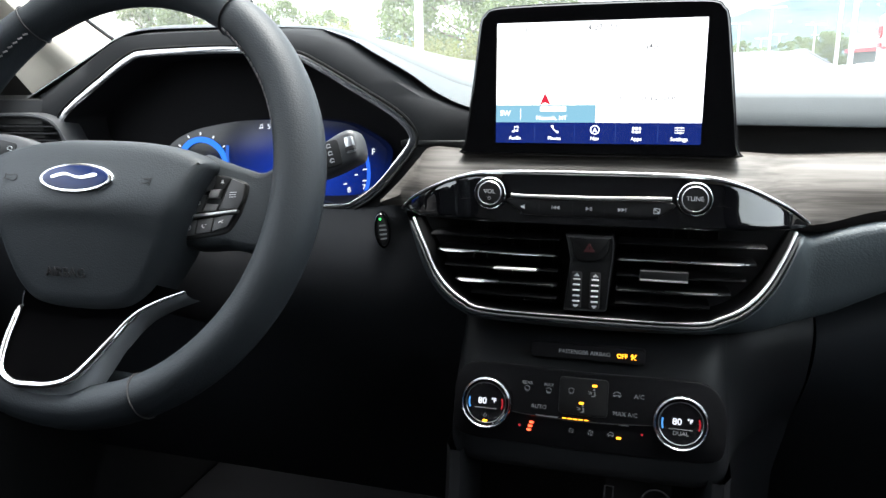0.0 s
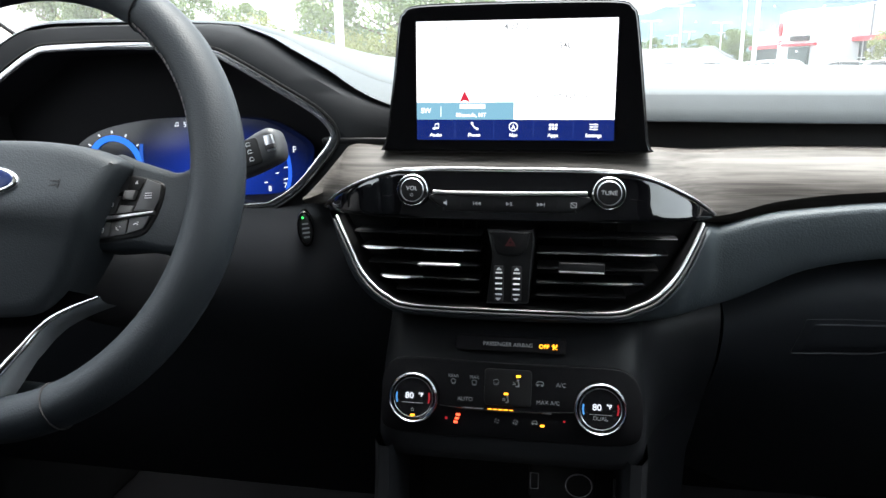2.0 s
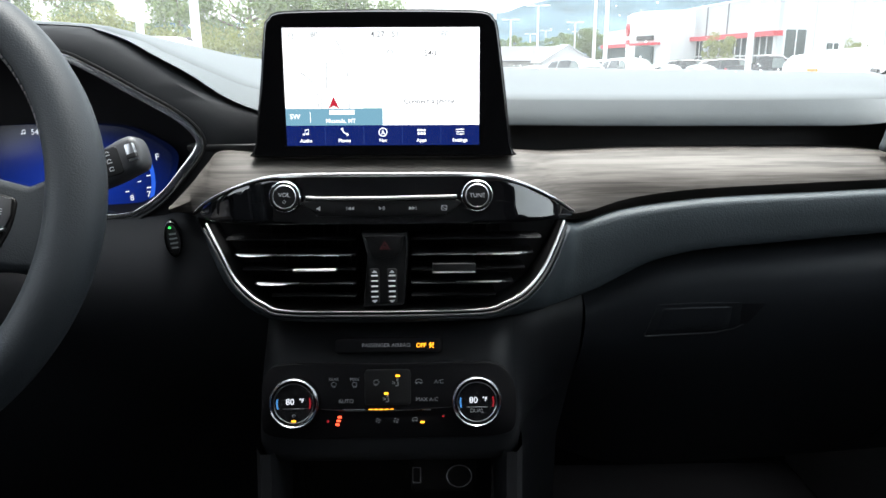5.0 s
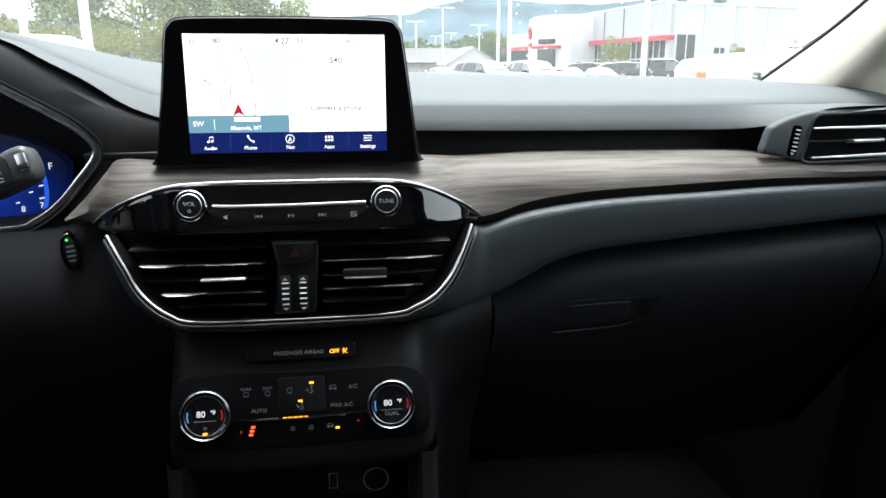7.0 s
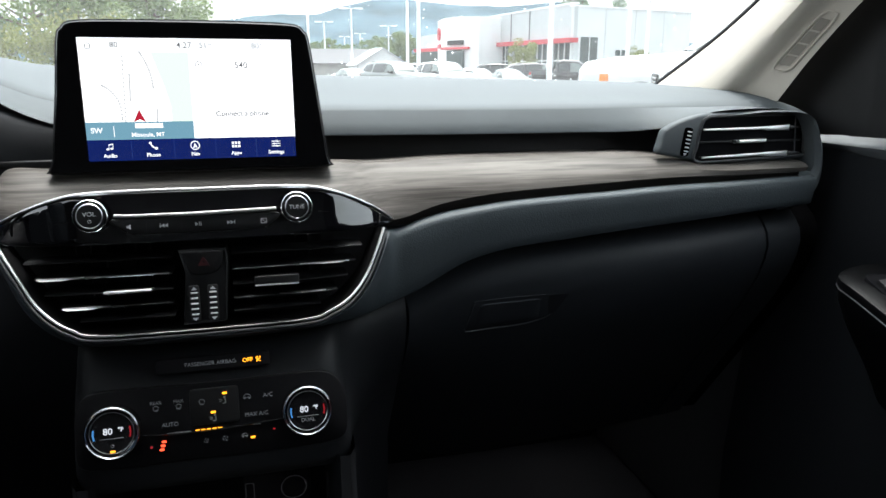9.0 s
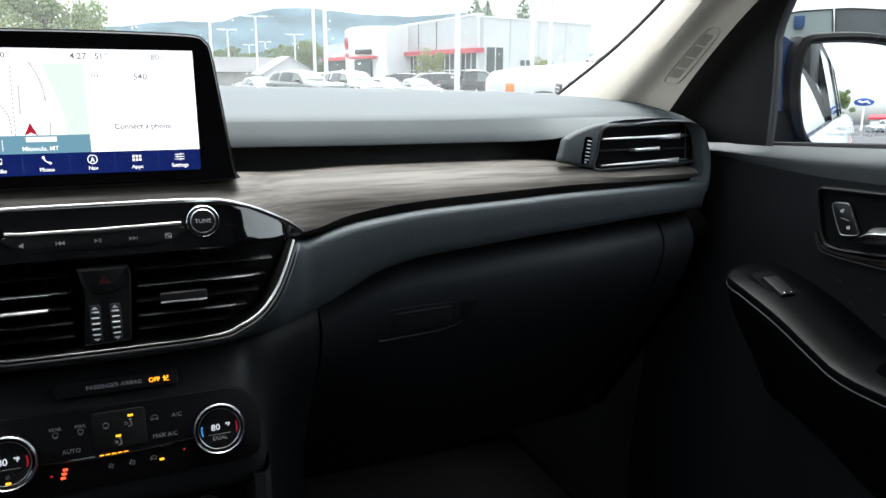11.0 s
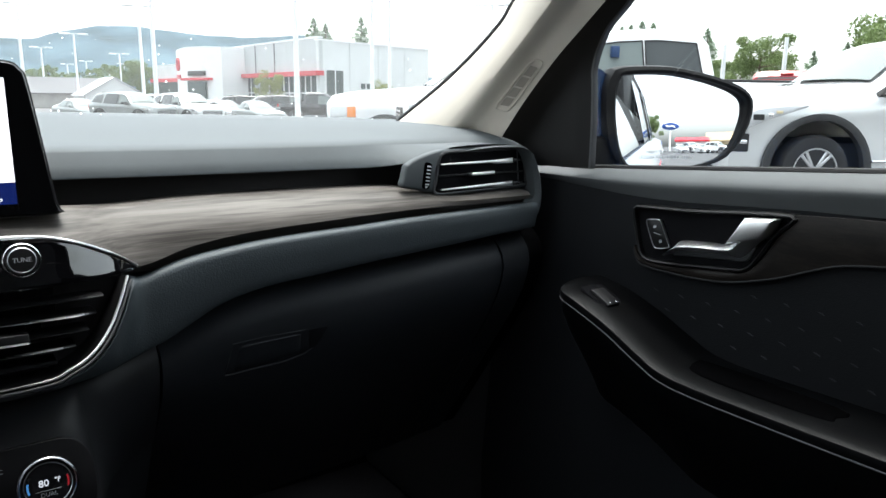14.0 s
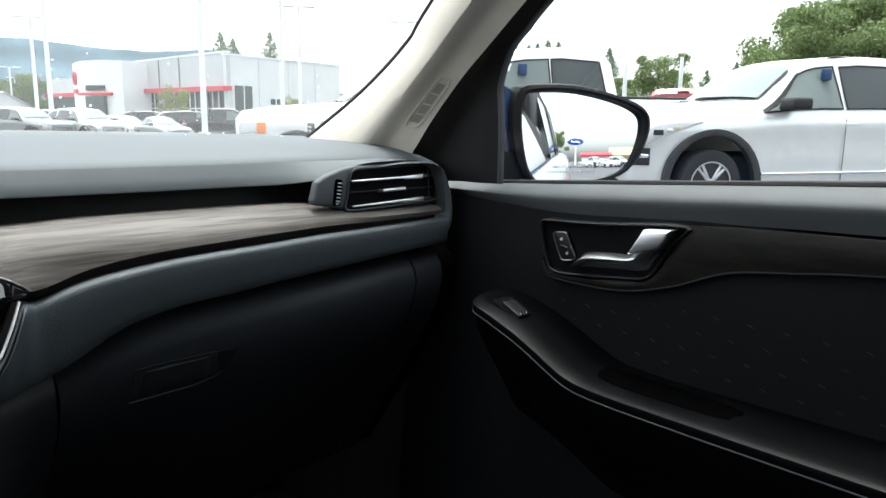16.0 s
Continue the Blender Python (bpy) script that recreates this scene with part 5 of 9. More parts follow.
bb = part("button_bar", bm, BLACKSATIN, aud, "satin black button bar")
for x in (-0.0395, -0.0125, 0.0125, 0.0395):
    bm = bmesh.new()
    box(bm, (x, -0.009, 0.0022), (0.0005, 0.0115, 0.001), 0, AM)
    part("gap", bm, SHELL, bb)
TRI_R, TRI_L = [(-0.5, 0.6), (-0.5, -0.6), (0.5, 0)], [(0.5, 0.6), (0.5, -0.6), (-0.5, 0)]
ICONS = ((-0.0525, [[(-0.6, 0.3), (-0.6, -0.3), (-0.1, -0.3), (0.5, -0.8), (0.5, 0.8), (-0.1, 0.3)]]),
         (-0.0262, [[(x - 0.3, y) for x, y in TRI_L], [(x + 0.7, y) for x, y in TRI_L], bar(-1, -0.6, -1, 0.6, 0.2)]),
         (0.0004, [[(x - 0.4, y) for x, y in TRI_R], bar(0.4, -0.6, 0.4, 0.6, 0.2), bar(0.8, -0.6, 0.8, 0.6, 0.2)]),
         (0.0263, [[(x - 0.7, y) for x, y in TRI_R], [(x + 0.3, y) for x, y in TRI_R], bar(1, -0.6, 1, 0.6, 0.2)]),
         (0.0525, [bar(-0.8, 0.7, 0.8, 0.7, 0.2), bar(-0.8, -0.7, 0.8, -0.7, 0.2), bar(-0.8, -0.7, -0.8, 0.7, 0.2), bar(0.8, -0.7, 0.8, 0.7, 0.2), bar(-0.8, 0.6, 0.8, -0.6, 0.2)]))
for x, sh in ICONS:
    mark(AM @ Matrix.Translation((x, -0.0092, 0.0026)), scaled(sh, 0.0027), LETTER, bb)


def knob(parent_name, m, word):
    bm = bmesh.new()
    lathe(bm, [(0.0135, -0.008), (0.0135, 0.006), (0.0130, 0.0085), (0.0123, 0.0092), (0.0117, 0.0085), (0.0114, 0.007)], m, 36, cap=False)
    k = part("knob", bm, CHROME, aud, "chrome ring knob")
    bm = bmesh.new()
    lathe(bm, [(0.0111, 0.004), (0.0111, 0.0088), (0.0106, 0.0095), (0.0100, 0.0092)], m, 36, cap=False)
    part("knob_groove", bm, BLACKSATIN, k)
    bm = bmesh.new()
    lathe(bm, [(0.0100, 0.004), (0.0100, 0.0096), (0.0094, 0.0103), (0.004, 0.0104)], m, 36)
    part("knob_cap", bm, BLACKSATIN, k, "satin black cap")
    bm = bmesh.new()
    lathe(bm, [(0.0099, 0.0097), (0.0097, 0.0101), (0.0093, 0.0104), (0.0091, 0.0102)], m, 36, cap=False)
    part("knob_line", bm, SATIN, k)
    lettering(word, 0.0050, m @ Matrix.Translation((0, 0.0012 if word == "VOL" else 0, 0.0106)), LETTER, k)
    if word == "VOL":
        mark(m @ Matrix.Translation((0, -0.0042, 0.0105)), scaled([arc(0, 0, 0.8, 120, 420, 0.22, 14), bar(0, 0.2, 0, 1.1, 0.22)], 0.0015), LETTER, k, "power_symbol")


knob("volume", AM @ Matrix.Translation((-0.080, 0.0010, -0.003)), "VOL")
knob("tune", AM @ Matrix.Translation((0.080, 0.0010, -0.003)), "TUNE")

# ---- centre air vents ----
surround = thing("vent_surround", (0, -0.03, 0.92), "black vent surround with a chrome outline", "vent surround")
bm = bmesh.new()
tube(bm, [VZ @ Vector((p.x, p.y, 0.001 + bulge(p.x) * 0.9)) for p in U], [0.0007 + 0.0007 * min(1, max(0, abs(p.x) - 0.06) / 0.06) for p in U], 8)
part("chrome_line", bm, FLASH, surround, "bright chrome outline")
bm = bmesh.new()
tube(bm, [VZ @ Vector((p.x * 1.014, p.y - 0.0035, 0.002 + bulge(p.x) * 0.9)) for p in U], 0.0011, 8)
part("outer_bead", bm, GREYPL, surround, "thin satin bead outside the chrome")
bm = bmesh.new()
rows = []
for s, h in ((1.0, 0.001), (0.985, -0.004), (0.955, -0.03), (0.95, -0.05)):
    rows.append([VZ @ Vector((p.x * s, -0.02 + (p.y + 0.02) * s, h + bulge(p.x) * 0.9)) for p in U])
sheet(bm, rows)
part("duct_wall", bm, BLACKSATIN, surround)
bm = bmesh.new()
plate(bm, [(p.x * 0.96, -0.02 + (p.y + 0.02) * 0.96) for p in U] + [(0.135, -0.018), (-0.135, -0.018)], VZ, -0.045, -0.05, 0)
part("duct_back", bm, SHELL, surround)


def half_width(y):
    """Half the opening's width at the height y."""
    return float(np.interp(-y, [0.0215, 0.0455, 0.0665, 0.0805, 0.0895, 0.0955], [0.151, 0.137, 0.125, 0.1105, 0.096, 0.076]))


def centre_vent(side, name, label):
    v = thing(name, (0.08 * side, -0.03, 0.92), label, "air vent", "centre air vents")
    for k, y in enumerate((-0.0345, -0.0475, -0.0605, -0.0720, -0.0830)):
        x0, x1 = 0.024, half_width(y - 0.004) - 0.003
        bm = bmesh.new()
        rows = []
        for z, dy in ((-0.036, 0.0025), (-0.012, 0.0005), (-0.0045, -0.0008), (-0.003, -0.0018), (-0.0045, -0.0026), (-0.012, -0.0022), (-0.036, 0.0008)):
            rows.append([VZ @ Vector((side * (x0 + (x1 - x0) * i / 8), y + dy, z + bulge(x0 + (x1 - x0) * i / 8) * 0.9)) for i in range(9)])
        sheet(bm, rows, loop_v=True)
        sl = part("slat", bm, BLACKSATIN, v)
        if k in (1, 3):
            a, b = (x1 - 0.006, 0.026)
            bm = bmesh.new()
            xs2 = [a + (b - a) * i / 14 for i in range(15)]
            sheet(bm, [[VZ @ Vector((side * x, y + up, zz + bulge(x) * 0.9)) for x in xs2] for up, zz in ((-0.0010, -0.0022), (-0.0017, -0.0018), (-0.0024, -0.0024))])
            part("slat_line", bm, DARKCHROME, sl)
            bm = bmesh.new()
            w0, w1 = (x1 - 0.003, x1 - 0.040) if side < 0 else (x1 - 0.01, x1 - 0.05)
            deep = 0.0024 if side < 0 else (0.0018 if k == 1 else 0.0012)
            xs3 = [w0 + (w1 - w0) * i / 10 for i in range(11)]
            drop = [deep * float(np.interp(i / 10, [0.0, 0.06, 0.6, 1.0], [0.5, 1.0, 0.9, 0.25])) for i in range(11)]
            sheet(bm, [[VZ @ Vector((side * x, y - 0.0004 - f * d2, zz + bulge(x) * 0.9)) for x, d2 in zip(xs3, drop)] for f, zz in ((0.0, -0.0026), (0.5, -0.0004), (1.0, 0.0008), (1.15, -0.0020))])
            part("slat_accent", bm, FLASH, sl, "bright chrome flash")
    for x in [0.032 + 0.012 * i for i in range(9)]:
        top_y, bot = -0.026, -0.092
        if x > half_width(-0.085):
            bot = -0.07
        bm = bmesh.new()
        box(bm, (side * x, (top_y + bot) / 2, -0.040 + bulge(x)), (0.0012, top_y - bot, 0.012), 0, VZ)
        part("vane", bm, SHELL, v)
    bm = bmesh.new()
    cx = -0.0575 if side < 0 else 0.0605
    plate(bm, rounded(0.037, 0.0024 if side < 0 else 0.0080, 0.0011, 3, cx, -0.0613 if side < 0 else -0.0600), VZ @ Matrix.Translation((0, 0, bulge(cx) * 0.9)), 0.006, -0.006, 0.001)
    tab = part("tab", bm, FLASH if side < 0 else BLACKSATIN, v, "direction tab")
    bm = bmesh.new()
    tube(bm, [VZ @ Vector((cx - 0.018, -0.0615 if side < 0 else -0.0637, 0.0062 + bulge(cx) * 0.9)), VZ @ Vector((cx + 0.018, -0.0615 if side < 0 else -0.0637, 0.0062 + bulge(cx) * 0.9))], 0.0009, 6)
    part("tab_edge", bm, FLASH, tab)
    return v


centre_vent(-1, "air_vent", "slatted centre air vent with bright chrome flashes")
centre_vent(1, "air_vent", "slatted centre air vent with satin flashes and a wide tab")

# hazard switch and vent wheels between the vents
hz = thing("hazard_switch", (0.003, -0.06, 0.92), "black hazard switch block with two vent wheels", "switch block")
HM = AM @ Matrix.Translation((0.0015, 0, -0.004))
bm = bmesh.new()
plate(bm, [(-0.0195, -0.030), (0.0185, -0.030), (0.0205, -0.038), (0.0160, -0.0915), (-0.0185, -0.0925), (-0.0145, -0.05)], HM, 0.000, -0.04, 0.002)
part("block", bm, BLACKSATIN, hz)
bm = bmesh.new()
tube(bm, [HM @ Vector(p) for p in ((0.0178, -0.032, 0.0002), (0.0188, -0.04, 0.0006), (0.0158, -0.090, 0.0006), (0.014, -0.0915, 0.0004), (-0.018, -0.0922, 0.0004))], 0.0007, 6)
part("block_edge", bm, PADDARK, hz)
bm = bmesh.new()
plate(bm, [(p.x, p.y) for p in spl([(-0.0160, -0.032), (0.0155, -0.032), (0.0160, -0.035), (0.0115, -0.0495), (-0.0095, -0.0505), (-0.0145, -0.036)], 3, True)], HM, 0.003, -0.01, 0.0012)
hb = part("hazard_button", bm, BLACKSATIN, hz, "gloss black hazard button")
bm = bmesh.new()
tri_o, tri_i = [(0.0, 0.0055), (-0.0062, -0.0048), (0.0062, -0.0048)], [(0.0, 0.0028), (-0.0038, -0.0034), (0.0038, -0.0034)]
tri_o, tri_i = [(0.75 * x + 0.0005, 0.75 * y - 0.0405) for x, y in tri_o], [(0.3 * x + 0.0005, 0.3 * y - 0.0405) for x, y in tri_i]
ring_plate(bm, tri_o, tri_i, HM, 0.0034, 0.002)
part("hazard_mark", bm, REDPRINT, hb, "red warning triangle", smooth=False)
for x in (-0.0085, 0.0063):
    bm = bmesh.new()
    plate(bm, rounded(0.0085, 0.030, 0.0018, 3, x, -0.0755), HM, 0.0015, -0.01, 0.0006)
    tw = part("vent_wheel", bm, SHELL, hz)
    for k in range(5):
        bm = bmesh.new()
        box(bm, (x, -0.0665 - 0.0045 * k, 0.0022 - 0.0004 * abs(k - 2)), (0.0058, 0.0013, 0.002), 0.0004, HM, 1)
        part("rib", bm, WHITEPLASTIC, tw)
    mark(HM @ Matrix.Translation((x, -0.0632, 0.0016)), [[(0, 0.0016), (-0.0024, -0.0010), (0.0024, -0.0010)]], LETTER, tw, "arrow")
    mark(HM @ Matrix.Translation((x, -0.0885, 0.0016)), [[(0, -0.0016), (-0.0024, 0.0010), (0.0024, 0.0010)]], LETTER, tw, "arrow")

# ---- centre console front: airbag notice, climate panel, shelf ----
con = thing("console", (0.005, -0.02, 0.4), "black centre console below the vents", "console")
bm = bmesh.new()
rows = []
for z, y, w in ((0.925, 0.000, 0.114), (0.909, -0.025, 0.114), (0.899, -0.046, 0.113), (0.886, -0.0615, 0.112), (0.870, -0.0712, 0.113), (0.845, -0.0805, 0.115), (0.815, -0.0892, 0.116), (0.800, -0.0915, 0.116), (0.791, -0.0885, 0.115), (0.785, -0.080, 0.114)):
    row = []
    for k in range(25):
        a = math.sin(math.pi / 2 * (-1 + 2 * k / 24))
        row.append((0.005 + w * a, y + 0.020 * abs(a) ** 14, z))
    rows.append([(0.005 - w - 0.006, y + 0.09, z), (0.005 - w - 0.003, y + 0.05, z)] + row)
wing = []
for row in rows:
    x, y, z = row[-1]
    gy = float(np.interp(z, [0.74, 0.80, 0.83, 0.85, 0.87, 0.89, 0.905, 0.925], [0.10, 0.055, 0.030, 0.0175, 0.0120, 0.0105, 0.016, 0.035]))
    wing.append([(x + (0.1915 - x) * f, y + (gy - y) * g, z) for f, g in ((0, 0), (0.05, 0.12), (0.13, 0.30), (0.26, 0.50), (0.48, 0.72), (0.75, 0.89), (1.0, 1.0))])
for drop in (0.06, 0.14, 0.24):
    wing.append([(x - 0.01 * k / 6, y + 0.1 * drop, z - drop) for k, (x, y, z) in enumerate(wing[len(rows) - 1])])
sheet(bm, rows)
part("face", bm, CONSOLE, con, "black grained console face")
bm = bmesh.new()
sheet(bm, wing)
part("side_wing", bm, CONSOLE, con, "black wing that sweeps back to the glove box")
for sx in (-1, 1):
    bm = bmesh.new()
    rows = []
    for z, y in ((0.80, -0.094), (0.77, -0.098), (0.72, -0.11), (0.66, -0.14), (0.6, -0.2), (0.5, -0.35)):
        rows.append([(0.005 + sx * w, y + d, z) for w, d in ((0.096, 0.06), (0.098, 0.012), (0.103, 0.0), (0.112, 0.0), (0.118, 0.012), (0.121, 0.06), (0.124, 0.16))])
    sheet(bm, rows)
    part("side_rail", bm, CONSOLE, con, "satin grey side rail")
bm = bmesh.new()
box(bm, (0.005, 0.03, 0.70), (0.2, 0.02, 0.2), 0.005)
part("shelf_back", bm, SHELL, con)
bm = bmesh.new()
box(bm, (0.005, -0.02, 0.795), (0.2, 0.12, 0.012), 0.003)
part("shelf_roof", bm, SHELL, con)
bm = bmesh.new()
box(bm, (0.005, -0.08, 0.655), (0.2, 0.24, 0.02), 0.004)
part("shelf", bm, SHELL, con, "dark phone shelf")
bm = bmesh.new()
plate(bm, rounded(0.062, 0.04, 0.004, 3, 0.053, 0.748), face_plane((0, -0.045, 0), 0), 0.0, -0.06, 0.003)
part("socket_panel", bm, BLACKSATIN, con)
sp = face_plane((0, -0.045, 0), 0)
bm = bmesh.new()
ring_plate(bm, rounded(0.0085, 0.017, 0.001, 2, 0.0275, 0.748), rounded(0.0065, 0.015, 0.001, 2, 0.0275, 0.748), sp, 0.001, -0.01)
part("usb_port", bm, DARKCHROME, con)
bm = bmesh.new()
ring_plate(bm, circle(0.0125, 28, 0.068, 0.747), circle(0.0112, 28, 0.068, 0.747), sp, 0.002, -0.01)
part("power_socket", bm, DARKCHROME, con, "round power socket ring")
bm = bmesh.new()
plate(bm, circle(0.0111, 28, 0.068, 0.747), sp, 0.0012, -0.01, 0.001)
part("socket_cap", bm, BLACKSATIN, con)

notice = thing("airbag_notice", (0.005, -0.07, 0.885), "black airbag notice strip with amber OFF light", "notice strip")
CM = face_plane((0, -0.08, 0.845), 15)
bm = bmesh.new()
plate(bm, rounded(0.094, 0.0125, 0.003, 3, 0.0055, 0.0468), CM, 0.0012, -0.012, 0.001)
part("strip", bm, CAVITY, notice)
lettering("PASSENGER AIRBAG", 0.0047, CM @ Matrix.Translation((0.0032, 0.0468, 0.0014)), LETTER, notice)
lettering("OFF", 0.0050, CM @ Matrix.Translation((0.0338, 0.0465, 0.0014)), AMBER, notice, bold=0.0001)
mark(CM @ Matrix.Translation((0.0425, 0.0465, 0.0014)), scaled([circle(0.32, 8, -0.3, 0.75), bar(-0.5, -0.9, 0.1, 0.4, 0.35), bar(0.0, -0.1, 0.9, 0.3, 0.3), bar(-0.9, 0.5, 0.7, -0.8, 0.25), circle(0.3, 8, 0.75, 0.75), bar(0.5, -0.75, 1.1, -0.75, 0.25)], 0.0024), AMBER, notice, "airbag_symbol")

clim = thing("climate_panel", (0.005, -0.09, 0.80), "gloss black climate panel with two chrome-ringed dials", "climate panel")
bm = bmesh.new()
ln = [(p.x, p.y) for p in spl([(-0.1055, 0.0), (-0.105, 0.014), (-0.1, 0.0255), (-0.089, 0.031), (-0.06, 0.0318), (0.003, 0.0305), (0.07, 0.0315), (0.095, 0.031), (0.1075, 0.0255), (0.1145, 0.014), (0.1165, 0.0),
                              (0.116, -0.022), (0.108, -0.031), (0.08, -0.0335), (0.003, -0.034), (-0.075, -0.0335), (-0.099, -0.031), (-0.1055, -0.022)], 3, True)]
plate(bm, ln, CM, 0.0022, -0.02, 0.0012)
part("fascia", bm, mat("satin_black_fascia", (0.006, 0.006, 0.007), 0.42, vary=0, spec=0.12), clim, "satin black fascia")
bm = bmesh.new()
plate(bm, rounded(0.040, 0.031, 0.003, 3, 0.0045, 0.0105), CM, 0.0030, 0.0, 0.0006)
part("mode_key", bm, BLACKSATIN, clim)
for dx, sub in ((-0.0755, None), (0.0815, "DUAL")):
    m = CM @ Matrix.Translation((dx, -0.0008, 0.0))
    bm = bmesh.new()
    lathe(bm, [(0.0218, -0.006), (0.0218, 0.012), (0.0212, 0.0138), (0.0203, 0.0144), (0.0195, 0.0137), (0.0190, 0.012)], m, 48, cap=False)
    d = part("dial", bm, DIALRING, clim, "bright chrome dial ring")
    bm = bmesh.new()
    lathe(bm, [(0.0191, 0.008), (0.0191, 0.0128), (0.0186, 0.0131), (0.0170, 0.0124), (0.004, 0.0124)], m, 48)
    part("dial_face", bm, PIANO, d, "gloss black dial face")
    bm = bmesh.new()
    lathe(bm, [(0.0172, 0.0126), (0.0170, 0.0129), (0.0165, 0.0126)], m, 48, cap=False)
    part("dial_line", bm, SATIN, d)
    f = m @ Matrix.Translation((0, 0, 0.0126))
    lettering("80", 0.0074, f @ Matrix.Translation((-0.0030, 0.0012, 0)), WHITELED, d, bold=0.00008)
    lettering("°F", 0.0048, f @ Matrix.Translation((0.0068, 0.0022, 0)), WHITELED, d, bold=0.00012)
    mark(f, [arc(0, 0, 0.0142, 165, 200, 0.0014, 8)], BLUEARC, d, "cold_arc")
    mark(f, [arc(0, 0, 0.0142, -18, 18, 0.0014, 8)], REDARC, d, "warm_arc")
    mark(f @ Matrix.Translation((0, -0.0045, 0)), [bar(-0.009, 0, 0.009, 0.0, 0.0004)], LETTERDIM, d, "line")
    if sub:
        lettering(sub, 0.0046, f @ Matrix.Translation((0, -0.0078, 0)), LETTERDIM, d)
    else:
        mark(f @ Matrix.Translation((0, -0.0105, 0)), scaled([arc(0, 0, 0.8, 120, 420, 0.22, 12), bar(0, 0.2, 0, 1.1, 0.22)], 0.0015), LETTERDIM, d, "power_symbol")
        mark(f @ Matrix.Translation((0, -0.0152, 0)), [rounded(0.0040, 0.0020, 0.0004, 1)], AMBER, d, "light")


def lamp_at(x, y, w, h, material, name="light"):
    mark(CM @ Matrix.Translation((x, y, 0.0031)), [rounded(w, h, 0.0003, 1)], material, clim, name)


for x, y in ((0.0132, 0.0205), (0.0031, 0.0052)):
    lamp_at(x, y, 0.0040, 0.0020, AMBER)
for k in range(5):
    lamp_at(-0.0104 + 0.00455 * k, -0.0090, 0.0036, 0.0019, AMBER)
for k in range(3):
    lamp_at(-0.0374 - 0.0010 * k, -0.0150 - 0.0032 * k, 0.0036, 0.0021, REDLED)
lamp_at(0.0344, -0.0199, 0.0038, 0.0019, AMBER)
lamp_at(-0.0475, -0.0185, 0.002, 0.002, REDARC)
lamp_at(0.0525, -0.0150, 0.002, 0.0015, REDARC)
bm = bmesh.new()
tube(bm, [CM @ Vector(p) for p in ((-0.0535, -0.0078, 0.003), (-0.03, -0.0094, 0.0036), (0.0, -0.0098, 0.0036), (0.03, -0.0088, 0.0036), (0.0615, -0.0068, 0.003))], [0.0004, 0.0009, 0.0009, 0.0009, 0.0004], 6)
part("blower_bar", bm, DARKCHROME, clim, "slim metal blower bar")
for x in (-0.0255, 0.0318):
    lamp_at(x, -0.0089, 0.0195, 0.0012, FLASH, "blower_line")
for word, x, y, s in (("REAR", -0.0424, 0.0178, 0.0038), ("MAX", -0.0243, 0.0176, 0.0038), ("A/C", 0.0490, 0.0150, 0.0050), ("AUTO", -0.0319, -0.0014, 0.0048), ("MAX A/C", 0.0386, -0.0004, 0.0048)):
    lettering(word, s, CM @ Matrix.Translation((x, y, 0.0031)), LETTERDIM, clim)
HEATED = [arc(0, 0.1, 0.9, 20, 160, 0.18), bar(-0.75, 0.3, -0.55, -0.5, 0.16), bar(0.75, 0.3, 0.55, -0.5, 0.16), bar(-0.55, -0.5, 0.55, -0.5, 0.16), bar(-0.25, -0.8, -0.25, -0.2, 0.12), bar(0.25, -0.8, 0.25, -0.2, 0.12)]
FANS = [arc(0, 0, 0.8, a, a + 50, 0.3, 5) for a in (0, 90, 180, 270)] + [circle(0.18, 6)]
CARS = [arc(0, -0.2, 1.0, 25, 155, 0.16), bar(-1.1, -0.1, 1.1, -0.1, 0.16), circle(0.22, 8, -0.6, -0.35), circle(0.22, 8, 0.6, -0.35)]
SEAT = [circle(0.3, 8, 0.1, 1.0), bar(0.2, 0.6, 0.35, -0.4, 0.3), bar(0.35, -0.4, -0.4, -0.5, 0.26), bar(-1.2, 0.6, -0.4, 0.3, 0.16), bar(-1.2, 0.0, -0.4, 0.1, 0.16)]
for sh, x, y, s in ((HEATED, -0.0424, 0.0128, 0.0026), (HEATED, -0.0243, 0.0126, 0.0026), (HEATED, -0.0056, 0.0142, 0.0028), (CARS, 0.0314, 0.0149, 0.0032), (SEAT, 0.0125, 0.0135, 0.0036), (SEAT, 0.0040, -0.0005, 0.0034),
                    (FANS, -0.0040, -0.0182, 0.0021), (FANS, 0.0117, -0.0183, 0.0023), (CARS, 0.0280, -0.0180, 0.0026)):
    mark(CM @ Matrix.Translation((x, y, 0.0031)), scaled(sh, s), LETTERDIM, clim)

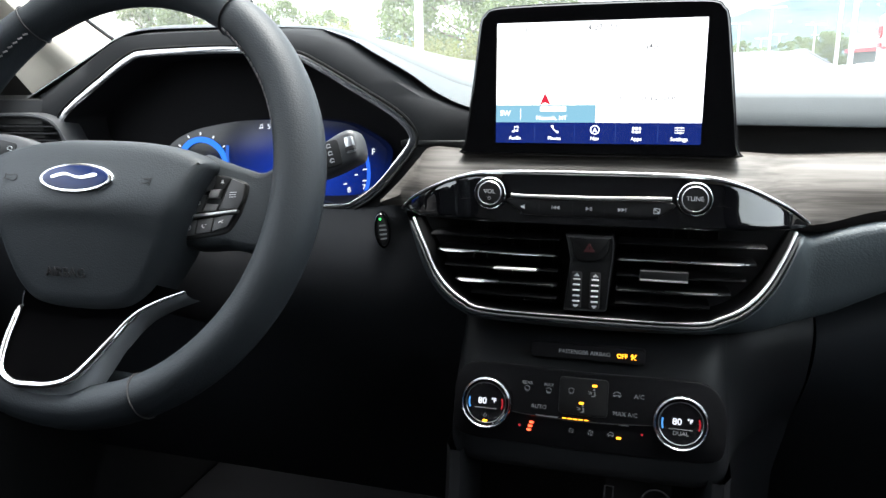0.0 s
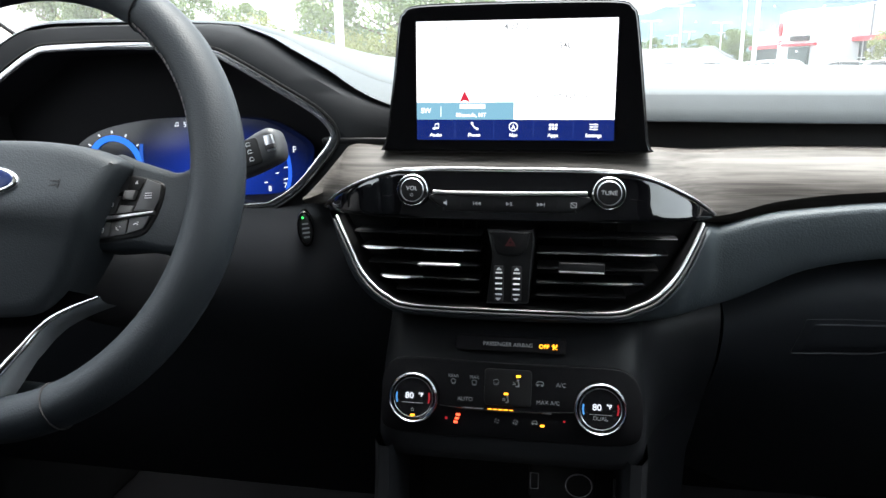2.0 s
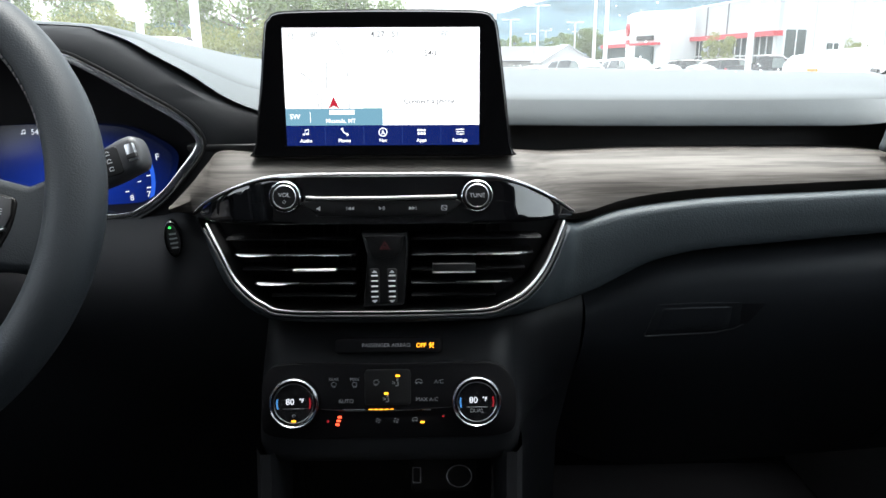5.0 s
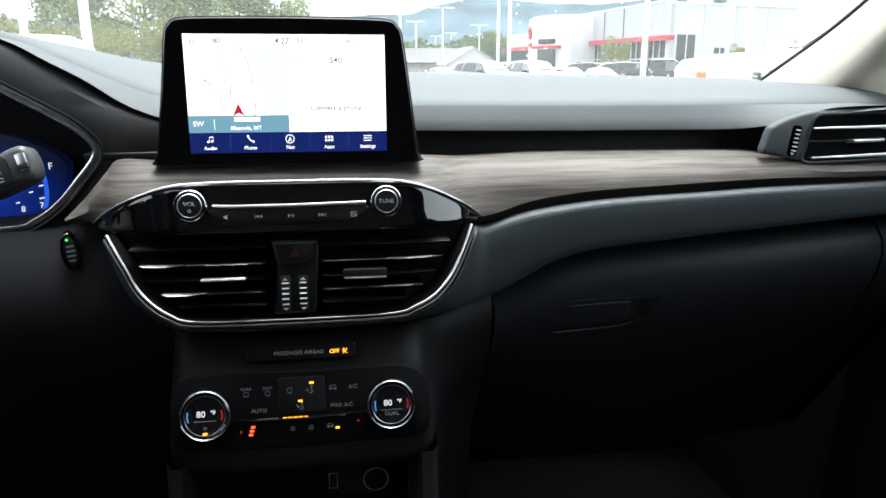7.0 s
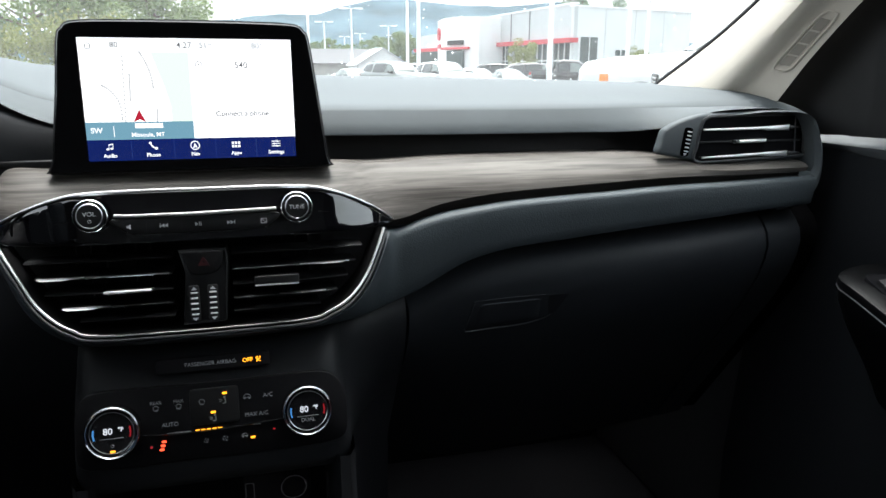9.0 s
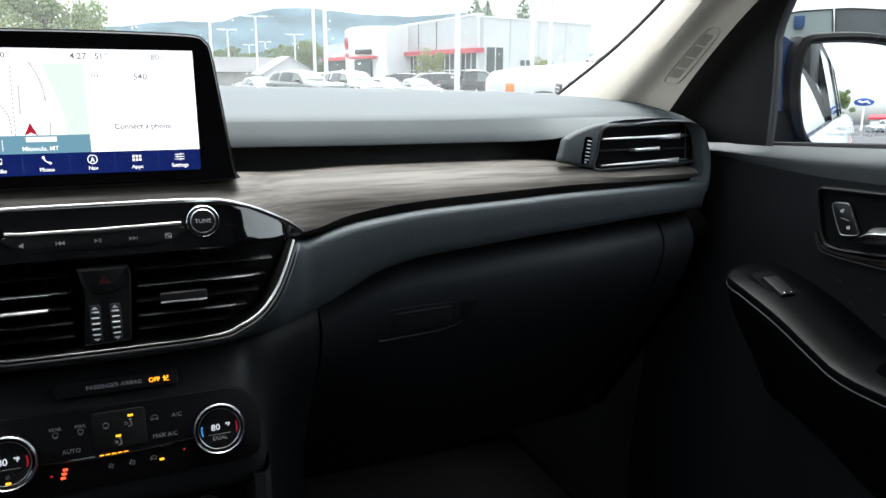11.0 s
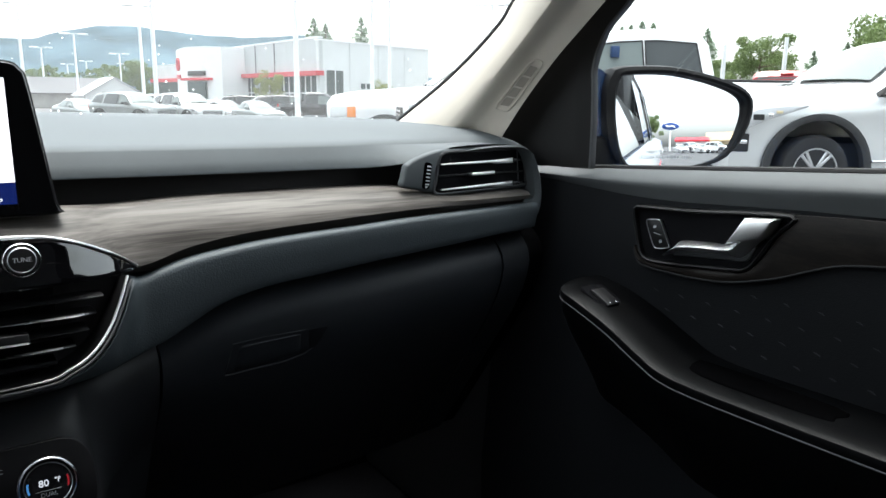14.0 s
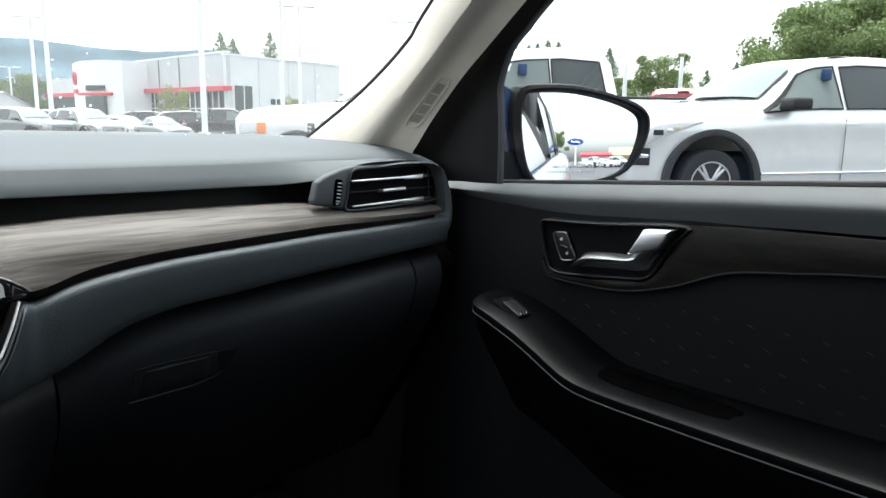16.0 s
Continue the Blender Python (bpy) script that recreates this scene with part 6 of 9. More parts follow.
# ---- passenger air vent ----
pv = thing("air_vent", (0.58, 0.03, 1.02), "passenger air vent with chrome-tipped slats in a grey frame", "air vent")
PM = face_plane((0.0, 0.014, 1.058), 2)
fo = [(p.x, p.y) for p in spl([(0.4715, -0.0110), (0.4732, 0.0), (0.4765, 0.0115), (0.4805, 0.0155), (0.4930, 0.0215), (0.5182, 0.0288), (0.545, 0.0312), (0.58, 0.0320), (0.636, 0.0325), (0.652, 0.0285), (0.658, 0.005), (0.659, -0.016), (0.652, -0.0215), (0.60, -0.0235), (0.545, -0.0242), (0.5135, -0.0205), (0.49, -0.0150)], 4, True)]
op = [(p.x, p.y) for p in spl([(0.5162, -0.0195), (0.5178, -0.005), (0.5195, 0.0071), (0.5225, 0.019), (0.5265, 0.0238), (0.5379, 0.0258), (0.59, 0.0265), (0.638, 0.0268), (0.6445, 0.0255), (0.6485, 0.0215), (0.651, 0.005), (0.652, -0.0120), (0.650, -0.0160), (0.60, -0.0183), (0.55, -0.0197)], 4, True)]
bm = bmesh.new()
plate(bm, fo, PM, -0.001, -0.012, 0.003)
part("frame", bm, PAD, pv, "grey vent frame")
bm = bmesh.new()
ring_plate(bm, inset_line(op, -0.0030), op, PM, 0.0010, -0.02, 0.0008)
part("inner_frame", bm, GREYPL, pv)
# flat sheet whose black stands for the shaded depth behind the slats
bm = bmesh.new()
plate(bm, op, PM, 0.0004, -0.014, 0)
part("cavity", bm, VOID, pv)
for y0, y1 in ((0.0130, 0.0142), (-0.0004, -0.0004), (-0.0170, -0.0143)):
    bm = bmesh.new()
    plate(bm, [(0.519, y0 - 0.0011), (0.649, y1 - 0.0011), (0.649, y1 + 0.0011), (0.519, y0 + 0.0011)], PM, 0.0016, 0.0, 0.0005)
    sl = part("slat", bm, BLACKSATIN, pv)
    if y0 != y1:
        up2 = 0.0010 if y0 > 0 else 0.0004
        bm = bmesh.new()
        plate(bm, [(0.522, y0 - 0.0010), (0.596, y0 + (y1 - y0) * 0.57 - 0.0014), (0.603, y1 - 0.0033), (0.6305, y1 - 0.0033), (0.6305, y1 + 0.0025 + up2), (0.600, y1 + 0.0016), (0.522, y0 + 0.0009)], PM, 0.0040, 0.001, 0.0007)
        part("slat_accent", bm, FLASH, sl, "bright chrome flash")
        bm = bmesh.new()
        plate(bm, [(0.6310, y1 - 0.0022), (0.6430, y1 - 0.0002), (0.6430, y1 + 0.0010), (0.6310, y1 + 0.0016 + up2)], PM, 0.0036, 0.001, 0.0006)
        part("slat_tip", bm, GREYPL, sl)
bm = bmesh.new()
plate(bm, [(0.5640, -0.0021), (0.5989, -0.0014), (0.5989, 0.0027), (0.5640, 0.0013)], PM, 0.008, 0.0, 0.0010)
tab2 = part("tab", bm, FLASH, pv, "chrome direction tab")
bm = bmesh.new()
plate(bm, [(0.5600, -0.0022), (0.5642, -0.0024), (0.5642, 0.0016), (0.5600, 0.0010)], PM, 0.0076, 0.0, 0.0010)
part("tab_end", bm, GREYPL, tab2)
bm = bmesh.new()
plate(bm, [(0.6415, -0.015), (0.6430, -0.015), (0.6405, 0.026), (0.6390, 0.026)], PM, 0.0014, 0.0, 0.0003)
part("vane", bm, GREYPL, pv)
# thumb wheel: the slot's shade is a black plate under the ribs
bm = bmesh.new()
wm = PM @ Matrix.Translation((0.5035, 0.0005, 0)) @ Matrix.Rotation(radians(-9), 4, "Z")
plate(bm, rounded(0.0098, 0.031, 0.003, 3), wm, 0.0006, -0.008, 0.0005)
tw = part("vent_wheel", bm, DEEP, pv, "black plate painted as the shaded slot of the thumb wheel")
for k in range(6):
    bm = bmesh.new()
    box(bm, (0.0008, 0.011 - 0.0042 * k, 0.001), (0.0050, 0.0015, 0.0022), 0.0004, wm, 1)
    part("rib", bm, LETTER, tw)
mark(wm @ Matrix.Translation((0, -0.0132, 0.0008)), [[(0, -0.0016), (-0.0024, 0.0010), (0.0024, 0.0010)]], LETTER, tw, "arrow")

# ---- passenger door ----
door = thing("door_1", (0.72, -0.45, 0.42), "black passenger door panel with satin handle and dark veneer", "car door", kind="structure")


def sill_z(y):
    return 1.066 + 0.0715 * (-0.063 - y)


def pad_z(y):
    return float(np.interp(-y, [-0.06, 0.0, 0.134, 0.2, 0.252, 0.33, 0.377, 0.428, 0.503, 1.0], [1.046, 1.042, 1.036, 1.038, 1.0415, 1.0465, 1.05, 1.0525, 1.0555, 1.081]))


ys = [0.115 - 0.045 * i for i in range(27)]
bm = bmesh.new()
rows = []
for x, t in ((0.740, 0.0), (0.727, 0.02), (0.7155, 0.10), (0.706, 0.21), (0.6985, 0.32), (0.6948, 0.41), (0.6938, 0.48), (0.6948, 0.58), (0.6975, 0.72), (0.7005, 0.87), (0.703, 1.0), (0.708, 1.0)):
    rows.append([(x, y, sill_z(y) + (pad_z(y) - sill_z(y)) * t) for y in ys])
sheet(bm, rows)
part("upper_pad", bm, DOORPAD, door, "charcoal grained upper pad")
bm = bmesh.new()
rows = []
for z, x in ((1.05, 0.70), (1.0, 0.692), (0.95, 0.69), (0.88, 0.692), (0.78, 0.69), (0.6, 0.675), (0.42, 0.68)):
    rows.append([(x, y, min(z, pad_z(y) + 0.002)) for y in ys])
solid_sheet(bm, rows, (0.05, 0, 0))
part("panel", bm, QUILT, door, "black door panel")
bm = bmesh.new()
tube(bm, [(0.727, 0.02 - 0.05 * i, sill_z(0.02 - 0.05 * i) - 0.001) for i in range(22)], 0.004, 8)
part("window_seal", bm, SHELL, door, "black rubber window seal")

DM = Matrix(((0, 0, -1, 0.69), (-1, 0, 0, 0), (0, 1, 0, 0), (0, 0, 0, 1)))  # x of the plane runs to the rear, y up, z into the cabin
BZL = [(p.x, p.y) for p in spl([(0.142, 1.024), (0.146, 1.031), (0.156, 1.0325), (0.22, 1.036), (0.329, 1.0455), (0.315, 1.022), (0.298, 0.994), (0.286, 0.983), (0.262, 0.979), (0.20, 0.972), (0.168, 0.9705), (0.155, 0.978), (0.147, 1.0)], 4, True)]
bm = bmesh.new()
ring_plate(bm, BZL, inset_line(BZL, 0.0032), DM, 0.007, -0.01, 0.0015)
part("handle_bezel", bm, BLACKSATIN, door, "black handle bezel")
# flat floor of the handle cup, with its shade put into the colour
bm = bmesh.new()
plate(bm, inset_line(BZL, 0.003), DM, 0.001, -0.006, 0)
part("cup_shade", bm, VOID, door, "black plate with the handle cup's shade in its colour")
WLOW = [(0.146, 0.982), (0.152, 0.970), (0.164, 0.965), (0.221, 0.9645), (0.262, 0.968), (0.292, 0.975), (0.324, 0.9855), (0.352, 0.998), (0.381, 1.0085), (0.432, 1.0165), (0.506, 1.0265), (0.7, 1.042), (1.0, 1.062)]
low = spl(WLOW, 4)
up = []
for p in low:
    if p.x < 0.329:
        up.append(Vector((p.x, float(np.interp(p.x, [0.142, 0.155, 0.168, 0.20, 0.262, 0.286, 0.298, 0.315, 0.329], [0.99, 0.974, 0.9695, 0.971, 0.978, 0.982, 0.992, 1.02, 1.0445])))))
    else:
        up.append(Vector((p.x, float(np.interp(p.x, [0.329, 0.377, 0.428, 0.503, 1.0], [1.0455, 1.049, 1.0515, 1.0545, 1.08])))))
bm = bmesh.new()
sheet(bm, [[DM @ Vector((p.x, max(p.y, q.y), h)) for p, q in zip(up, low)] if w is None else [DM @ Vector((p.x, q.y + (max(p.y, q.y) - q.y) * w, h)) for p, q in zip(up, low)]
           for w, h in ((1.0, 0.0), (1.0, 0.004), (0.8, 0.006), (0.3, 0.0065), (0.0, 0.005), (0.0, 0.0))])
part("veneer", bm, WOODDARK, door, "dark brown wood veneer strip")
bm = bmesh.new()
tube(bm, [DM @ Vector((p.x, p.y - 0.0012, 0.0055)) for p in low], 0.0011, 8)
part("veneer_line", bm, PADDARK, door, "satin grey edge line")
# inside handle: a lever with a raised tail
bm = bmesh.new()
upper = spl([(0.1955, 0.9840), (0.2035, 0.9945), (0.2105, 1.0010), (0.24, 1.0050), (0.262, 1.0062), (0.274, 1.0125), (0.281, 1.020), (0.306, 1.0245)], 5)
lower = spl([(0.1955, 0.9840), (0.208, 0.9895), (0.23, 0.9915), (0.250, 0.9935), (0.265, 0.9955), (0.280, 0.994), (0.292, 1.004), (0.306, 1.0245)], 5)
sheet(bm, [[DM @ Vector((a.x + (b.x - a.x) * t, a.y + (b.y - a.y) * t, h)) for a, b in zip(upper, lower)] for t, h in ((0.1, -0.004), (0.0, 0.004), (0.03, 0.0070), (0.2, 0.0120), (0.36, 0.0158), (0.42, 0.0165), (0.47, 0.0160), (0.72, 0.0090), (0.97, 0.0020), (1.0, 0.000), (0.9, -0.004))])
hnd = part("handle", bm, FLASH, door, "satin silver door handle")
bm = bmesh.new()
plate(bm, [(p.x, p.y) for p in spl([(0.197, 0.9832), (0.214, 0.9846), (0.25, 0.9882), (0.2849, 0.9925), (0.2930, 1.0045), (0.3000, 1.0165), (0.270, 1.004), (0.23, 0.998), (0.206, 0.994)], 3, True)], DM, 0.0035, -0.006, 0.0018)
part("handle_underside", bm, GREYPL, hnd, "dark grey lower face")
bm = bmesh.new()
plate(bm, [(0.270, 1.0095), (0.2875, 1.0375), (0.319, 1.0405), (0.315, 1.030), (0.307, 1.0195)], DM, 0.0195, 0.004, 0.003)
part("handle_tail", bm, FLASH, hnd)
bm = bmesh.new()
lk = [(p.x, p.y) for p in spl([(0.1612, 1.0145), (0.1635, 1.0180), (0.170, 1.0190), (0.178, 1.0195), (0.1818, 1.0175), (0.1872, 1.0070), (0.1942, 0.9945), (0.1945, 0.9912), (0.190, 0.9890), (0.179, 0.9870), (0.1735, 0.9890), (0.1665, 1.002)], 3, True)]
plate(bm, lk, DM, 0.006, -0.004, 0.0015)
lock = part("lock_switch", bm, BLACKSATIN, door, "black door lock switch")
bm = bmesh.new()
ring_plate(bm, lk, inset_line(lk, 0.0007), DM, 0.0062, 0.003, 0.0003)
part("lock_rim", bm, SATIN, lock)
for (u, v), op2 in (((0.1735, 1.0115), 1), ((0.1828, 0.9962), 0)):
    mark(DM @ Matrix.Translation((u, v, 0.0061)), scaled([[(-0.7, -0.8), (0.7, -0.8), (0.7, 0.1), (-0.7, 0.1)], arc(0.4 * op2, 0.1, 0.5, 0, 180, 0.22, 8)], 0.0025), LETTER, lock, "padlock_symbol")
mark(DM @ Matrix.Translation((0.1778, 1.0035, 0.0061)), [bar(-0.005, 0.0008, 0.005, -0.0008, 0.0006)], LETTER, lock, "line")

# armrest with window switches
AR = spl([(-0.092, 0.938, 0.648), (-0.100, 0.937, 0.618), (-0.114, 0.935, 0.604), (-0.140, 0.930, 0.60), (-0.186, 0.915, 0.60), (-0.227, 0.897, 0.60), (-0.257, 0.886, 0.60), (-0.299, 0.8828, 0.60), (-0.383, 0.8835, 0.60), (-0.46, 0.885, 0.60), (-0.7, 0.89, 0.60), (-1.0, 0.89, 0.61)], 4)
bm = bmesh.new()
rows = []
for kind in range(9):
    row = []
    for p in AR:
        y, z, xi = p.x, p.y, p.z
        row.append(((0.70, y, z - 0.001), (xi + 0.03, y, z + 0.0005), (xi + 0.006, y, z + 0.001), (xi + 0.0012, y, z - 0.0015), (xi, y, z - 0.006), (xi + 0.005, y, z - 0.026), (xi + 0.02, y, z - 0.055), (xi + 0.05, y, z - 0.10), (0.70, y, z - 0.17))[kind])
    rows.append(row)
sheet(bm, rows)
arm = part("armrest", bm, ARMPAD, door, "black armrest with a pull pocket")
bm = bmesh.new()
tube(bm, [(p.z + 0.0008, p.x, p.y - 0.0105) for p in AR], 0.0009, 6)
part("armrest_seam", bm, GREYPL, arm)
bm = bmesh.new()
tube(bm, [(0.668, p.x + 0.01, p.y - 0.001) for p in AR[6:34]], 0.0008, 6)
part("inner_seam", bm, GREYPL, arm)
# no hollow here: a flat plate, black like the shade in a pocket
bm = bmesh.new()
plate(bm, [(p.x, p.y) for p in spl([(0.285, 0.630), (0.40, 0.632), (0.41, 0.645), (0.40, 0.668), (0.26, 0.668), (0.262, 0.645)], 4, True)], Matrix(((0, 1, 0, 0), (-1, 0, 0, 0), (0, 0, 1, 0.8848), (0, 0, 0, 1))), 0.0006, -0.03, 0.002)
part("pocket_shade", bm, DEEP, arm, "flat black plate painted as the shade of a pull pocket")
swm = Matrix.Translation((0.640, -0.152, 0.9268)) @ Matrix.Rotation(radians(23), 4, "X")
bm = bmesh.new()
plate(bm, rounded(0.034, 0.062, 0.006, 3), swm, 0.0004, -0.01, 0.0006)
sw = part("switch_plate", bm, VOID, arm)
bm = bmesh.new()
box(bm, (-0.002, 0.004, 0.0015), (0.020, 0.030, 0.006), 0.002, swm)
part("window_switch", bm, BLACKSATIN, sw, "black window switch")
for dx in (-0.006, 0.004):
    bm = bmesh.new()
    box(bm, (dx, -0.0085, 0.0044), (0.003, 0.003, 0.0015), 0.0004, swm, 1)
    part("switch_mark", bm, CHROME, sw)
# quilted stitches on the insert
bm = bmesh.new()
rng = random.Random(2)
for r in range(12):
    for c in range(26):
        u, v = 0.16 + 0.034 * c + 0.017 * (r % 2), 0.958 - 0.0195 * r
        if v < 0.90 - 0.0 and u < 0.25:
            continue
        if v < 0.885:
            continue
        if v > np.interp(u, [p.x for p in low], [p.y for p in low]) - 0.01:
            continue
        a = radians(-18)
        ln2 = [(u + x * math.cos(a) - y * math.sin(a), v + x * math.sin(a) + y * math.cos(a)) for x, y in ((-0.0034, 0), (0, 0.0008), (0.0034, 0), (0, -0.0008))]
        plate(bm, ln2, DM, 0.0006, -0.006, 0.0004)
q = part("quilting", bm, KNEE, door, "small raised quilting marks")
q["kind"] = "stuff"

# window frame: black sail panel ahead of the side glass
fr_pts = spl([(-0.053, 1.064), (-0.053, 1.12), (-0.051, 1.16), (-0.050, 1.19), (-0.066, 1.228), (-0.092, 1.252), (-0.126, 1.281), (-0.33, 1.44), (-0.45, 1.52)], 4)
bk_pts = spl([(0.12, 1.04), (0.075, 1.10), (0.03, 1.148), (-0.02, 1.197), (-0.068, 1.234), (-0.10, 1.262), (-0.132, 1.283), (-0.35, 1.47), (-0.52, 1.55)], 4)
bm = bmesh.new()
n2 = min(len(fr_pts), len(bk_pts))
rows = []
inner = [Vector((q.x + 0.05, q.y + 0.02)) for q in bk_pts]
for wide, x in ((0.05, 0.735), (0.0, 0.708), (0.002, 0.702), (0.020, 0.6970), (0.025, 0.6955), (1.0, 0.6965)):
    row = []
    for a, b in zip(fr_pts, inner):
        p = a.lerp(b, min(1.0, wide / max(0.06, (b - a).length)) if wide < 1 else 1.0)
        row.append((x - 0.35 * max(0, a.y - 1.28), p.x, p.y))
    rows.append(row)
sheet(bm, rows)
part("window_frame", bm, SAIL, door, "black window frame and sail panel")
bm = bmesh.new()
sheet(bm, [[(x - 0.35 * max(0, p.y - 1.28), p.x + d, p.y) for p in fr_pts] for x, d in ((0.7012, 0.0018), (0.7022, -0.0010), (0.704, -0.0020), (0.709, -0.0020))])
part("frame_seal", bm, GREYPL, door, "grey rubber edge beside the glass")
bm = bmesh.new()
sheet(bm, [[(0.806 - 0.0185 * k, 0.045 - 0.0575 * i, 1.05 + 0.05 * k) for i in range(20)] for k in range(10)])
SIDEGLASS = glass_mat("side_window_glass", (0.93, 0.96, 0.95), 1.0)
SIDEGLASS.node_tree.nodes["Fresnel"].inputs["IOR"].default_value = 1.45
wpane = part("pane", bm, SIDEGLASS, door, "clear side window")
if wpane.data.polygons[0].normal.x > 0:
    wpane.data.flip_normals()
wpane.visible_shadow = False
# outer skin of the door and rear door
bm = bmesh.new()
rows = []
for x, z in ((0.735, 1.06), (0.82, 1.046), (0.885, 1.01), (0.925, 0.94), (0.935, 0.85), (0.935, 0.65), (0.90, 0.45), (0.80, 0.35)):
    rows.append([(x + 0.03 * min(0, y + 1.6) * 0, y, z + 0.05 * (-0.063 - y) * (z > 1.0)) for y in [0.9 - 0.15 * i for i in range(24)]])
solid_sheet(bm, rows, (-0.01, 0, 0))
BLUEPAINT = mat("dark_blue_car_paint", (0.006, 0.027, 0.085), 0.25, 0.3, vary=0.05, coat=1.0)
part("outer_skin", bm, BLUEPAINT, door, "dark blue painted outer skin")
for y0 in (-1.06, -1.98, -2.5):
    bm = bmesh.new()
    solid_sheet(bm, [[(0.812 - 0.0111 * k, y0 + 0.012 * k * (y0 < -2), 1.06 + 0.048 * k), (0.812 - 0.0111 * k, y0 - 0.08 + 0.012 * k * (y0 < -2), 1.06 + 0.048 * k)] for k in range(11)], (-0.03, 0, 0))
    part("rear_window_post", bm, PIANO, door, "black window post")
bm = bmesh.new()
solid_sheet(bm, [[(x, y, z) for y in (-0.6, -1.2, -1.8, -2.4, -2.6)] for x, z in ((0.705, 1.53), (0.66, 1.60), (0.5, 1.66))], (-0.02, 0, -0.01))
part("roof_edge", bm, BLUEPAINT, door, "dark blue roof edge")

# side glass seen from outside in the mirror
OUTGLASS = glass_mat("side_glass_outside", (0.8, 0.84, 0.83), 1.0)
OUTGLASS.node_tree.nodes["Fresnel"].inputs["IOR"].default_value = 1.9
for y0, y1 in ((-1.14, -1.98), (-2.06, -2.5)):
    bm = bmesh.new()
    sheet(bm, [[(0.80 - 0.0111 * k, y0 + (y1 - y0) * i / 6, 1.07 + 0.048 * k) for i in range(7)] for k in range(10)])
    rp = part("rear_pane", bm, OUTGLASS, door, "clear rear side window")
    rp.visible_shadow = False

# ---- door mirror ----
MIRRORBLACK = mat("matt_black_mirror_plastic", (0.0045, 0.0047, 0.0052), 0.6, spec=0.15, grain=0.15, grain_size=900)
mir = thing("door_mirror", (0.80, 0.05, 1.04), "black door mirror with blue cap and clear mirror glass", "door mirror")
ang = radians(-25)
MM = Matrix.Translation((0.815, 0.03, 1.120)) @ Matrix.Rotation(ang, 4, "Z") @ Matrix.Rotation(radians(90), 4, "X")
gl = [(p.x, p.y) for p in spl([(0.0205, 0.056), (0.036, 0.063), (0.089, 0.064), (0.135, 0.0575), (0.176, 0.0475), (0.2025, 0.0365), (0.2110, 0.023), (0.2045, -0.006), (0.183, -0.041), (0.143, -0.056), (0.10, -0.061), (0.057, -0.063), (0.038, -0.054), (0.026, -0.031), (0.0175, 0.018)], 3, True)]
gl = [(x - 0.001, y - 0.002) for x, y in inset_line(gl, -0.0045)]
ho = [(x - 0.005 * max(0.0, min(1.0, (0.06 - x) / 0.04)), y + 0.005 * max(0.0, min(1.0, (-0.03 - y) / 0.02))) for x, y in inset_line(gl, -0.0085)]
bm = bmesh.new()
def shrink(ln, s, cx=0.09, cy=0.0):
    return [(cx + (x - cx) * s, cy + (y - cy) * s) for x, y in ln]
rings = [[MM @ Vector((x, y, h)) for x, y in ln] for ln, h in ((gl, -0.006), (gl, 0.004), (inset_line(gl, -0.004), 0.007), (ho, 0.004), (inset_line(ho, -0.0025), -0.01), (inset_line(ho, -0.002), -0.03), (shrink(ho, 0.93), -0.06), (shrink(ho, 0.75), -0.085), (shrink(ho, 0.4), -0.098))]
vs = sheet(bm, rings, loop_u=True)
bm.faces.new(vs[-1])
part("housing", bm, MIRRORBLACK, mir, "matt black mirror housing")
bm = bmesh.new()


def glass_h(x, y):
    """Convex mirror glass, turned a little up from its housing."""
    x, y = x - 0.09, y + 0.036
    return 0.001 + 0.0119 * x - 0.0328 * y - (x * x + y * y) / 2.8


rings = []
for k in range(14):
    f = 1 - k / 14
    rings.append([MM @ Vector((x, y, glass_h(x, y))) for x, y in ((0.108 + (a - 0.108) * f, b * f) for a, b in gl)])
vs = sheet(bm, rings, loop_u=True)
bm.faces.new(vs[-1])
mg = part("mirror_glass", bm, MIRROR, mir, "convex mirror glass reflecting the lot", angle=80)
bm = bmesh.new()
rings = [[MM @ Vector((x, y, h)) for x, y in ln] for ln, h in (([(-0.03 + (x - 0.012) * 0.25, y * 0.96) for x, y in ho], -0.012), ([(-0.04 + (x - 0.012) * 0.5, y * 0.9) for x, y in ho], -0.05), ([(-0.03 + (x - 0.012) * 0.6, y * 0.7) for x, y in ho], -0.09))]
vs = sheet(bm, rings, loop_u=True)
bm.faces.new(vs[-1])
bm.faces.new(list(reversed(vs[0])))
part("cap", bm, BLUEPAINT, mir, "dark blue painted cap")
bm = bmesh.new()
plate(bm, rounded(0.11, 0.055, 0.01, 3, -0.035, -0.050), MM, -0.003, -0.06, 0.006)
part("foot", bm, MIRRORBLACK, mir, "black mirror foot")
FAINT = mat("etched_print", (0.5, 0.5, 0.5), 0.5, vary=0)
lettering("OBJECTS IN MIRROR ARE", 0.0062, MM @ Matrix.Translation((0.098, -0.044, glass_h(0.098, -0.044) + 0.0006)), FAINT, mg, thick=0.0)
lettering("CLOSER THAN THEY APPEAR", 0.0062, MM @ Matrix.Translation((0.095, -0.0515, glass_h(0.095, -0.0515) + 0.0006)), FAINT, mg, thick=0.0)

# ---- outside ----
EYE = (0.045, -0.67)


def spot(az, dist, z=0.0):
    """A place by its bearing from the car, clockwise from straight ahead, and its distance."""
    return Vector((EYE[0] + dist * math.sin(radians(az)), EYE[1] + dist * math.cos(radians(az)), z))


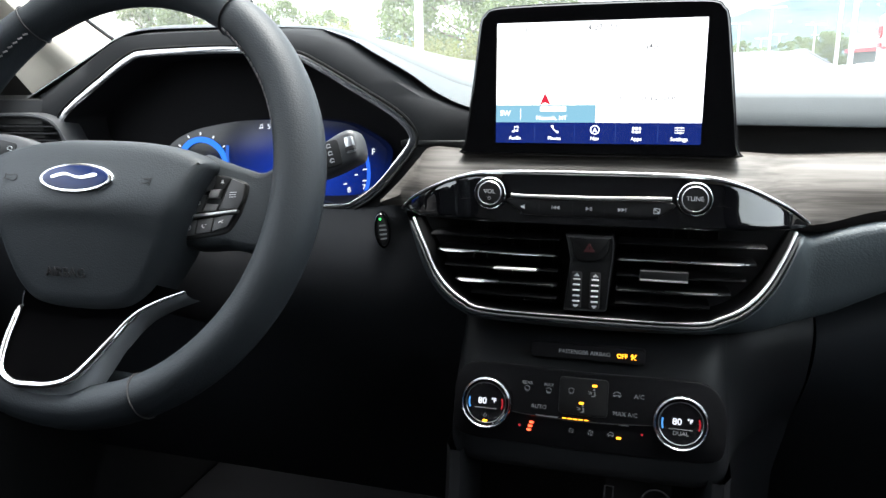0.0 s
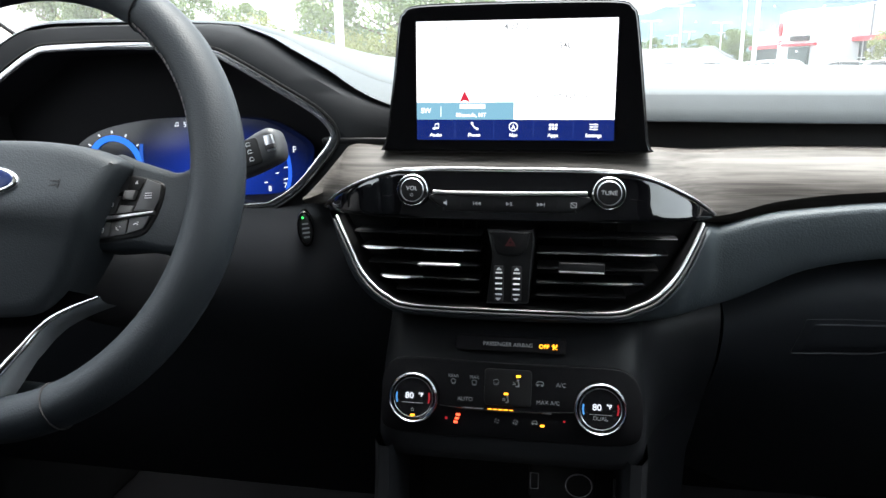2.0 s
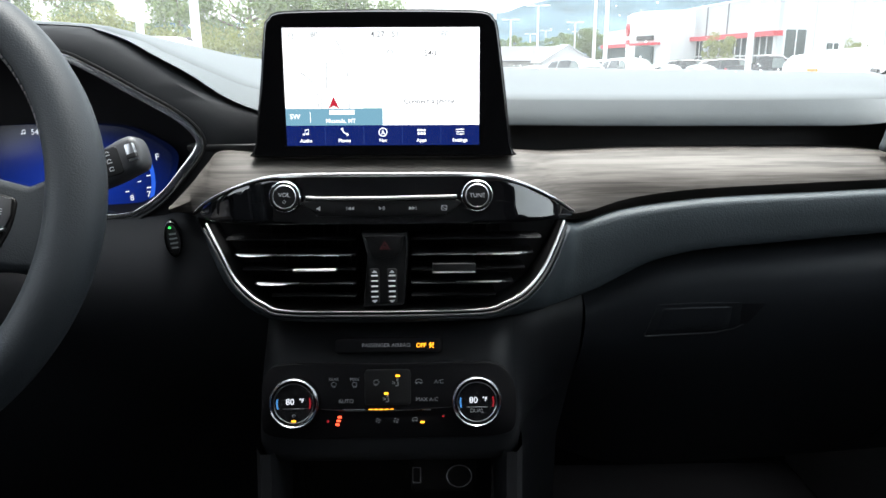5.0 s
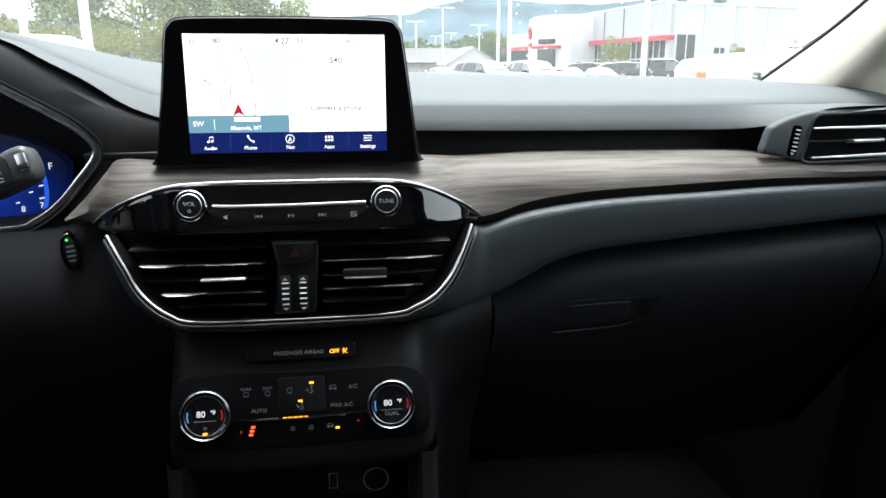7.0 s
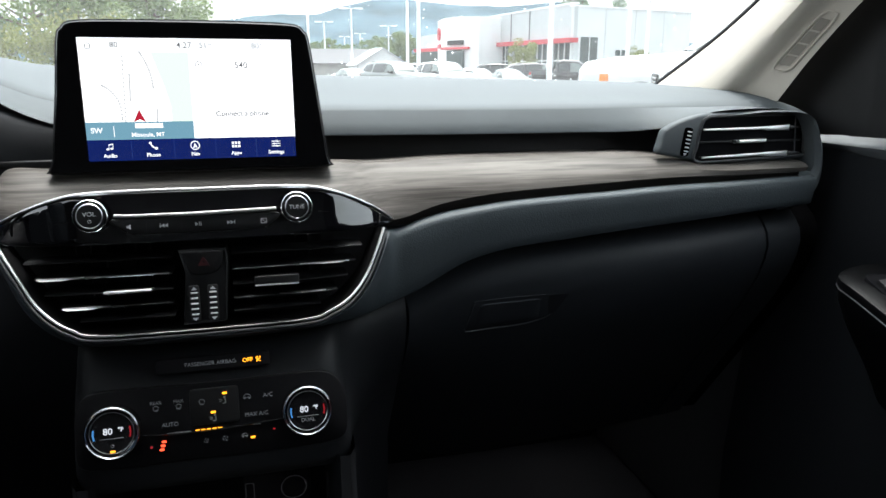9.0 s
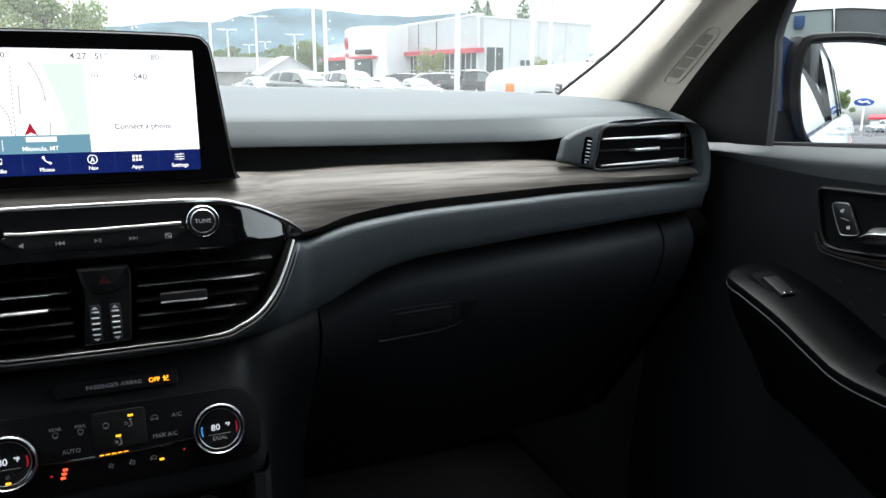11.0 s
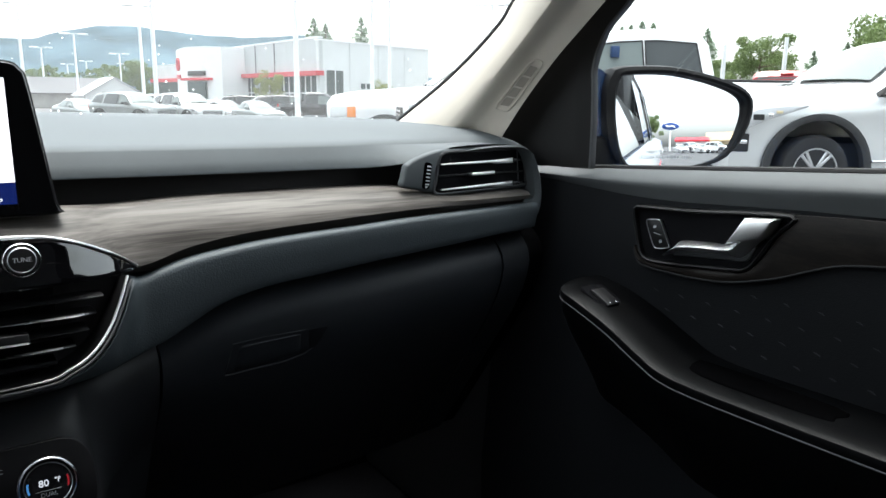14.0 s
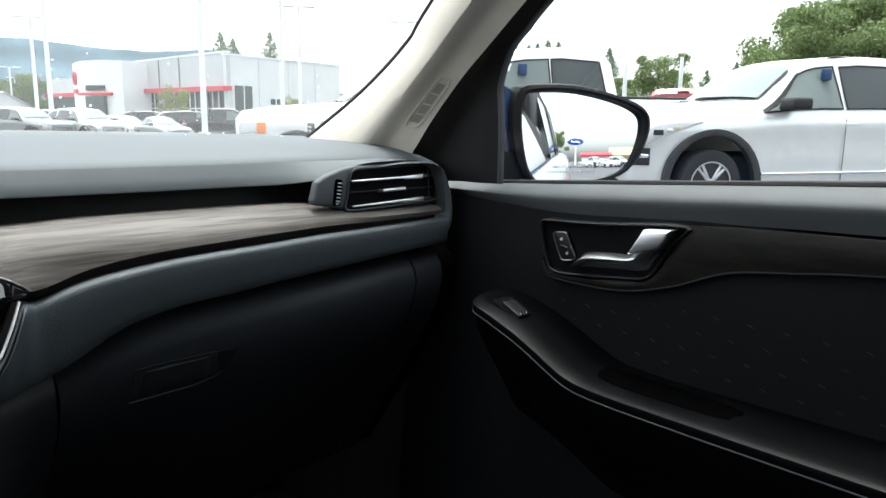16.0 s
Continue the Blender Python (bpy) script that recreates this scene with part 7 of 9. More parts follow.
def ground_z(x, y):
    return -0.020 * max(0.0, min(y - 12, 28)) - 0.0035 * max(0.0, min(y - 40, 82))


ASPHALT = mat("worn_asphalt", (0.085, 0.085, 0.088), 0.85, grain=0.5, grain_size=60, vary=0.25, vary_size=0.4)
CONCRETE = mat("pale_concrete", (0.42, 0.41, 0.39), 0.85, grain=0.3, grain_size=40, vary=0.12, vary_size=1.2)
STEELWHITE = mat("white_painted_steel", (0.78, 0.79, 0.8), 0.45, vary=0.06, vary_size=3)
CLADPALE = mat("pale_metal_cladding", (0.62, 0.64, 0.64), 0.55, vary=0.06, vary_size=0.7)
CLADDING = mat("grey_metal_cladding", (0.48, 0.50, 0.505), 0.5, 0.2, vary=0.08, vary_size=0.7)
WALLWHITE = mat("white_render", (0.74, 0.75, 0.75), 0.7, vary=0.06, vary_size=0.6)
REDTRIM = mat("red_fascia", (0.5, 0.02, 0.035), 0.45, vary=0.06)
SHOPGLASS = mat("dark_shop_glass", (0.05, 0.07, 0.068), 0.4, spec=0.12, vary=0.2, vary_size=0.6)
GREYROOF = mat("grey_shingle", (0.13, 0.13, 0.138), 0.9, grain=0.4, grain_size=12)
BARK = mat("bark", (0.11, 0.085, 0.06), 0.9, grain=0.8, grain_size=30)
LEAF = leaf_mat("green_leaves", (0.145, 0.195, 0.078))
LEAFPALE = leaf_mat("yellow_green_leaves", (0.19, 0.21, 0.07))
NEEDLE = leaf_mat("dark_needles", (0.17, 0.235, 0.15))
TYRE = mat("tyre_rubber", (0.018, 0.018, 0.019), 0.8, grain=0.3, grain_size=200)
ALLOY = mat("alloy_rim", (0.6, 0.61, 0.63), 0.3, 0.9, vary=0.05)
CARGLASS = mat("car_glass", (0.15, 0.175, 0.172), 0.05, vary=0.0, spec=0.3)
PRIVACY = mat("dark_privacy_glass", (0.05, 0.056, 0.058), 0.06, vary=0.0, spec=0.35)
PAINTS = {"white": mat("white_car_paint", (0.76, 0.77, 0.78), 0.3, vary=0.03, coat=1.0), "silver": mat("silver_car_paint", (0.68, 0.695, 0.70), 0.32, 0.5, vary=0.04, coat=1.0),
          "maroon": mat("maroon_car_paint", (0.16, 0.02, 0.03), 0.3, 0.2, vary=0.04, coat=1.0), "black": mat("black_car_paint", (0.012, 0.012, 0.014), 0.25, vary=0.04, coat=1.0),
          "pewter": mat("pewter_car_paint", (0.25, 0.27, 0.268), 0.34, 0.5, vary=0.05, coat=1.0),
          "grey": mat("grey_car_paint", (0.16, 0.17, 0.18), 0.3, 0.4, vary=0.04, coat=1.0), "red": mat("red_car_paint", (0.32, 0.015, 0.02), 0.3, vary=0.04, coat=1.0)}
PALEAMBER = mat("pale_amber_lens", (0.55, 0.45, 0.28), 0.2, vary=0)
LAMPGLASS = mat("headlight_glass", (0.5, 0.51, 0.52), 0.1, 0.3, vary=0.1, vary_size=6)
AMBERLENS = mat("amber_lens", (0.75, 0.22, 0.03), 0.2, vary=0)
REDLENS = mat("red_lens", (0.4, 0.012, 0.015), 0.2, vary=0)

# ground: one sheet out to the horizon
bm = bmesh.new()
gx = [-2500, -600, -200, -80, -40, -20, -8, 0, 8, 20, 40, 80, 200, 600, 2500]
gy = [-2500, -600, -200, -80, -40, -20, -8, 0, 6, 12, 20, 40, 60, 80, 100, 122, 200, 600, 2800]
sheet(bm, [[(x, y, ground_z(x, y)) for x in gx] for y in gy])
structure("ground", bm, ASPHALT, "grey asphalt of a dealership lot", "ground")

# far mountain ridge; the blue of the haze is put into its colour
HAZE = mat("haze_tinted_forest_slope", (0.070, 0.103, 0.124), 1.0, vary=0.35, vary_size=0.006, spec=0.0)
ridge = [(-70, 2.2), (-40, 2.6), (-20, 2.8), (-8, 2.9), (-2, 3.05), (0.5, 3.35), (2.4, 3.6), (5.3, 3.54), (7.2, 4.15), (9.7, 4.7), (12.4, 4.75), (13.9, 4.55), (17.5, 4.3), (20.3, 4.27), (22.6, 4.5), (23.6, 4.6), (26, 4.2), (29, 3.0), (33, 1.6), (45, 1.0), (60, 0.8), (80, 0.8)]
bm = bmesh.new()
azs = [-70 + 0.75 * i for i in range(201)]
rows = []
for t in (0, 0.25, 0.5, 0.75, 0.9, 1.0, 0.9):
    row = []
    for a in azs:
        el = float(np.interp(a, [r[0] for r in ridge], [r[1] for r in ridge]))
        el += 0.08 * noise.noise(Vector((a * 0.8, 0, 0))) + 0.05 * noise.noise(Vector((a * 2.5, 3, 0)))
        d = 1900 + 700 * t + (250 if (t == 0.9 and rows and len(rows) == 6) else 0) + 60 * t * noise.noise(Vector((a * 0.5, t * 4, 2)))
        row.append(spot(a, d, -2 + (d * math.tan(radians(el)) + 3) * t))
    rows.append(row)
sheet(bm, rows)
structure("backdrop", bm, HAZE, "far forested mountain ridge with blue haze painted into its colour", "mountain")


# ---- vehicles ----
def wheel_parts(parent, x, y, r, side, spokes=5, width=0.23):
    m = Matrix.Translation((x, y, r)) @ Matrix.Rotation(radians(-90 * side), 4, "X")
    bm = bmesh.new()
    lathe(bm, [(r * 0.62, -width), (r * 0.93, -width), (r, -width * 0.8), (r, -0.03), (r * 0.955, 0.0), (r * 0.72, 0.008), (r * 0.66, 0.0), (r * 0.655, -0.02)], m, 32)
    w = part("tyre", bm, TYRE, parent, "black tyre")
    bm = bmesh.new()
    lathe(bm, [(r * 0.665, -0.008), (r * 0.66, 0.006), (r * 0.62, 0.004), (r * 0.60, -0.07), (r * 0.2, -0.075)], m, 32)
    part("rim_barrel", bm, mat_dark_rim, w)
    bm = bmesh.new()
    for k in range(spokes):
        a = 2 * math.pi * k / spokes + 0.3
        for da in (-0.13, 0.13):
            mm = m @ Matrix.Rotation(a + da, 4, "Z")
            box(bm, (r * 0.36, 0, -0.012), (r * 0.56, 0.034, 0.03), 0.008, mm, 1)
    lathe(bm, [(r * 0.14, -0.04), (r * 0.14, 0.0), (r * 0.10, 0.008), (r * 0.03, 0.009)], m, 16)
    lathe(bm, [(r * 0.655, -0.004), (r * 0.65, 0.008), (r * 0.61, 0.006), (r * 0.60, -0.02)], m, 32, cap=False)
    part("rim", bm, ALLOY, w, "silver spoked rim")
    return w


ARCHGREY = mat("grey_black_cladding", (0.024, 0.025, 0.027), 0.6, grain=0.2, grain_size=60)
mat_dark_rim = mat("dark_wheel_well", (0.012, 0.012, 0.013), 0.7, vary=0)


def vehicle(name, style, paint, label, category, group=""):
    """A parked vehicle: x forwards, y to its left, z up, standing at the origin."""
    v = thing(name, (0, 0, 0), label, category, group)
    if style == "suv":
        #       x      low   belt  top   w_low w_belt w_top
        st = [(2.52, 0.42, 0.88, 1.02, 0.62, 0.70, 0.60), (2.44, 0.30, 0.93, 1.12, 0.82, 0.86, 0.72), (2.2, 0.26, 1.03, 1.19, 0.93, 0.94, 0.80), (1.6, 0.26, 1.10, 1.26, 0.97, 0.97, 0.84), (1.15, 0.26, 1.14, 1.30, 0.98, 0.97, 0.83),
              (0.95, 0.26, 1.16, 1.33, 0.98, 0.97, 0.80), (0.45, 0.26, 1.18, 1.73, 0.98, 0.97, 0.70), (0.25, 0.26, 1.19, 1.80, 0.98, 0.97, 0.68), (-0.4, 0.26, 1.20, 1.86, 0.98, 0.97, 0.68), (-1.4, 0.26, 1.21, 1.84, 0.98, 0.97, 0.67),
              (-2.05, 0.28, 1.21, 1.76, 0.96, 0.95, 0.65), (-2.4, 0.34, 1.18, 1.48, 0.90, 0.90, 0.66), (-2.5, 0.45, 1.06, 1.18, 0.78, 0.80, 0.66)]
        axles, r = (1.55, -1.47), 0.385
        sides = [[(0.93, 0.08), (0.47, 0.93), (-0.02, 0.94), (-0.05, 0.05)], [(-0.11, 0.05), (-0.10, 0.92), (-1.10, 0.90), (-1.16, 0.07)], [(-1.28, 0.07), (-1.30, 0.88), (-1.92, 0.86), (-2.16, 0.22)]]
        screen = ((0.95, 0.45), 0.30)
        cuts = (-0.08, -1.2, 0.95)
    elif style == "sedan":
        st = [(2.35, 0.36, 0.62, 0.72, 0.55, 0.62, 0.52), (2.25, 0.24, 0.66, 0.80, 0.76, 0.80, 0.66), (1.8, 0.2, 0.76, 0.90, 0.86, 0.87, 0.74), (1.0, 0.2, 0.88, 0.98, 0.89, 0.88, 0.75), (0.8, 0.2, 0.90, 1.02, 0.89, 0.88, 0.72),
              (0.1, 0.2, 0.92, 1.36, 0.89, 0.88, 0.58), (-0.4, 0.2, 0.94, 1.45, 0.89, 0.88, 0.56), (-1.0, 0.2, 0.95, 1.40, 0.89, 0.87, 0.56), (-1.6, 0.22, 0.96, 1.12, 0.88, 0.86, 0.62), (-2.1, 0.26, 0.94, 1.06, 0.84, 0.83, 0.62), (-2.3, 0.4, 0.8, 0.9, 0.7, 0.72, 0.58)]
        axles, r = (1.42, -1.38), 0.33
        sides = [[(0.70, 0.1), (0.05, 0.88), (-0.35, 0.9), (-0.37, 0.08)], [(-0.43, 0.08), (-0.41, 0.9), (-0.98, 0.86), (-1.35, 0.3), (-1.2, 0.1)]]
        screen = ((0.8, 0.1), 0.2)
        cuts = (-0.40, -1.2, 0.8)
    else:  # pickup
        st = [(2.95, 0.5, 0.95, 1.08, 0.80, 0.84, 0.74), (2.86, 0.38, 1.0, 1.18, 0.94, 0.95, 0.82), (2.4, 0.36, 1.08, 1.26, 0.99, 0.99, 0.86), (1.6, 0.36, 1.12, 1.32, 1.0, 0.99, 0.88), (1.2, 0.36, 1.15, 1.35, 1.0, 0.99, 0.86),
              (0.55, 0.36, 1.18, 1.82, 1.0, 0.99, 0.74), (0.3, 0.36, 1.19, 2.0, 1.0, 0.99, 0.72), (-0.4, 0.36, 1.20, 2.05, 1.0, 0.99, 0.72), (-1.0, 0.36, 1.20, 2.03, 1.0, 0.99, 0.72), (-1.12, 0.36, 1.20, 1.90, 1.0, 0.99, 0.74),
              (-1.16, 0.36, 1.20, 1.38, 1.0, 0.99, 0.96), (-1.22, 0.36, 1.20, 1.37, 1.0, 1.0, 0.97), (-2.7, 0.38, 1.20, 1.38, 1.0, 1.0, 0.97), (-2.86, 0.42, 1.18, 1.37, 0.98, 0.98, 0.95)]
        axles, r = (2.0, -1.70), 0.41
        sides = [[(1.05, 0.08), (0.50, 0.88), (-0.19, 0.88), (-0.20, 0.06)], [(-0.235, 0.06), (-0.225, 0.88), (-0.94, 0.86), (-1.02, 0.10)]]
        screen = ((1.2, 0.55), 0.3)
        cuts = (-0.21, -1.08, 1.1)
    X = [s[0] for s in st][::-1]

    def at(x, k):
        return float(np.interp(x, X, [s[k] for s in st][::-1]))

    cut_r = 1.42 if style == "suv" else 1.22
    xs = sorted({round(s[0], 3) for s in st} | {round(a + r * cut_r * c, 3) for a in axles for c in (-1, -0.97, -0.9, -0.8, -0.65, -0.45, -0.22, 0, 0.22, 0.45, 0.65, 0.8, 0.9, 0.97, 1)} | {round(screen[0][0] + (screen[0][1] - screen[0][0]) * f, 3) for f in (0.2, 0.4, 0.6, 0.8)}, reverse=True)
    rows = []
    for x in xs:
        low, belt, top, wl, wb, wt = (at(x, k) for k in range(1, 7))
        for a in axles:
            d = abs(x - a) / (r * cut_r)
            if d < 1.0:
                low = max(low, r + r * (1.46 if style == "suv" else 1.18) * math.sqrt(1 - d * d))
        low0 = at(x, 1)
        z1, z2, z3, z4 = low0 + 0.07, low0 + (belt - low0) * 0.5, belt - 0.20, belt - 0.13
        zs = [z1, z2, z3, z4, belt - 0.06, belt]
        ws = [wl + 0.004, wl - 0.012, wl + 0.002, wl + 0.016, wb + 0.010, wb - 0.015]
        half = [(float(np.interp(low, zs, ws)) - (0.03 if low < 0.6 else 0.0), low)]
        for k, z in enumerate(zs):
            z = min(belt, max(z, low + 0.012 * (k + 1) * (belt - low > 0.09)))
            half.append((float(np.interp(z, zs, ws)), z))
        half += [
                (wt + (wb - wt) * 0.12, top - 0.07 if top - belt > 0.2 else top - 0.03), (wt * 0.93, top - 0.015), (wt * 0.6, top + 0.01), (0, top + 0.018)]
        rows.append([(x, y, z) for y, z in half] + [(x, -y, z) for y, z in reversed(half[:-1])])
    bm = bmesh.new()
    vs = sheet(bm, rows)
    bm.faces.new(vs[0])
    bm.faces.new(list(reversed(vs[-1])))
    part("body", bm, PAINTS[paint], v, f"{paint} painted body", angle=28)
    bm = bmesh.new()
    box(bm, (0, 0, 0.5), (st[0][0] * 1.75, 1.3, 0.36), 0.05)
    part("underside", bm, mat_dark_rim, v)

    def side_pt(x, t, sgn, off=0.006):
        belt, top, wb, wt = at(x, 2) + 0.015, at(x, 3) - 0.075, at(x, 5) - 0.012, at(x, 6)
        wt2 = wt + (wb - wt) * 0.12
        return Vector((x, sgn * (wb + (wt2 - wb) * t + off), belt + (top - belt) * t))

    for sgn in (1, -1):
        for nth, q in enumerate(sides):
            bm = bmesh.new()
            c = sum((Vector((a, b)) for a, b in q), Vector((0, 0))) / len(q)
            loop = []
            for i in range(len(q)):
                a, b = Vector(q[i]), Vector(q[(i + 1) % len(q)])
                loop += [a.lerp(b, k / 4) for k in range(4)]
            outer = [bm.verts.new(side_pt(p.x, p.y, sgn, 0.004)) for p in loop]
            inn = [bm.verts.new(side_pt(c.x + (p.x - c.x) * 0.5, c.y + (p.y - c.y) * 0.5, sgn, 0.012)) for p in loop]
            for i in range(len(loop)):
                j = (i + 1) % len(loop)
                bm.faces.new((outer[i], outer[j], inn[j], inn[i]))
            bm.faces.new(inn)
            w = part("window", bm, CARGLASS if nth == 0 or style == "sedan" else PRIVACY, v, "clear front side window" if nth == 0 else "dark tinted side window")
            bm = bmesh.new()
            tube(bm, [side_pt(p.x, p.y, sgn, 0.006) for p in loop], 0.011, 5, True)
            part("window_trim", bm, mat_dark_rim, w)
        for x in cuts[:2]:
            bm = bmesh.new()
            tube(bm, [(x, sgn * (at(x, 4) + 0.006 + d), z) for z, d in ((0.42, 0.0), (0.65, 0.007), (at(x, 2) - 0.08, 0.002))], 0.005, 4)
            part("door_gap", bm, mat_dark_rim, v)
        bm = bmesh.new()
        hx = -0.05 if style != "sedan" else -0.12
        box(bm, (hx - 0.1, sgn * (at(hx, 5) + 0.012), at(hx, 2) - 0.13), (0.2, 0.03, 0.035), 0.012)
        part("door_handle", bm, PAINTS[paint], v)
        bm = bmesh.new()
        mx = screen[0][0] - 0.12
        if style == "suv":
            mx -= 0.06
            box(bm, (mx - 0.08, sgn * (at(mx, 5) + 0.15), at(mx, 2) + 0.115), (0.24, 0.27, 0.13), 0.05, None, 4)
        else:
            box(bm, (mx - 0.08, sgn * (at(mx, 5) + 0.15), at(mx, 2) + 0.13), (0.17, 0.26, 0.16), 0.05)
        box(bm, (mx - 0.05, sgn * (at(mx, 5) + 0.02), at(mx, 2) + 0.07), (0.09, 0.12, 0.05), 0.015)
        part("mirror", bm, mat_dark_rim if style != "sedan" else PAINTS[paint], v, "black door mirror")
        bm = bmesh.new()
        n0 = st[0][0]
        hz0 = at(n0 - 0.1, 2)
        rows2 = []
        lamp = 0.74 if style == "suv" else 0.40
        for t in [0.1 * k for k in range(11)]:
            x = n0 - 0.07 - lamp * t
            yy = at(x, 5)
            hz1 = at(x, 2) if style == "suv" else hz0 + 0.03 * t
            if style == "suv":
                rows2.append([(x + 0.012, sgn * (yy + 0.032), hz1 - 0.19 + 0.16 * t), (x + 0.016, sgn * (yy + 0.036), hz1 - 0.09 + 0.075 * t), (x + 0.012, sgn * (yy + 0.022), hz1 + 0.005 - 0.01 * t)])
            else:
                rows2.append([(x + 0.012, sgn * (yy + 0.022), hz1 - (0.19 if style == "pickup" else 0.11) + 0.03 * t), (x + 0.018, sgn * (yy + 0.024), hz1 - 0.05 + 0.01 * t), (x + 0.012, sgn * (yy + 0.006), hz1 + 0.01 - 0.02 * t)])
        solid_sheet(bm, rows2, (-0.01, -sgn * 0.02, 0))
        hl = part("headlight", bm, LAMPGLASS, v, "clear headlight")
        bm = bmesh.new()
        x = n0 - (0.40 if style == "pickup" else 0.40)
        x = n0 - 0.50 if style == "suv" else x
        box(bm, (x, sgn * (at(x, 5) + 0.018), (at(x, 2) - 0.05) if style == "suv" else hz0 - 0.08), (0.14 if style == "pickup" else 0.07, 0.03 if style == "pickup" else 0.045, 0.17 if style == "pickup" else 0.03), 0.006)
        part("side_marker", bm, AMBERLENS if style != "suv" else PALEAMBER, hl, "amber side marker")
        if style == "suv":
            for k, (wide, tall) in enumerate(((0.11, 0.06), (0.06, 0.045))):
                bm = bmesh.new()
                x = n0 - 0.29 - 0.12 * k
                slope = Vector((1, sgn * (at(x + 0.1, 5) - at(x - 0.1, 5)) / 0.2, 0)).normalized()
                m = Matrix.Translation((x, sgn * (at(x, 5) + 0.034), at(x, 2) - 0.07)) @ slope.to_track_quat("X", "Z").to_matrix().to_4x4()
                box(bm, (0, 0, 0), (wide, 0.02, tall), 0.009, m, 2)
                part("lamp_lens", bm, mat_dark_rim if k == 0 else CHROME, hl, "dark lamp lens" if k == 0 else "bright lamp reflector")
            bm = bmesh.new()
            x = n0 - 0.10
            x = n0 - 0.15
            slope = Vector((1, sgn * (at(x + 0.06, 4) - at(x - 0.06, 4)) / 0.12, 0)).normalized()
            fm = Matrix.Translation((x, sgn * (at(x, 4) + 0.004), 0.68)) @ slope.to_track_quat("X", "Z").to_matrix().to_4x4()
            box(bm, (0, 0, 0), (0.20, 0.03, 0.19), 0.012, fm, 2)
            fi = part("fog_intake", bm, mat_dark_rim, v, "dark fog light intake")
            bm = bmesh.new()
            box(bm, (0, 0, 0.01), (0.17, 0.040, 0.045), 0.010, fm, 2)
            part("intake_bar", bm, CHROME, fi, "chrome bar in the intake")
        bm = bmesh.new()
        xr = st[-1][0] + 0.05
        box(bm, (xr, sgn * (at(xr, 5) - 0.06), at(xr, 2) - 0.08), (0.12, 0.16, 0.28), 0.03)
        part("tail_light", bm, REDLENS, v, "red tail light")
        for a in axles:
            bm = bmesh.new()
            ar = [Vector((a + r * (cut_r + 0.13 * (style == "suv") + 0.02) * math.cos(t), sgn * (at(a, 4) + 0.020), r + r * (1.58 if style == "suv" else 1.16) * math.sin(t))) for t in [math.pi * (-0.04 + 1.08 * k / 18) for k in range(19)]]
            ai = [Vector((a + r * (cut_r - (0.06 if style == "suv" else 0.15)) * math.cos(t), sgn * (at(a, 4) + 0.012), r + r * (1.39 if style == "suv" else 1.03) * math.sin(t))) for t in [math.pi * (-0.04 + 1.08 * k / 18) for k in range(19)]]
            solid_sheet(bm, [ar, [p.lerp(q2, 0.5) + Vector((0, sgn * 0.012, 0)) for p, q2 in zip(ar, ai)], ai], (0, -sgn * 0.08, 0))
            part("arch_trim", bm, ARCHGREY if style != "sedan" else PAINTS[paint], v, "black wheel arch trim")
            wheel_parts(v, a, sgn * (at(a, 4) - 0.02), r, sgn)
        if style != "sedan":
            bm = bmesh.new()
            tube(bm, [(axles[0] - r * 1.35, sgn * (at(0, 4) + 0.01), 0.34), (axles[1] + r * 1.35, sgn * (at(0, 4) + 0.01), 0.34)], 0.045, 6)
            part("sill_trim", bm, mat_dark_rim, v)
            bm = bmesh.new()
            tube(bm, [(axles[0] - r * 1.5, sgn * (at(0, 4) + 0.03), 0.50), (axles[1] + r * 1.4, sgn * (at(0, 4) + 0.03), 0.53)], 0.016, 6)
            part("sill_chrome", bm, CHROME, v)
        if style == "suv":
            bm = bmesh.new()
            tube(bm, [(0.05, sgn * 0.60, 1.775), (-0.1, sgn * 0.61, 1.83), (-1.5, sgn * 0.61, 1.83), (-1.75, sgn * 0.60, 1.78)], 0.018, 8)
            part("roof_rail", bm, mat_dark_rim, v, "dark roof rail")
            bm = bmesh.new()
            px = (0.95, 0.86, 0.78, 0.7, 0.62, 0.55, 0.5, 0.44)
            solid_sheet(bm, [[side_pt(x, max(0.05, min(0.93, 0.08 + (0.93 - x) * 1.85) - 0.04) + f * (1.06 - max(0.05, min(0.93, 0.08 + (0.93 - x) * 1.85) - 0.04)), sgn, 0.020 - 0.01 * abs(2 * f - 1)) for x in px] for f in (0.0, 0.2, 0.4)], (0, -sgn * 0.03, 0))
            part("pillar_cover", bm, mat_dark_rim, v, "dark windscreen pillar")
    # windscreen
    (x0, x1), _ = screen
    bm = bmesh.new()
    rows = []
    for t in (0.03, 0.25, 0.5, 0.75, 0.94):
        x = x0 + (x1 - x0) * t
        top, wt = at(x, 3) + 0.016, at(x, 6)
        rows.append([(x + 0.01 + 0.10 * (1 - u * u) * (1 - t), wt * (0.98 if style == "suv" else 0.9) * u, top + 0.012 - 0.022 * abs(u) ** 3) for u in (-1, -0.7, -0.35, 0, 0.35, 0.7, 1)])
    sheet(bm, rows)
    part("windscreen", bm, CARGLASS, v, "dark windscreen")
    bm = bmesh.new()
    n0 = st[0][0]
    wv = 0.55 if style == "sedan" else 0.68
    zz = at(n0, 2)
    box(bm, (n0 + 0.005, 0, zz - 0.10), (0.05, wv * 1.7, 0.24), 0.02)
    g2 = part("grille", bm, mat_dark_rim, v, "dark grille")
    for k in range(4):
        bm = bmesh.new()
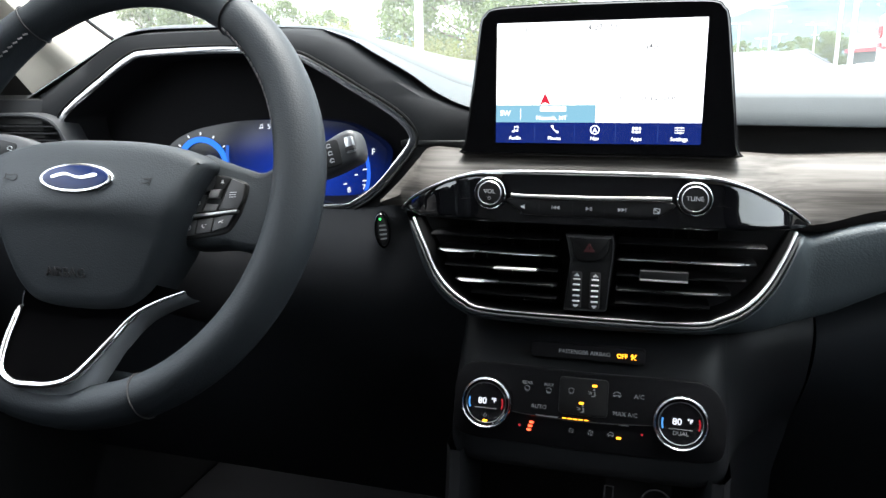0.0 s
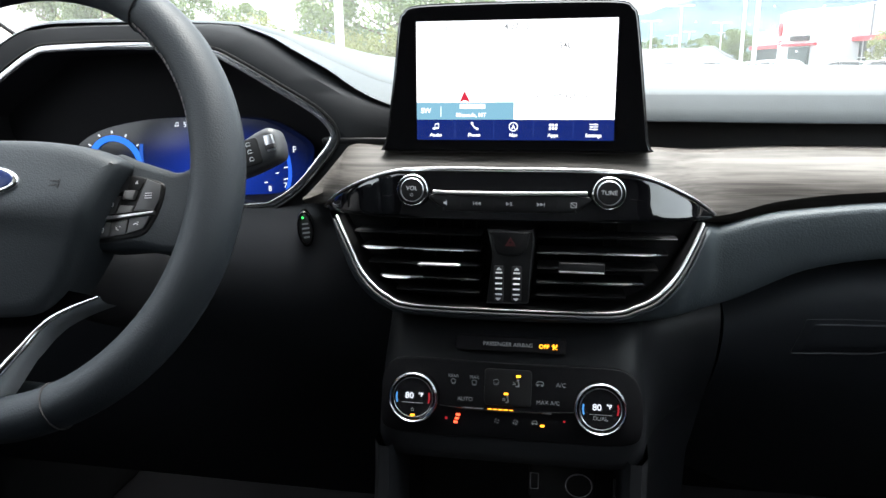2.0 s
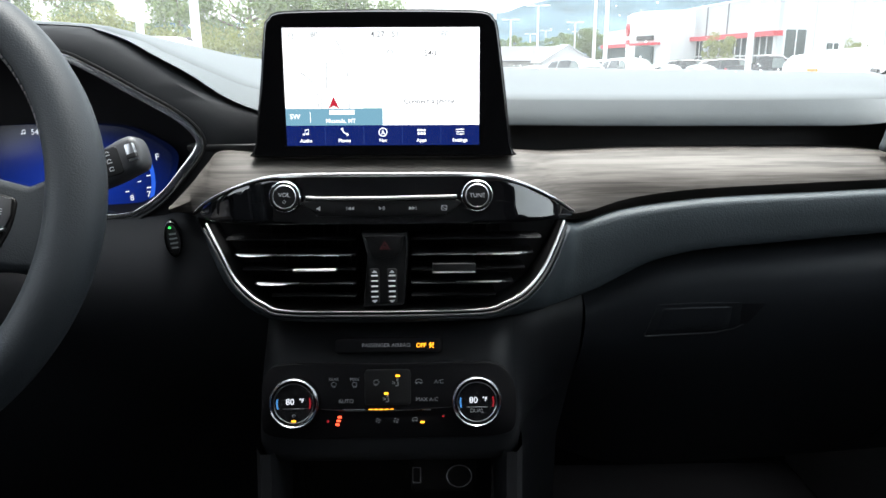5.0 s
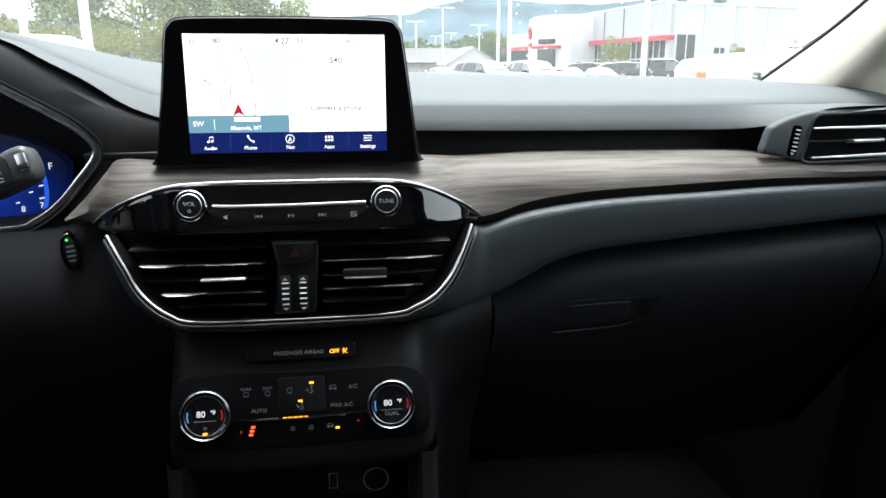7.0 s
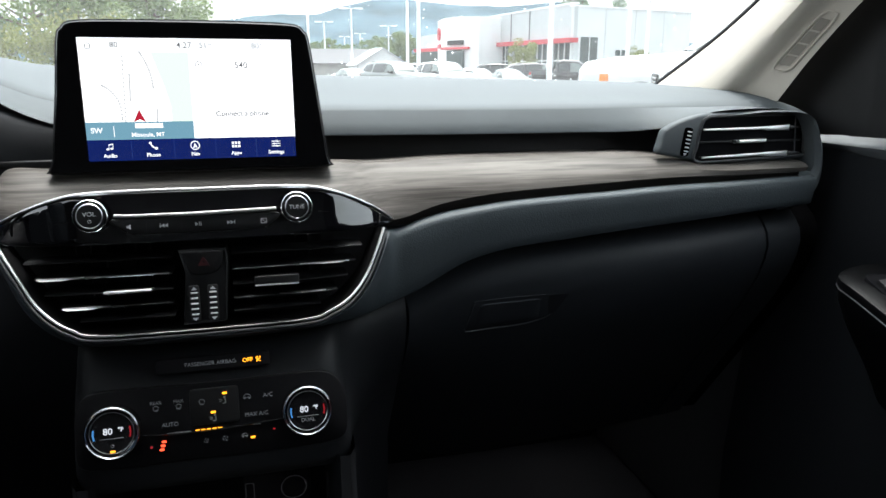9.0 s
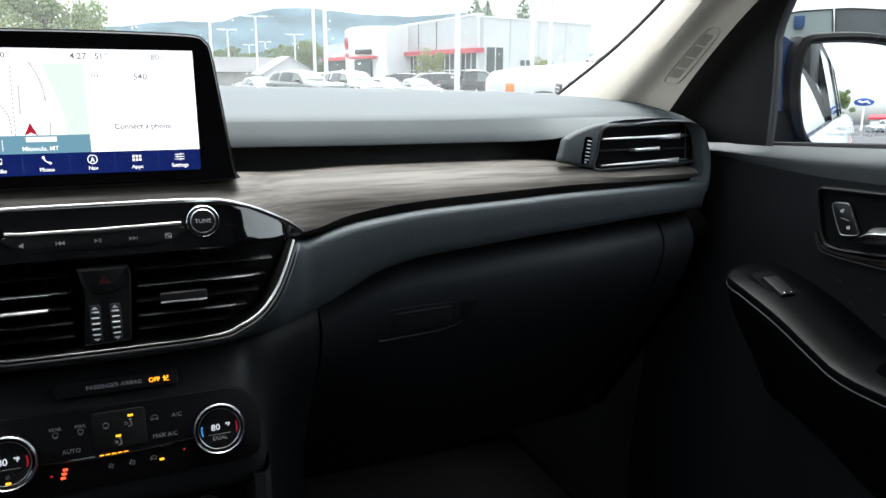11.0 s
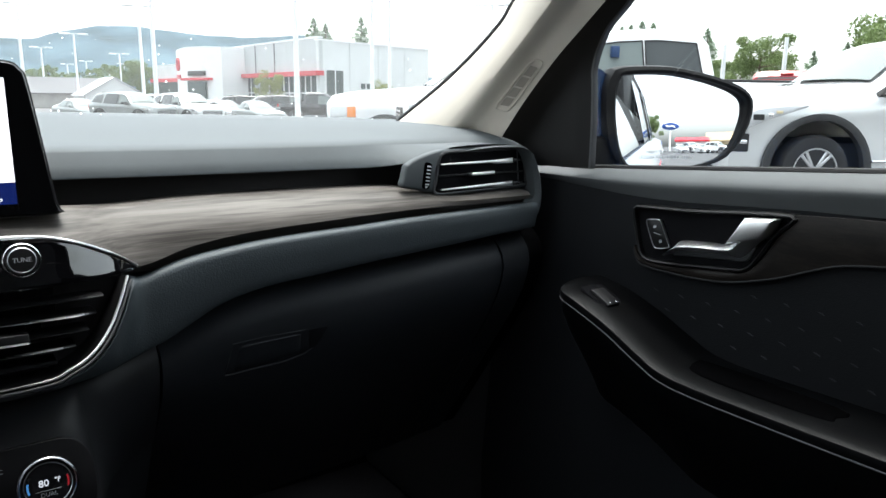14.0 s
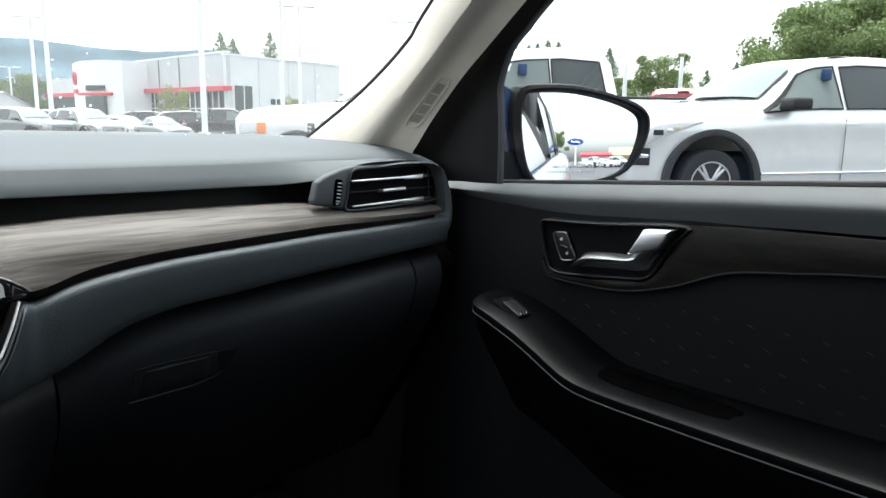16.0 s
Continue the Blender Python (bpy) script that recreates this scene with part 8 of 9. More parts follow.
        box(bm, (n0 + 0.03, 0, zz - 0.18 + 0.05 * k), (0.02, wv * 1.6, 0.016), 0.004)
        part("grille_bar", bm, CHROME, g2)
    if style == "pickup":
        bm = bmesh.new()
        solid_sheet(bm, [[(-1.095 - 0.03 * (k == 0), u * wd, z) for u in (-1, -0.5, 0, 0.5, 1)] for k, (z, wd) in enumerate(((1.45, 0.80), (1.70, 0.72), (1.88, 0.64)))], (-0.03, 0, 0))
        part("rear_window", bm, CARGLASS, v, "dark rear window")
        bm = bmesh.new()
        box(bm, (-1.10, 0, 1.965), (0.05, 0.3, 0.035), 0.01)
        part("brake_light", bm, REDLENS, v, "red high brake light")
        bm = bmesh.new()
        box(bm, (-2.0, 0, 1.372), (1.55, 1.75, 0.05), 0.02)
        part("bed_cover", bm, mat_dark_rim, v, "black bed cover")
    return v


def turn_to(heading):
    """Rotation so that the vehicle's x points along the heading, clockwise from straight ahead."""
    return Matrix.Rotation(radians(90 - heading), 4, "Z")


def park(v, x, y, heading, s=1.0, z=0.0):
    v.matrix_basis = Matrix.Translation((x, y, ground_z(x, y) + z)) @ turn_to(heading)


suv = vehicle("suv", "suv", "silver", "silver SUV with black wheel arches parked alongside", "car")
h = Vector((-0.866, 0.5))
nrm = Vector((0.5, 0.866))
hub = Vector((7.6, 3.33))
c = hub - h * 1.55 + nrm * 0.96
park(suv, c.x, c.y, -60, z=0.06)
bm = bmesh.new()
box(bm, (0.12, 0.83, 1.62), (0.10, 0.07, 0.13), 0.015)
part("lock_box", bm, mat("blue_plastic", (0.01, 0.04, 0.12), 0.4), suv, "dark blue key lock box on the window").matrix_parent_inverse = Matrix()

truck = vehicle("pickup_truck", "pickup", "white", "white crew cab pickup truck parked beyond the mirror", "pickup truck", "white pickups")
h2, n2v = Vector((-0.883, 0.469)), Vector((0.469, 0.883))
c2 = Vector((8.45, 5.26)) + h2 * 1.12 + n2v * 1.0
park(truck, c2.x, c2.y, -62, z=0.06)
c3 = Vector((5.23, 10.1)) - h2 * 2.9 + n2v * 1.0
copy_thing(truck, Matrix.Translation((c3.x, c3.y, 0)) @ turn_to(-62))["label"] = "white pickup truck behind the windscreen pillar"
bm = bmesh.new()
box(bm, (0.20, 0.86, 1.72), (0.11, 0.07, 0.15), 0.015)
part("lock_box", bm, bpy.data.materials["blue_plastic"], truck, "dark blue key lock box on the window").matrix_parent_inverse = Matrix()

redtruck = vehicle("pickup_truck", "pickup", "red", "red pickup truck behind the silver SUV", "pickup truck")
p = spot(59.6, 21)
park(redtruck, p.x, p.y, 60, z=-0.1)
maroon = vehicle("suv", "suv", "maroon", "maroon SUV parked ahead beyond the hood", "car")
p = spot(-38.5, 9.6)
park(maroon, p.x, p.y, -78, z=-0.30)
hatch = vehicle("suv", "suv", "grey", "grey SUV seen from behind with red lights", "car")
p = spot(-21.0, 17)
park(hatch, p.x, p.y, -30, z=-0.15)

rowcars = {}
for k, (az, d, style, paint, hd) in enumerate(((8.2, 50, "sedan", "pewter", 160), (11.5, 43, "suv", "pewter", 152), (15.2, 43, "suv", "silver", 165), (18.0, 54, "sedan", "silver", 172), (20.3, 46, "sedan", "pewter", 176), (13.6, 62, "suv", "white", 160),
                                               (19.8, 62, "suv", "black", 110), (22.6, 51, "suv", "black", 105), (25.1, 50, "pickup", "black", 118), (17.2, 64, "sedan", "white", 170), (21.6, 66, "pickup", "pewter", 120), (9.8, 60, "sedan", "white", 165))):
    p = spot(az, d)
    key = (style, paint)
    if key not in rowcars:
        cv = vehicle({"suv": "suv", "sedan": "sedan", "pickup": "pickup_truck"}[style], style, paint, f"{paint} {style} in the far row of the lot", "car", "parked row")
        rowcars[key] = cv
        park(cv, p.x, p.y, hd)
    else:
        m = Matrix.Translation((p.x, p.y, ground_z(p.x, p.y))) @ turn_to(hd)
        copy_thing(rowcars[key], m)

# ---- dealership ----
deal = thing("dealership", (36, 78, -0.5), "grey and white car dealership with red fascia", "building")
G0 = -0.9


def wall(name, a, b, z0, z1, thick, material, parent, label=""):
    a, b = Vector(a), Vector(b)
    d = (b - a).normalized()
    n = Vector((d.y, -d.x))
    bm = bmesh.new()
    q = [a, b, b - n * thick, a - n * thick]
    lo, hi = [bm.verts.new((p.x, p.y, z0)) for p in q], [bm.verts.new((p.x, p.y, z1)) for p in q]
    bm.faces.new(hi)
    bm.faces.new(list(reversed(lo)))
    for i in range(4):
        j = (i + 1) % 4
        bm.faces.new((lo[i], lo[j], hi[j], hi[i]))
    return part(name, bm, material, parent, label, smooth=False)


C0, L0, R0 = Vector((30.4, 64.6)), Vector((29.3, 90.0)), Vector((46.0, 69.2))
wall("upper_wall", L0, C0, 3.62, 6.72, 0.4, CLADDING, deal, "grey metal clad upper wall")
wall("facade_glass_back", L0 + Vector((0.5, 0)), C0 + Vector((0.5, 0.3)), G0, 3.4, 0.2, SHOPGLASS, deal, "dark shop windows")
wall("fascia", L0 + Vector((-0.5, 0)), C0 + Vector((-0.5, -0.3)), 3.22, 3.66, 0.9, REDTRIM, deal, "red fascia band")
for k in range(6):
    p = L0.lerp(C0, k / 5)
    wall("column", p + Vector((-0.05, 0.25)), p + Vector((-0.05, -0.25)), G0, 3.3, 0.5, CLADDING, deal)
for k in range(1, 20):
    if k % 4:
        p = L0.lerp(C0, k / 20)
        wall("mullion", p + Vector((0.35, 0.05)), p + Vector((0.35, -0.05)), G0, 3.3, 0.1, STEELWHITE, deal)
wall("transom", L0 + Vector((0.36, 0)), C0 + Vector((0.36, 0)), 1.5, 1.62, 0.1, STEELWHITE, deal)
for k in (1, 2, 3, 4):
    p = L0.lerp(C0, k / 5)
    wall("panel_joint", p + Vector((-0.04, 0.12)), p + Vector((-0.04, -0.12)), 3.7, 6.72, 0.1, GREYROOF, deal)
wall("side_wall", C0, R0, G0, 6.5, 0.4, CLADPALE, deal, "pale clad side wall")
wall("parapet_cap", C0 + Vector((-0.1, -0.12)), R0 + Vector((0.1, -0.12)), 6.5, 6.64, 0.6, STEELWHITE, deal)
wall("parapet_cap", L0 + Vector((-0.1, 0)), C0 + Vector((-0.1, 0)), 6.72, 6.88, 0.6, STEELWHITE, deal)
d = (R0 - C0).normalized()
n = Vector((d.y, -d.x))
for a, b, z0, z1 in ((0.95, 3.1, 1.3, 3.75), (5.6, 6.9, 2.05, 2.6), (8.6, 9.6, 0.4, 2.6)):
    wn2 = wall("window", C0 + d * a + n * 0.06, C0 + d * b + n * 0.06, z0, z1, 0.1, SHOPGLASS, deal, "dark window")
    wall("frame", C0 + d * ((a + b) / 2 - 0.05) + n * 0.1, C0 + d * ((a + b) / 2 + 0.05) + n * 0.1, z0, z1, 0.06, STEELWHITE, wn2)
for k in range(1, 4):
    p = C0.lerp(R0, k / 4)
    wall("panel_joint", p - d * 0.03 + n * 0.03, p + d * 0.03 + n * 0.03, G0, 6.5, 0.06, CLADDING, deal)
bm = bmesh.new()
plate(bm, [(C0.x + 0.4, C0.y + 0.6), (R0.x - 0.3, R0.y + 0.5), (R0.x - 0.3, R0.y + 20), (L0.x + 0.5, L0.y)], Matrix(), 6.3, 6.1, 0)
part("roof", bm, GREYROOF, deal, smooth=False)
# curved white entrance wall with red emblem shapes
S0, S1 = Vector((25.0, 94.9)), Vector((26.9, 83.0))
bm = bmesh.new()
rows = []
for z in (G0, 6.62):
    row = []
    for k in range(13):
        t = k / 12
        p = S0.lerp(S1, t) + Vector((-1, 0)) * 1.1 * math.sin(math.pi * t)
        row.append((p.x, p.y, z + (0.16 * math.sin(math.pi * t) if z > 0 else 0)))
    rows.append(row)
solid_sheet(bm, rows, (1.6, 0, 0))
part("entrance_wall", bm, WALLWHITE, deal, "curved white entrance wall")
wall("entrance_return", S1 + Vector((0.0, 0.2)), S1 + Vector((3.0, 0.0)), G0, 6.5, 0.4, WALLWHITE, deal)
Lw = Vector((26.0, 112.0))
wall("left_wing", Lw, S0 + Vector((2, 0)), 3.3, 5.3, 0.4, CLADDING, deal)
wall("left_wing_glass", Lw, S0 + Vector((2.4, 0)), G0, 3.0, 0.3, SHOPGLASS, deal, "dark shop windows")
wall("left_fascia", Lw + Vector((-0.4, 0)), S0 + Vector((1.6, 0)), 2.95, 3.4, 0.5, REDTRIM, deal, "red fascia band")


def on_entrance(t, z):
    p = S0.lerp(S1, t) + Vector((-1.12, 0)) * math.sin(math.pi * t)
    tt = (S0.lerp(S1, t + 0.01) + Vector((-1.12, 0)) * math.sin(math.pi * (t + 0.01))) - p
    a = math.atan2(tt.y, tt.x)
    return Matrix.Translation((p.x - 0.1, p.y, z)) @ Matrix.Rotation(a, 4, "Z") @ Matrix.Rotation(radians(90), 4, "X")


bm = bmesh.new()
ring_plate(bm, circle(0.95, 28, 0, 0, 0.8), circle(0.72, 28, 0, 0, 0.56), on_entrance(0.16, 4.9), 0.1, -0.1)
ring_plate(bm, circle(0.42, 20, 0, 0.1, 0.55), circle(0.24, 20, 0, 0.1, 0.38), on_entrance(0.16, 4.9), 0.1, -0.1)
part("emblem", bm, REDTRIM, deal, "red oval emblem shape")
bm = bmesh.new()
plate(bm, rounded(2.0, 0.5, 0.05, 2), on_entrance(0.17, 3.4), 0.08, -0.1, 0.02)
part("sign_bar", bm, REDTRIM, deal, "red sign bar")
bm = bmesh.new()
plate(bm, rounded(3.4, 0.55, 0.05, 2), on_entrance(0.66, 3.72), 0.12, -0.1, 0.02)
part("sign_plate", bm, mat_dark_rim, deal, "dark sign plate")
bm = bmesh.new()
plate(bm, rounded(6.0, 0.3, 0.03, 2), on_entrance(0.66, 3.05), 0.3, -0.1, 0.02)
part("door_canopy", bm, REDTRIM, deal, "red canopy")
bm = bmesh.new()
plate(bm, rounded(3.6, 3.2, 0.03, 2), on_entrance(0.66, 1.2), 0.15, -0.1, 0.02)
part("entrance_door", bm, SHOPGLASS, deal, "dark glass entrance")

# white gabled shed and long grey roof
shed = thing("shed", (18, 100, -0.7), "white gabled shed with a shallow roof", "shed")
sc = spot(10.4, 100)
bm = bmesh.new()
w = 3.4
q = [(-w, 0.0), (w, 0.0), (w, 1.75), (0, 3.85), (-w, 1.75)]
lo = [bm.verts.new((sc.x + x, sc.y, z - 0.7)) for x, z in q]
hi = [bm.verts.new((sc.x + x, sc.y + 9, z - 0.7)) for x, z in q]
bm.faces.new(lo)
bm.faces.new(list(reversed(hi)))
for i in range(5):
    j = (i + 1) % 5
    bm.faces.new((lo[i], lo[j], hi[j], hi[i]))
part("walls", bm, WALLWHITE, shed, "white walls", smooth=False)
for sx in (-1, 1):
    bm = bmesh.new()
    solid_sheet(bm, [[(sc.x, sc.y - 0.4, 3.16), (sc.x, sc.y + 9.4, 3.16)], [(sc.x + sx * (w + 0.4), sc.y - 0.4, 0.86), (sc.x + sx * (w + 0.4), sc.y + 9.4, 0.86)]], (0, 0, 0.14))
    part("roof", bm, CLADDING, shed, "pale grey roof", smooth=False)
house = thing("low_house", (15, 118, -0.8), "low house with a long grey roof", "house")
hc = spot(6.6, 118)
bm = bmesh.new()
box(bm, (hc.x, hc.y, 0.2), (17, 7, 2.0), 0.05)
part("walls", bm, CONCRETE, house)
bm = bmesh.new()
solid_sheet(bm, [[(hc.x - 9.2, hc.y - 4.2, 1.1), (hc.x + 9.2, hc.y - 4.2, 1.1)], [(hc.x - 8.6, hc.y, 3.3), (hc.x + 8.6, hc.y, 3.3)], [(hc.x - 9.2, hc.y + 4.2, 1.1), (hc.x + 9.2, hc.y + 4.2, 1.1)]], (0, 0, 0.15))
part("roof", bm, GREYROOF, house, "long grey roof", smooth=False)


# ---- behind the car: seen in the mirror ----
sg = thing("pole_sign", spot(177.9, 65), "blue oval dealer sign on a white pole", "sign")
p = sg.location
bm = bmesh.new()
lathe(bm, [(0.22, 0), (0.2, 5.0)], Matrix.Translation(p), 12)
part("post", bm, STEELWHITE, sg, "white post")
sgm = Matrix.Translation((p.x, p.y, 5.35)) @ Matrix.Rotation(radians(180), 4, "Z") @ Matrix.Rotation(radians(90), 4, "X")
bm = bmesh.new()
plate(bm, circle(2.15, 36, 0, 0, 0.88), sgm, 0.2, -0.2, 0.05)
sgp = part("sign_panel", bm, STEELWHITE, sg, "pale oval rim")
bm = bmesh.new()
plate(bm, circle(2.0, 36, 0, 0, 0.75), sgm, 0.23, 0.1, 0.02)
part("sign_field", bm, mat("sign_blue", (0.015, 0.06, 0.25), 0.4, vary=0.05), sgp, "deep blue oval field")
bm = bmesh.new()
plate(bm, spl([(-1.1, -0.15), (-0.5, 0.25), (0.2, 0.05), (0.9, 0.3), (1.15, 0.05), (0.4, -0.22), (-0.4, -0.05), (-1.0, -0.38)], 4, True), sgm, 0.25, 0.2, 0)
part("sign_mark", bm, STEELWHITE, sgp, "pale flourish")
TAN = mat("tan_stucco", (0.42, 0.33, 0.2), 0.8, vary=0.1, vary_size=0.6)


def low_shop(name, az0, az1, dist, height, material, roof, label, gable=0.0):
    """A low building behind the car, square to the line of sight."""
    a, b = spot(az0, dist), spot(az1, dist)
    c, w = (a + b) / 2, (b - a).length
    o = thing(name, c, label, "building")
    m = Matrix.Translation(c) @ Matrix.Rotation(math.atan2(b.y - a.y, b.x - a.x), 4, "Z")
    bm = bmesh.new()
    box(bm, (0, 0, height / 2), (w, 7, height), 0.03, m, 1)
    part("walls", bm, material, o)
    bm = bmesh.new()
    solid_sheet(bm, [[m @ Vector((x, y, z)) for x in (-w / 2 - 0.4, w / 2 + 0.4)] for y, z in ((-4, height), (0, height + gable), (4, height))], (0, 0, 0.35))
    part("roof", bm, roof, o)
    for k in range(5):
        for sy in (-1, 1):
            bm = bmesh.new()
            box(bm, (w * (-0.4 + 0.2 * k), 3.5 * sy, height * 0.42), (w * 0.13, 0.1, height * 0.5), 0.02, m, 1)
            part("window", bm, SHOPGLASS, o, "dark window")
    return o


low_shop("shop", 170.4, 176.6, 80, 2.3, WALLWHITE, REDTRIM, "low white shop with a red roof", 0.8)
low_shop("gabled_shop", 165.0, 170.6, 90, 2.4, TAN, TAN, "tan stucco shop with a gabled roof", 2.2)
for k, (az, key) in enumerate(((175.4, ("sedan", "white")), (173.4, ("suv", "white")), (171.4, ("sedan", "white")), (169.6, ("sedan", "silver")), (168.0, ("suv", "white")))):
    p = spot(az, 52 + 2 * (k % 2))
    copy_thing(rowcars[key], Matrix.Translation((p.x, p.y, 0)) @ turn_to(15 + 7 * k))["label"] = f"{key[1]} {key[0]} in the row behind the car"


# ---- light poles ----
def pole(az, dist, height, head, r=0.14, label="white steel light pole with a flat lamp head"):
    p = spot(az, dist)
    g0 = ground_z(p.x, p.y)
    o = thing("light_pole", (p.x, p.y, g0), label, "light pole", "lot light poles")
    bm = bmesh.new()
    lathe(bm, [(r * 1.15, 0), (r * 0.8, height)], Matrix.Translation((p.x, p.y, g0)), 10)
    part("shaft", bm, STEELWHITE, o)
    bm = bmesh.new()
    lathe(bm, [(0.3, 0), (0.3, 0.6), (0.26, 0.62)], Matrix.Translation((p.x, p.y, g0)), 14)
    part("footing", bm, CONCRETE, o)
    if head:
        for sx in (-1, 1):
            bm = bmesh.new()
            a = radians(-az)
            m = Matrix.Translation((p.x, p.y, g0 + height)) @ Matrix.Rotation(a, 4, "Z")
            box(bm, (sx * head * 0.32, 0, 0.0), (head * 0.36, 0.5, 0.16), 0.04, m, 1)
            box(bm, (sx * head * 0.08, 0, -0.02), (head * 0.16, 0.1, 0.08), 0.01, m, 1)
            part("lamp_head", bm, STEELWHITE, o)
    return o


for az, dist, height, head in ((4.8, 75, 9.5, 2.2), (6.0, 118, 8.3, 2.9), (8.05, 108, 9.6, 3.4), (10.85, 130, 8.4, 3.0), (12.3, 66, 8.9, 2.6), (13.15, 52, 9.8, 0), (23.25, 40, 9.8, 2.2), (7.5, 165, 7.8, 2.4), (8.68, 150, 7.9, 2.4), (11.1, 150, 7.6, 2.4),
                              (29.0, 52, 9.8, 2.4), (30.35, 58, 9.8, 2.4), (38.2, 58, 8.9, 2.6), (55.3, 45, 4.6, 0), (59.3, 48, 5.2, 0), (-17.45, 24, 9.0, 0), (-21.2, 30, 9.0, 0), (-28.0, 40, 9.0, 2.2), (-14.2, 60, 9.0, 2.4), (-6.5, 70, 9.0, 2.4)):
    pole(az, dist, height, head)
up = thing("utility_pole", spot(66.9, 62), "brown wooden utility pole with transformers", "utility pole")
p = up.location
bm = bmesh.new()
lathe(bm, [(0.17, 0), (0.12, 8.4)], Matrix.Translation(p), 10)
part("shaft", bm, BARK, up)
bm = bmesh.new()
box(bm, (p.x, p.y, 7.7), (2.2, 0.12, 0.14), 0.02)
part("crossarm", bm, BARK, up)
for dx in (-0.5, 0.5):
    bm = bmesh.new()
    lathe(bm, [(0.25, 5.6), (0.28, 5.7), (0.28, 6.6), (0.2, 6.7)], Matrix.Translation((p.x + dx, p.y - 0.2, 0)), 12)
    part("transformer", bm, CLADDING, up, "grey transformer can")


# ---- trees ----
def leaves(bm, centre, size, count, leaf, rng, flat=1.0):
    for _ in range(count):
        d = Vector((rng.gauss(0, 1), rng.gauss(0, 1), rng.gauss(0, 1)))
        d = d.normalized() * (rng.random() ** 0.4)
        c = centre + Vector((d.x * size, d.y * size, d.z * size * flat))
        u = Vector((rng.gauss(0, 1), rng.gauss(0, 1), rng.gauss(0, 0.7))).normalized()
        w = u.orthogonal().normalized()
        w = (Matrix.Rotation(rng.uniform(0, 6.28), 3, u) @ w) * leaf * rng.uniform(0.6, 1.3)
        x = u.cross(w)
        u = x.normalized() * leaf * rng.uniform(0.35, 0.7)
        bm.faces.new([bm.verts.new(c + w), bm.verts.new(c + u), bm.verts.new(c - w), bm.verts.new(c - u)])


def broadleaf(name, height, spread, material, seed, label, count=3600, leaf=0.16, base=0.25):
    rng = random.Random(seed)
    o = thing(name, (0, 0, 0), label, "tree")
    bm = bmesh.new()
    path = [(0, 0, 0), (0.06, 0.03, height * 0.25), (-0.05, 0.08, height * 0.5), (0.08, 0, height * 0.8)]
    tube(bm, spl(path, 4), [0.14 * height / 6 * (1 - 0.07 * k) for k in range(13)], 8, up=(0, 1, 0))
    tips = []
    for k in range(11):
        a, z = rng.uniform(0, 6.28), height * rng.uniform(base, 0.75)
        ln = spread * rng.uniform(0.5, 0.95)
        e = Vector((ln * math.cos(a), ln * math.sin(a), z + height * rng.uniform(0.08, 0.25)))
        tube(bm, spl([(0, 0, z), (e.x * 0.5, e.y * 0.5, z + (e.z - z) * 0.35), tuple(e)], 3), [0.05 * height / 6 * (1 - 0.12 * i) for i in range(7)], 5, up=(0.3, 0.2, 1))
        tips.append(e)
    part("trunk", bm, BARK, o, "grey-brown trunk with limbs")
    bm = bmesh.new()
    tips += [Vector((rng.uniform(-0.5, 0.5) * spread, rng.uniform(-0.5, 0.5) * spread, height * rng.uniform(0.6, 0.97))) for _ in range(12)]
    tips += [Vector((rng.uniform(-0.8, 0.8) * spread, rng.uniform(-0.8, 0.8) * spread, height * rng.uniform(base + 0.05, 0.7))) for _ in range(9)]
    for t in tips:
        leaves(bm, t, spread * rng.uniform(0.2, 0.36), count // len(tips), leaf, rng, 0.8)
    part("crown", bm, material, o, "leafy crown", smooth=False)
    return o


def conifer(name, height, spread, seed, label, count=2600, leaf=0.2):
    rng = random.Random(seed)
    o = thing(name, (0, 0, 0), label, "tree")
    bm = bmesh.new()
    lathe(bm, [(0.02 * height, 0), (0.014 * height, height * 0.5), (0.003 * height, height)], Matrix(), 8)
    part("trunk", bm, BARK, o, "straight trunk")
    bm = bmesh.new()
    for k in range(60):
        t = 0.08 + 0.92 * (k / 60)
        tier = rng.uniform(0.72, 1.1)
        for j in range(5):
            a = rng.uniform(0, 6.28)
            r = spread * (1 - t) ** 0.85 * tier * rng.uniform(0.35, 1.0)
            leaves(bm, Vector((r * 0.75 * math.cos(a), r * 0.75 * math.sin(a), height * t - r * 0.3)), max(0.13, r * 0.42), max(10, int(count // 190 * (1.25 - t))), leaf * (1.1 - 0.5 * t), rng, 0.4)
    part("crown", bm, NEEDLE, o, "dark needled crown", smooth=False)
    return o


T_GREEN = broadleaf("tree", 7.0, 2.4, LEAF, 11, "green broadleaf tree with an uneven crown", 7000, 0.11)
T_WIDE = broadleaf("tree", 8.5, 3.6, LEAF, 12, "wide green broadleaf tree with open crown", 9500, 0.13)
T_BUSH = broadleaf("tree", 4.0, 2.2, LEAFPALE, 13, "yellow-green bushy tree with low branches", 5600, 0.09, 0.08)
T_YOUNG = broadleaf("tree", 3.6, 1.3, LEAFPALE, 14, "small yellow-green tree in the lot", 2600, 0.08, 0.3)
T_FIR = conifer("conifer", 10.0, 5.2, 15, "dark green pointed conifer tree", 9000, 0.16)
used = set()
rng = random.Random(21)


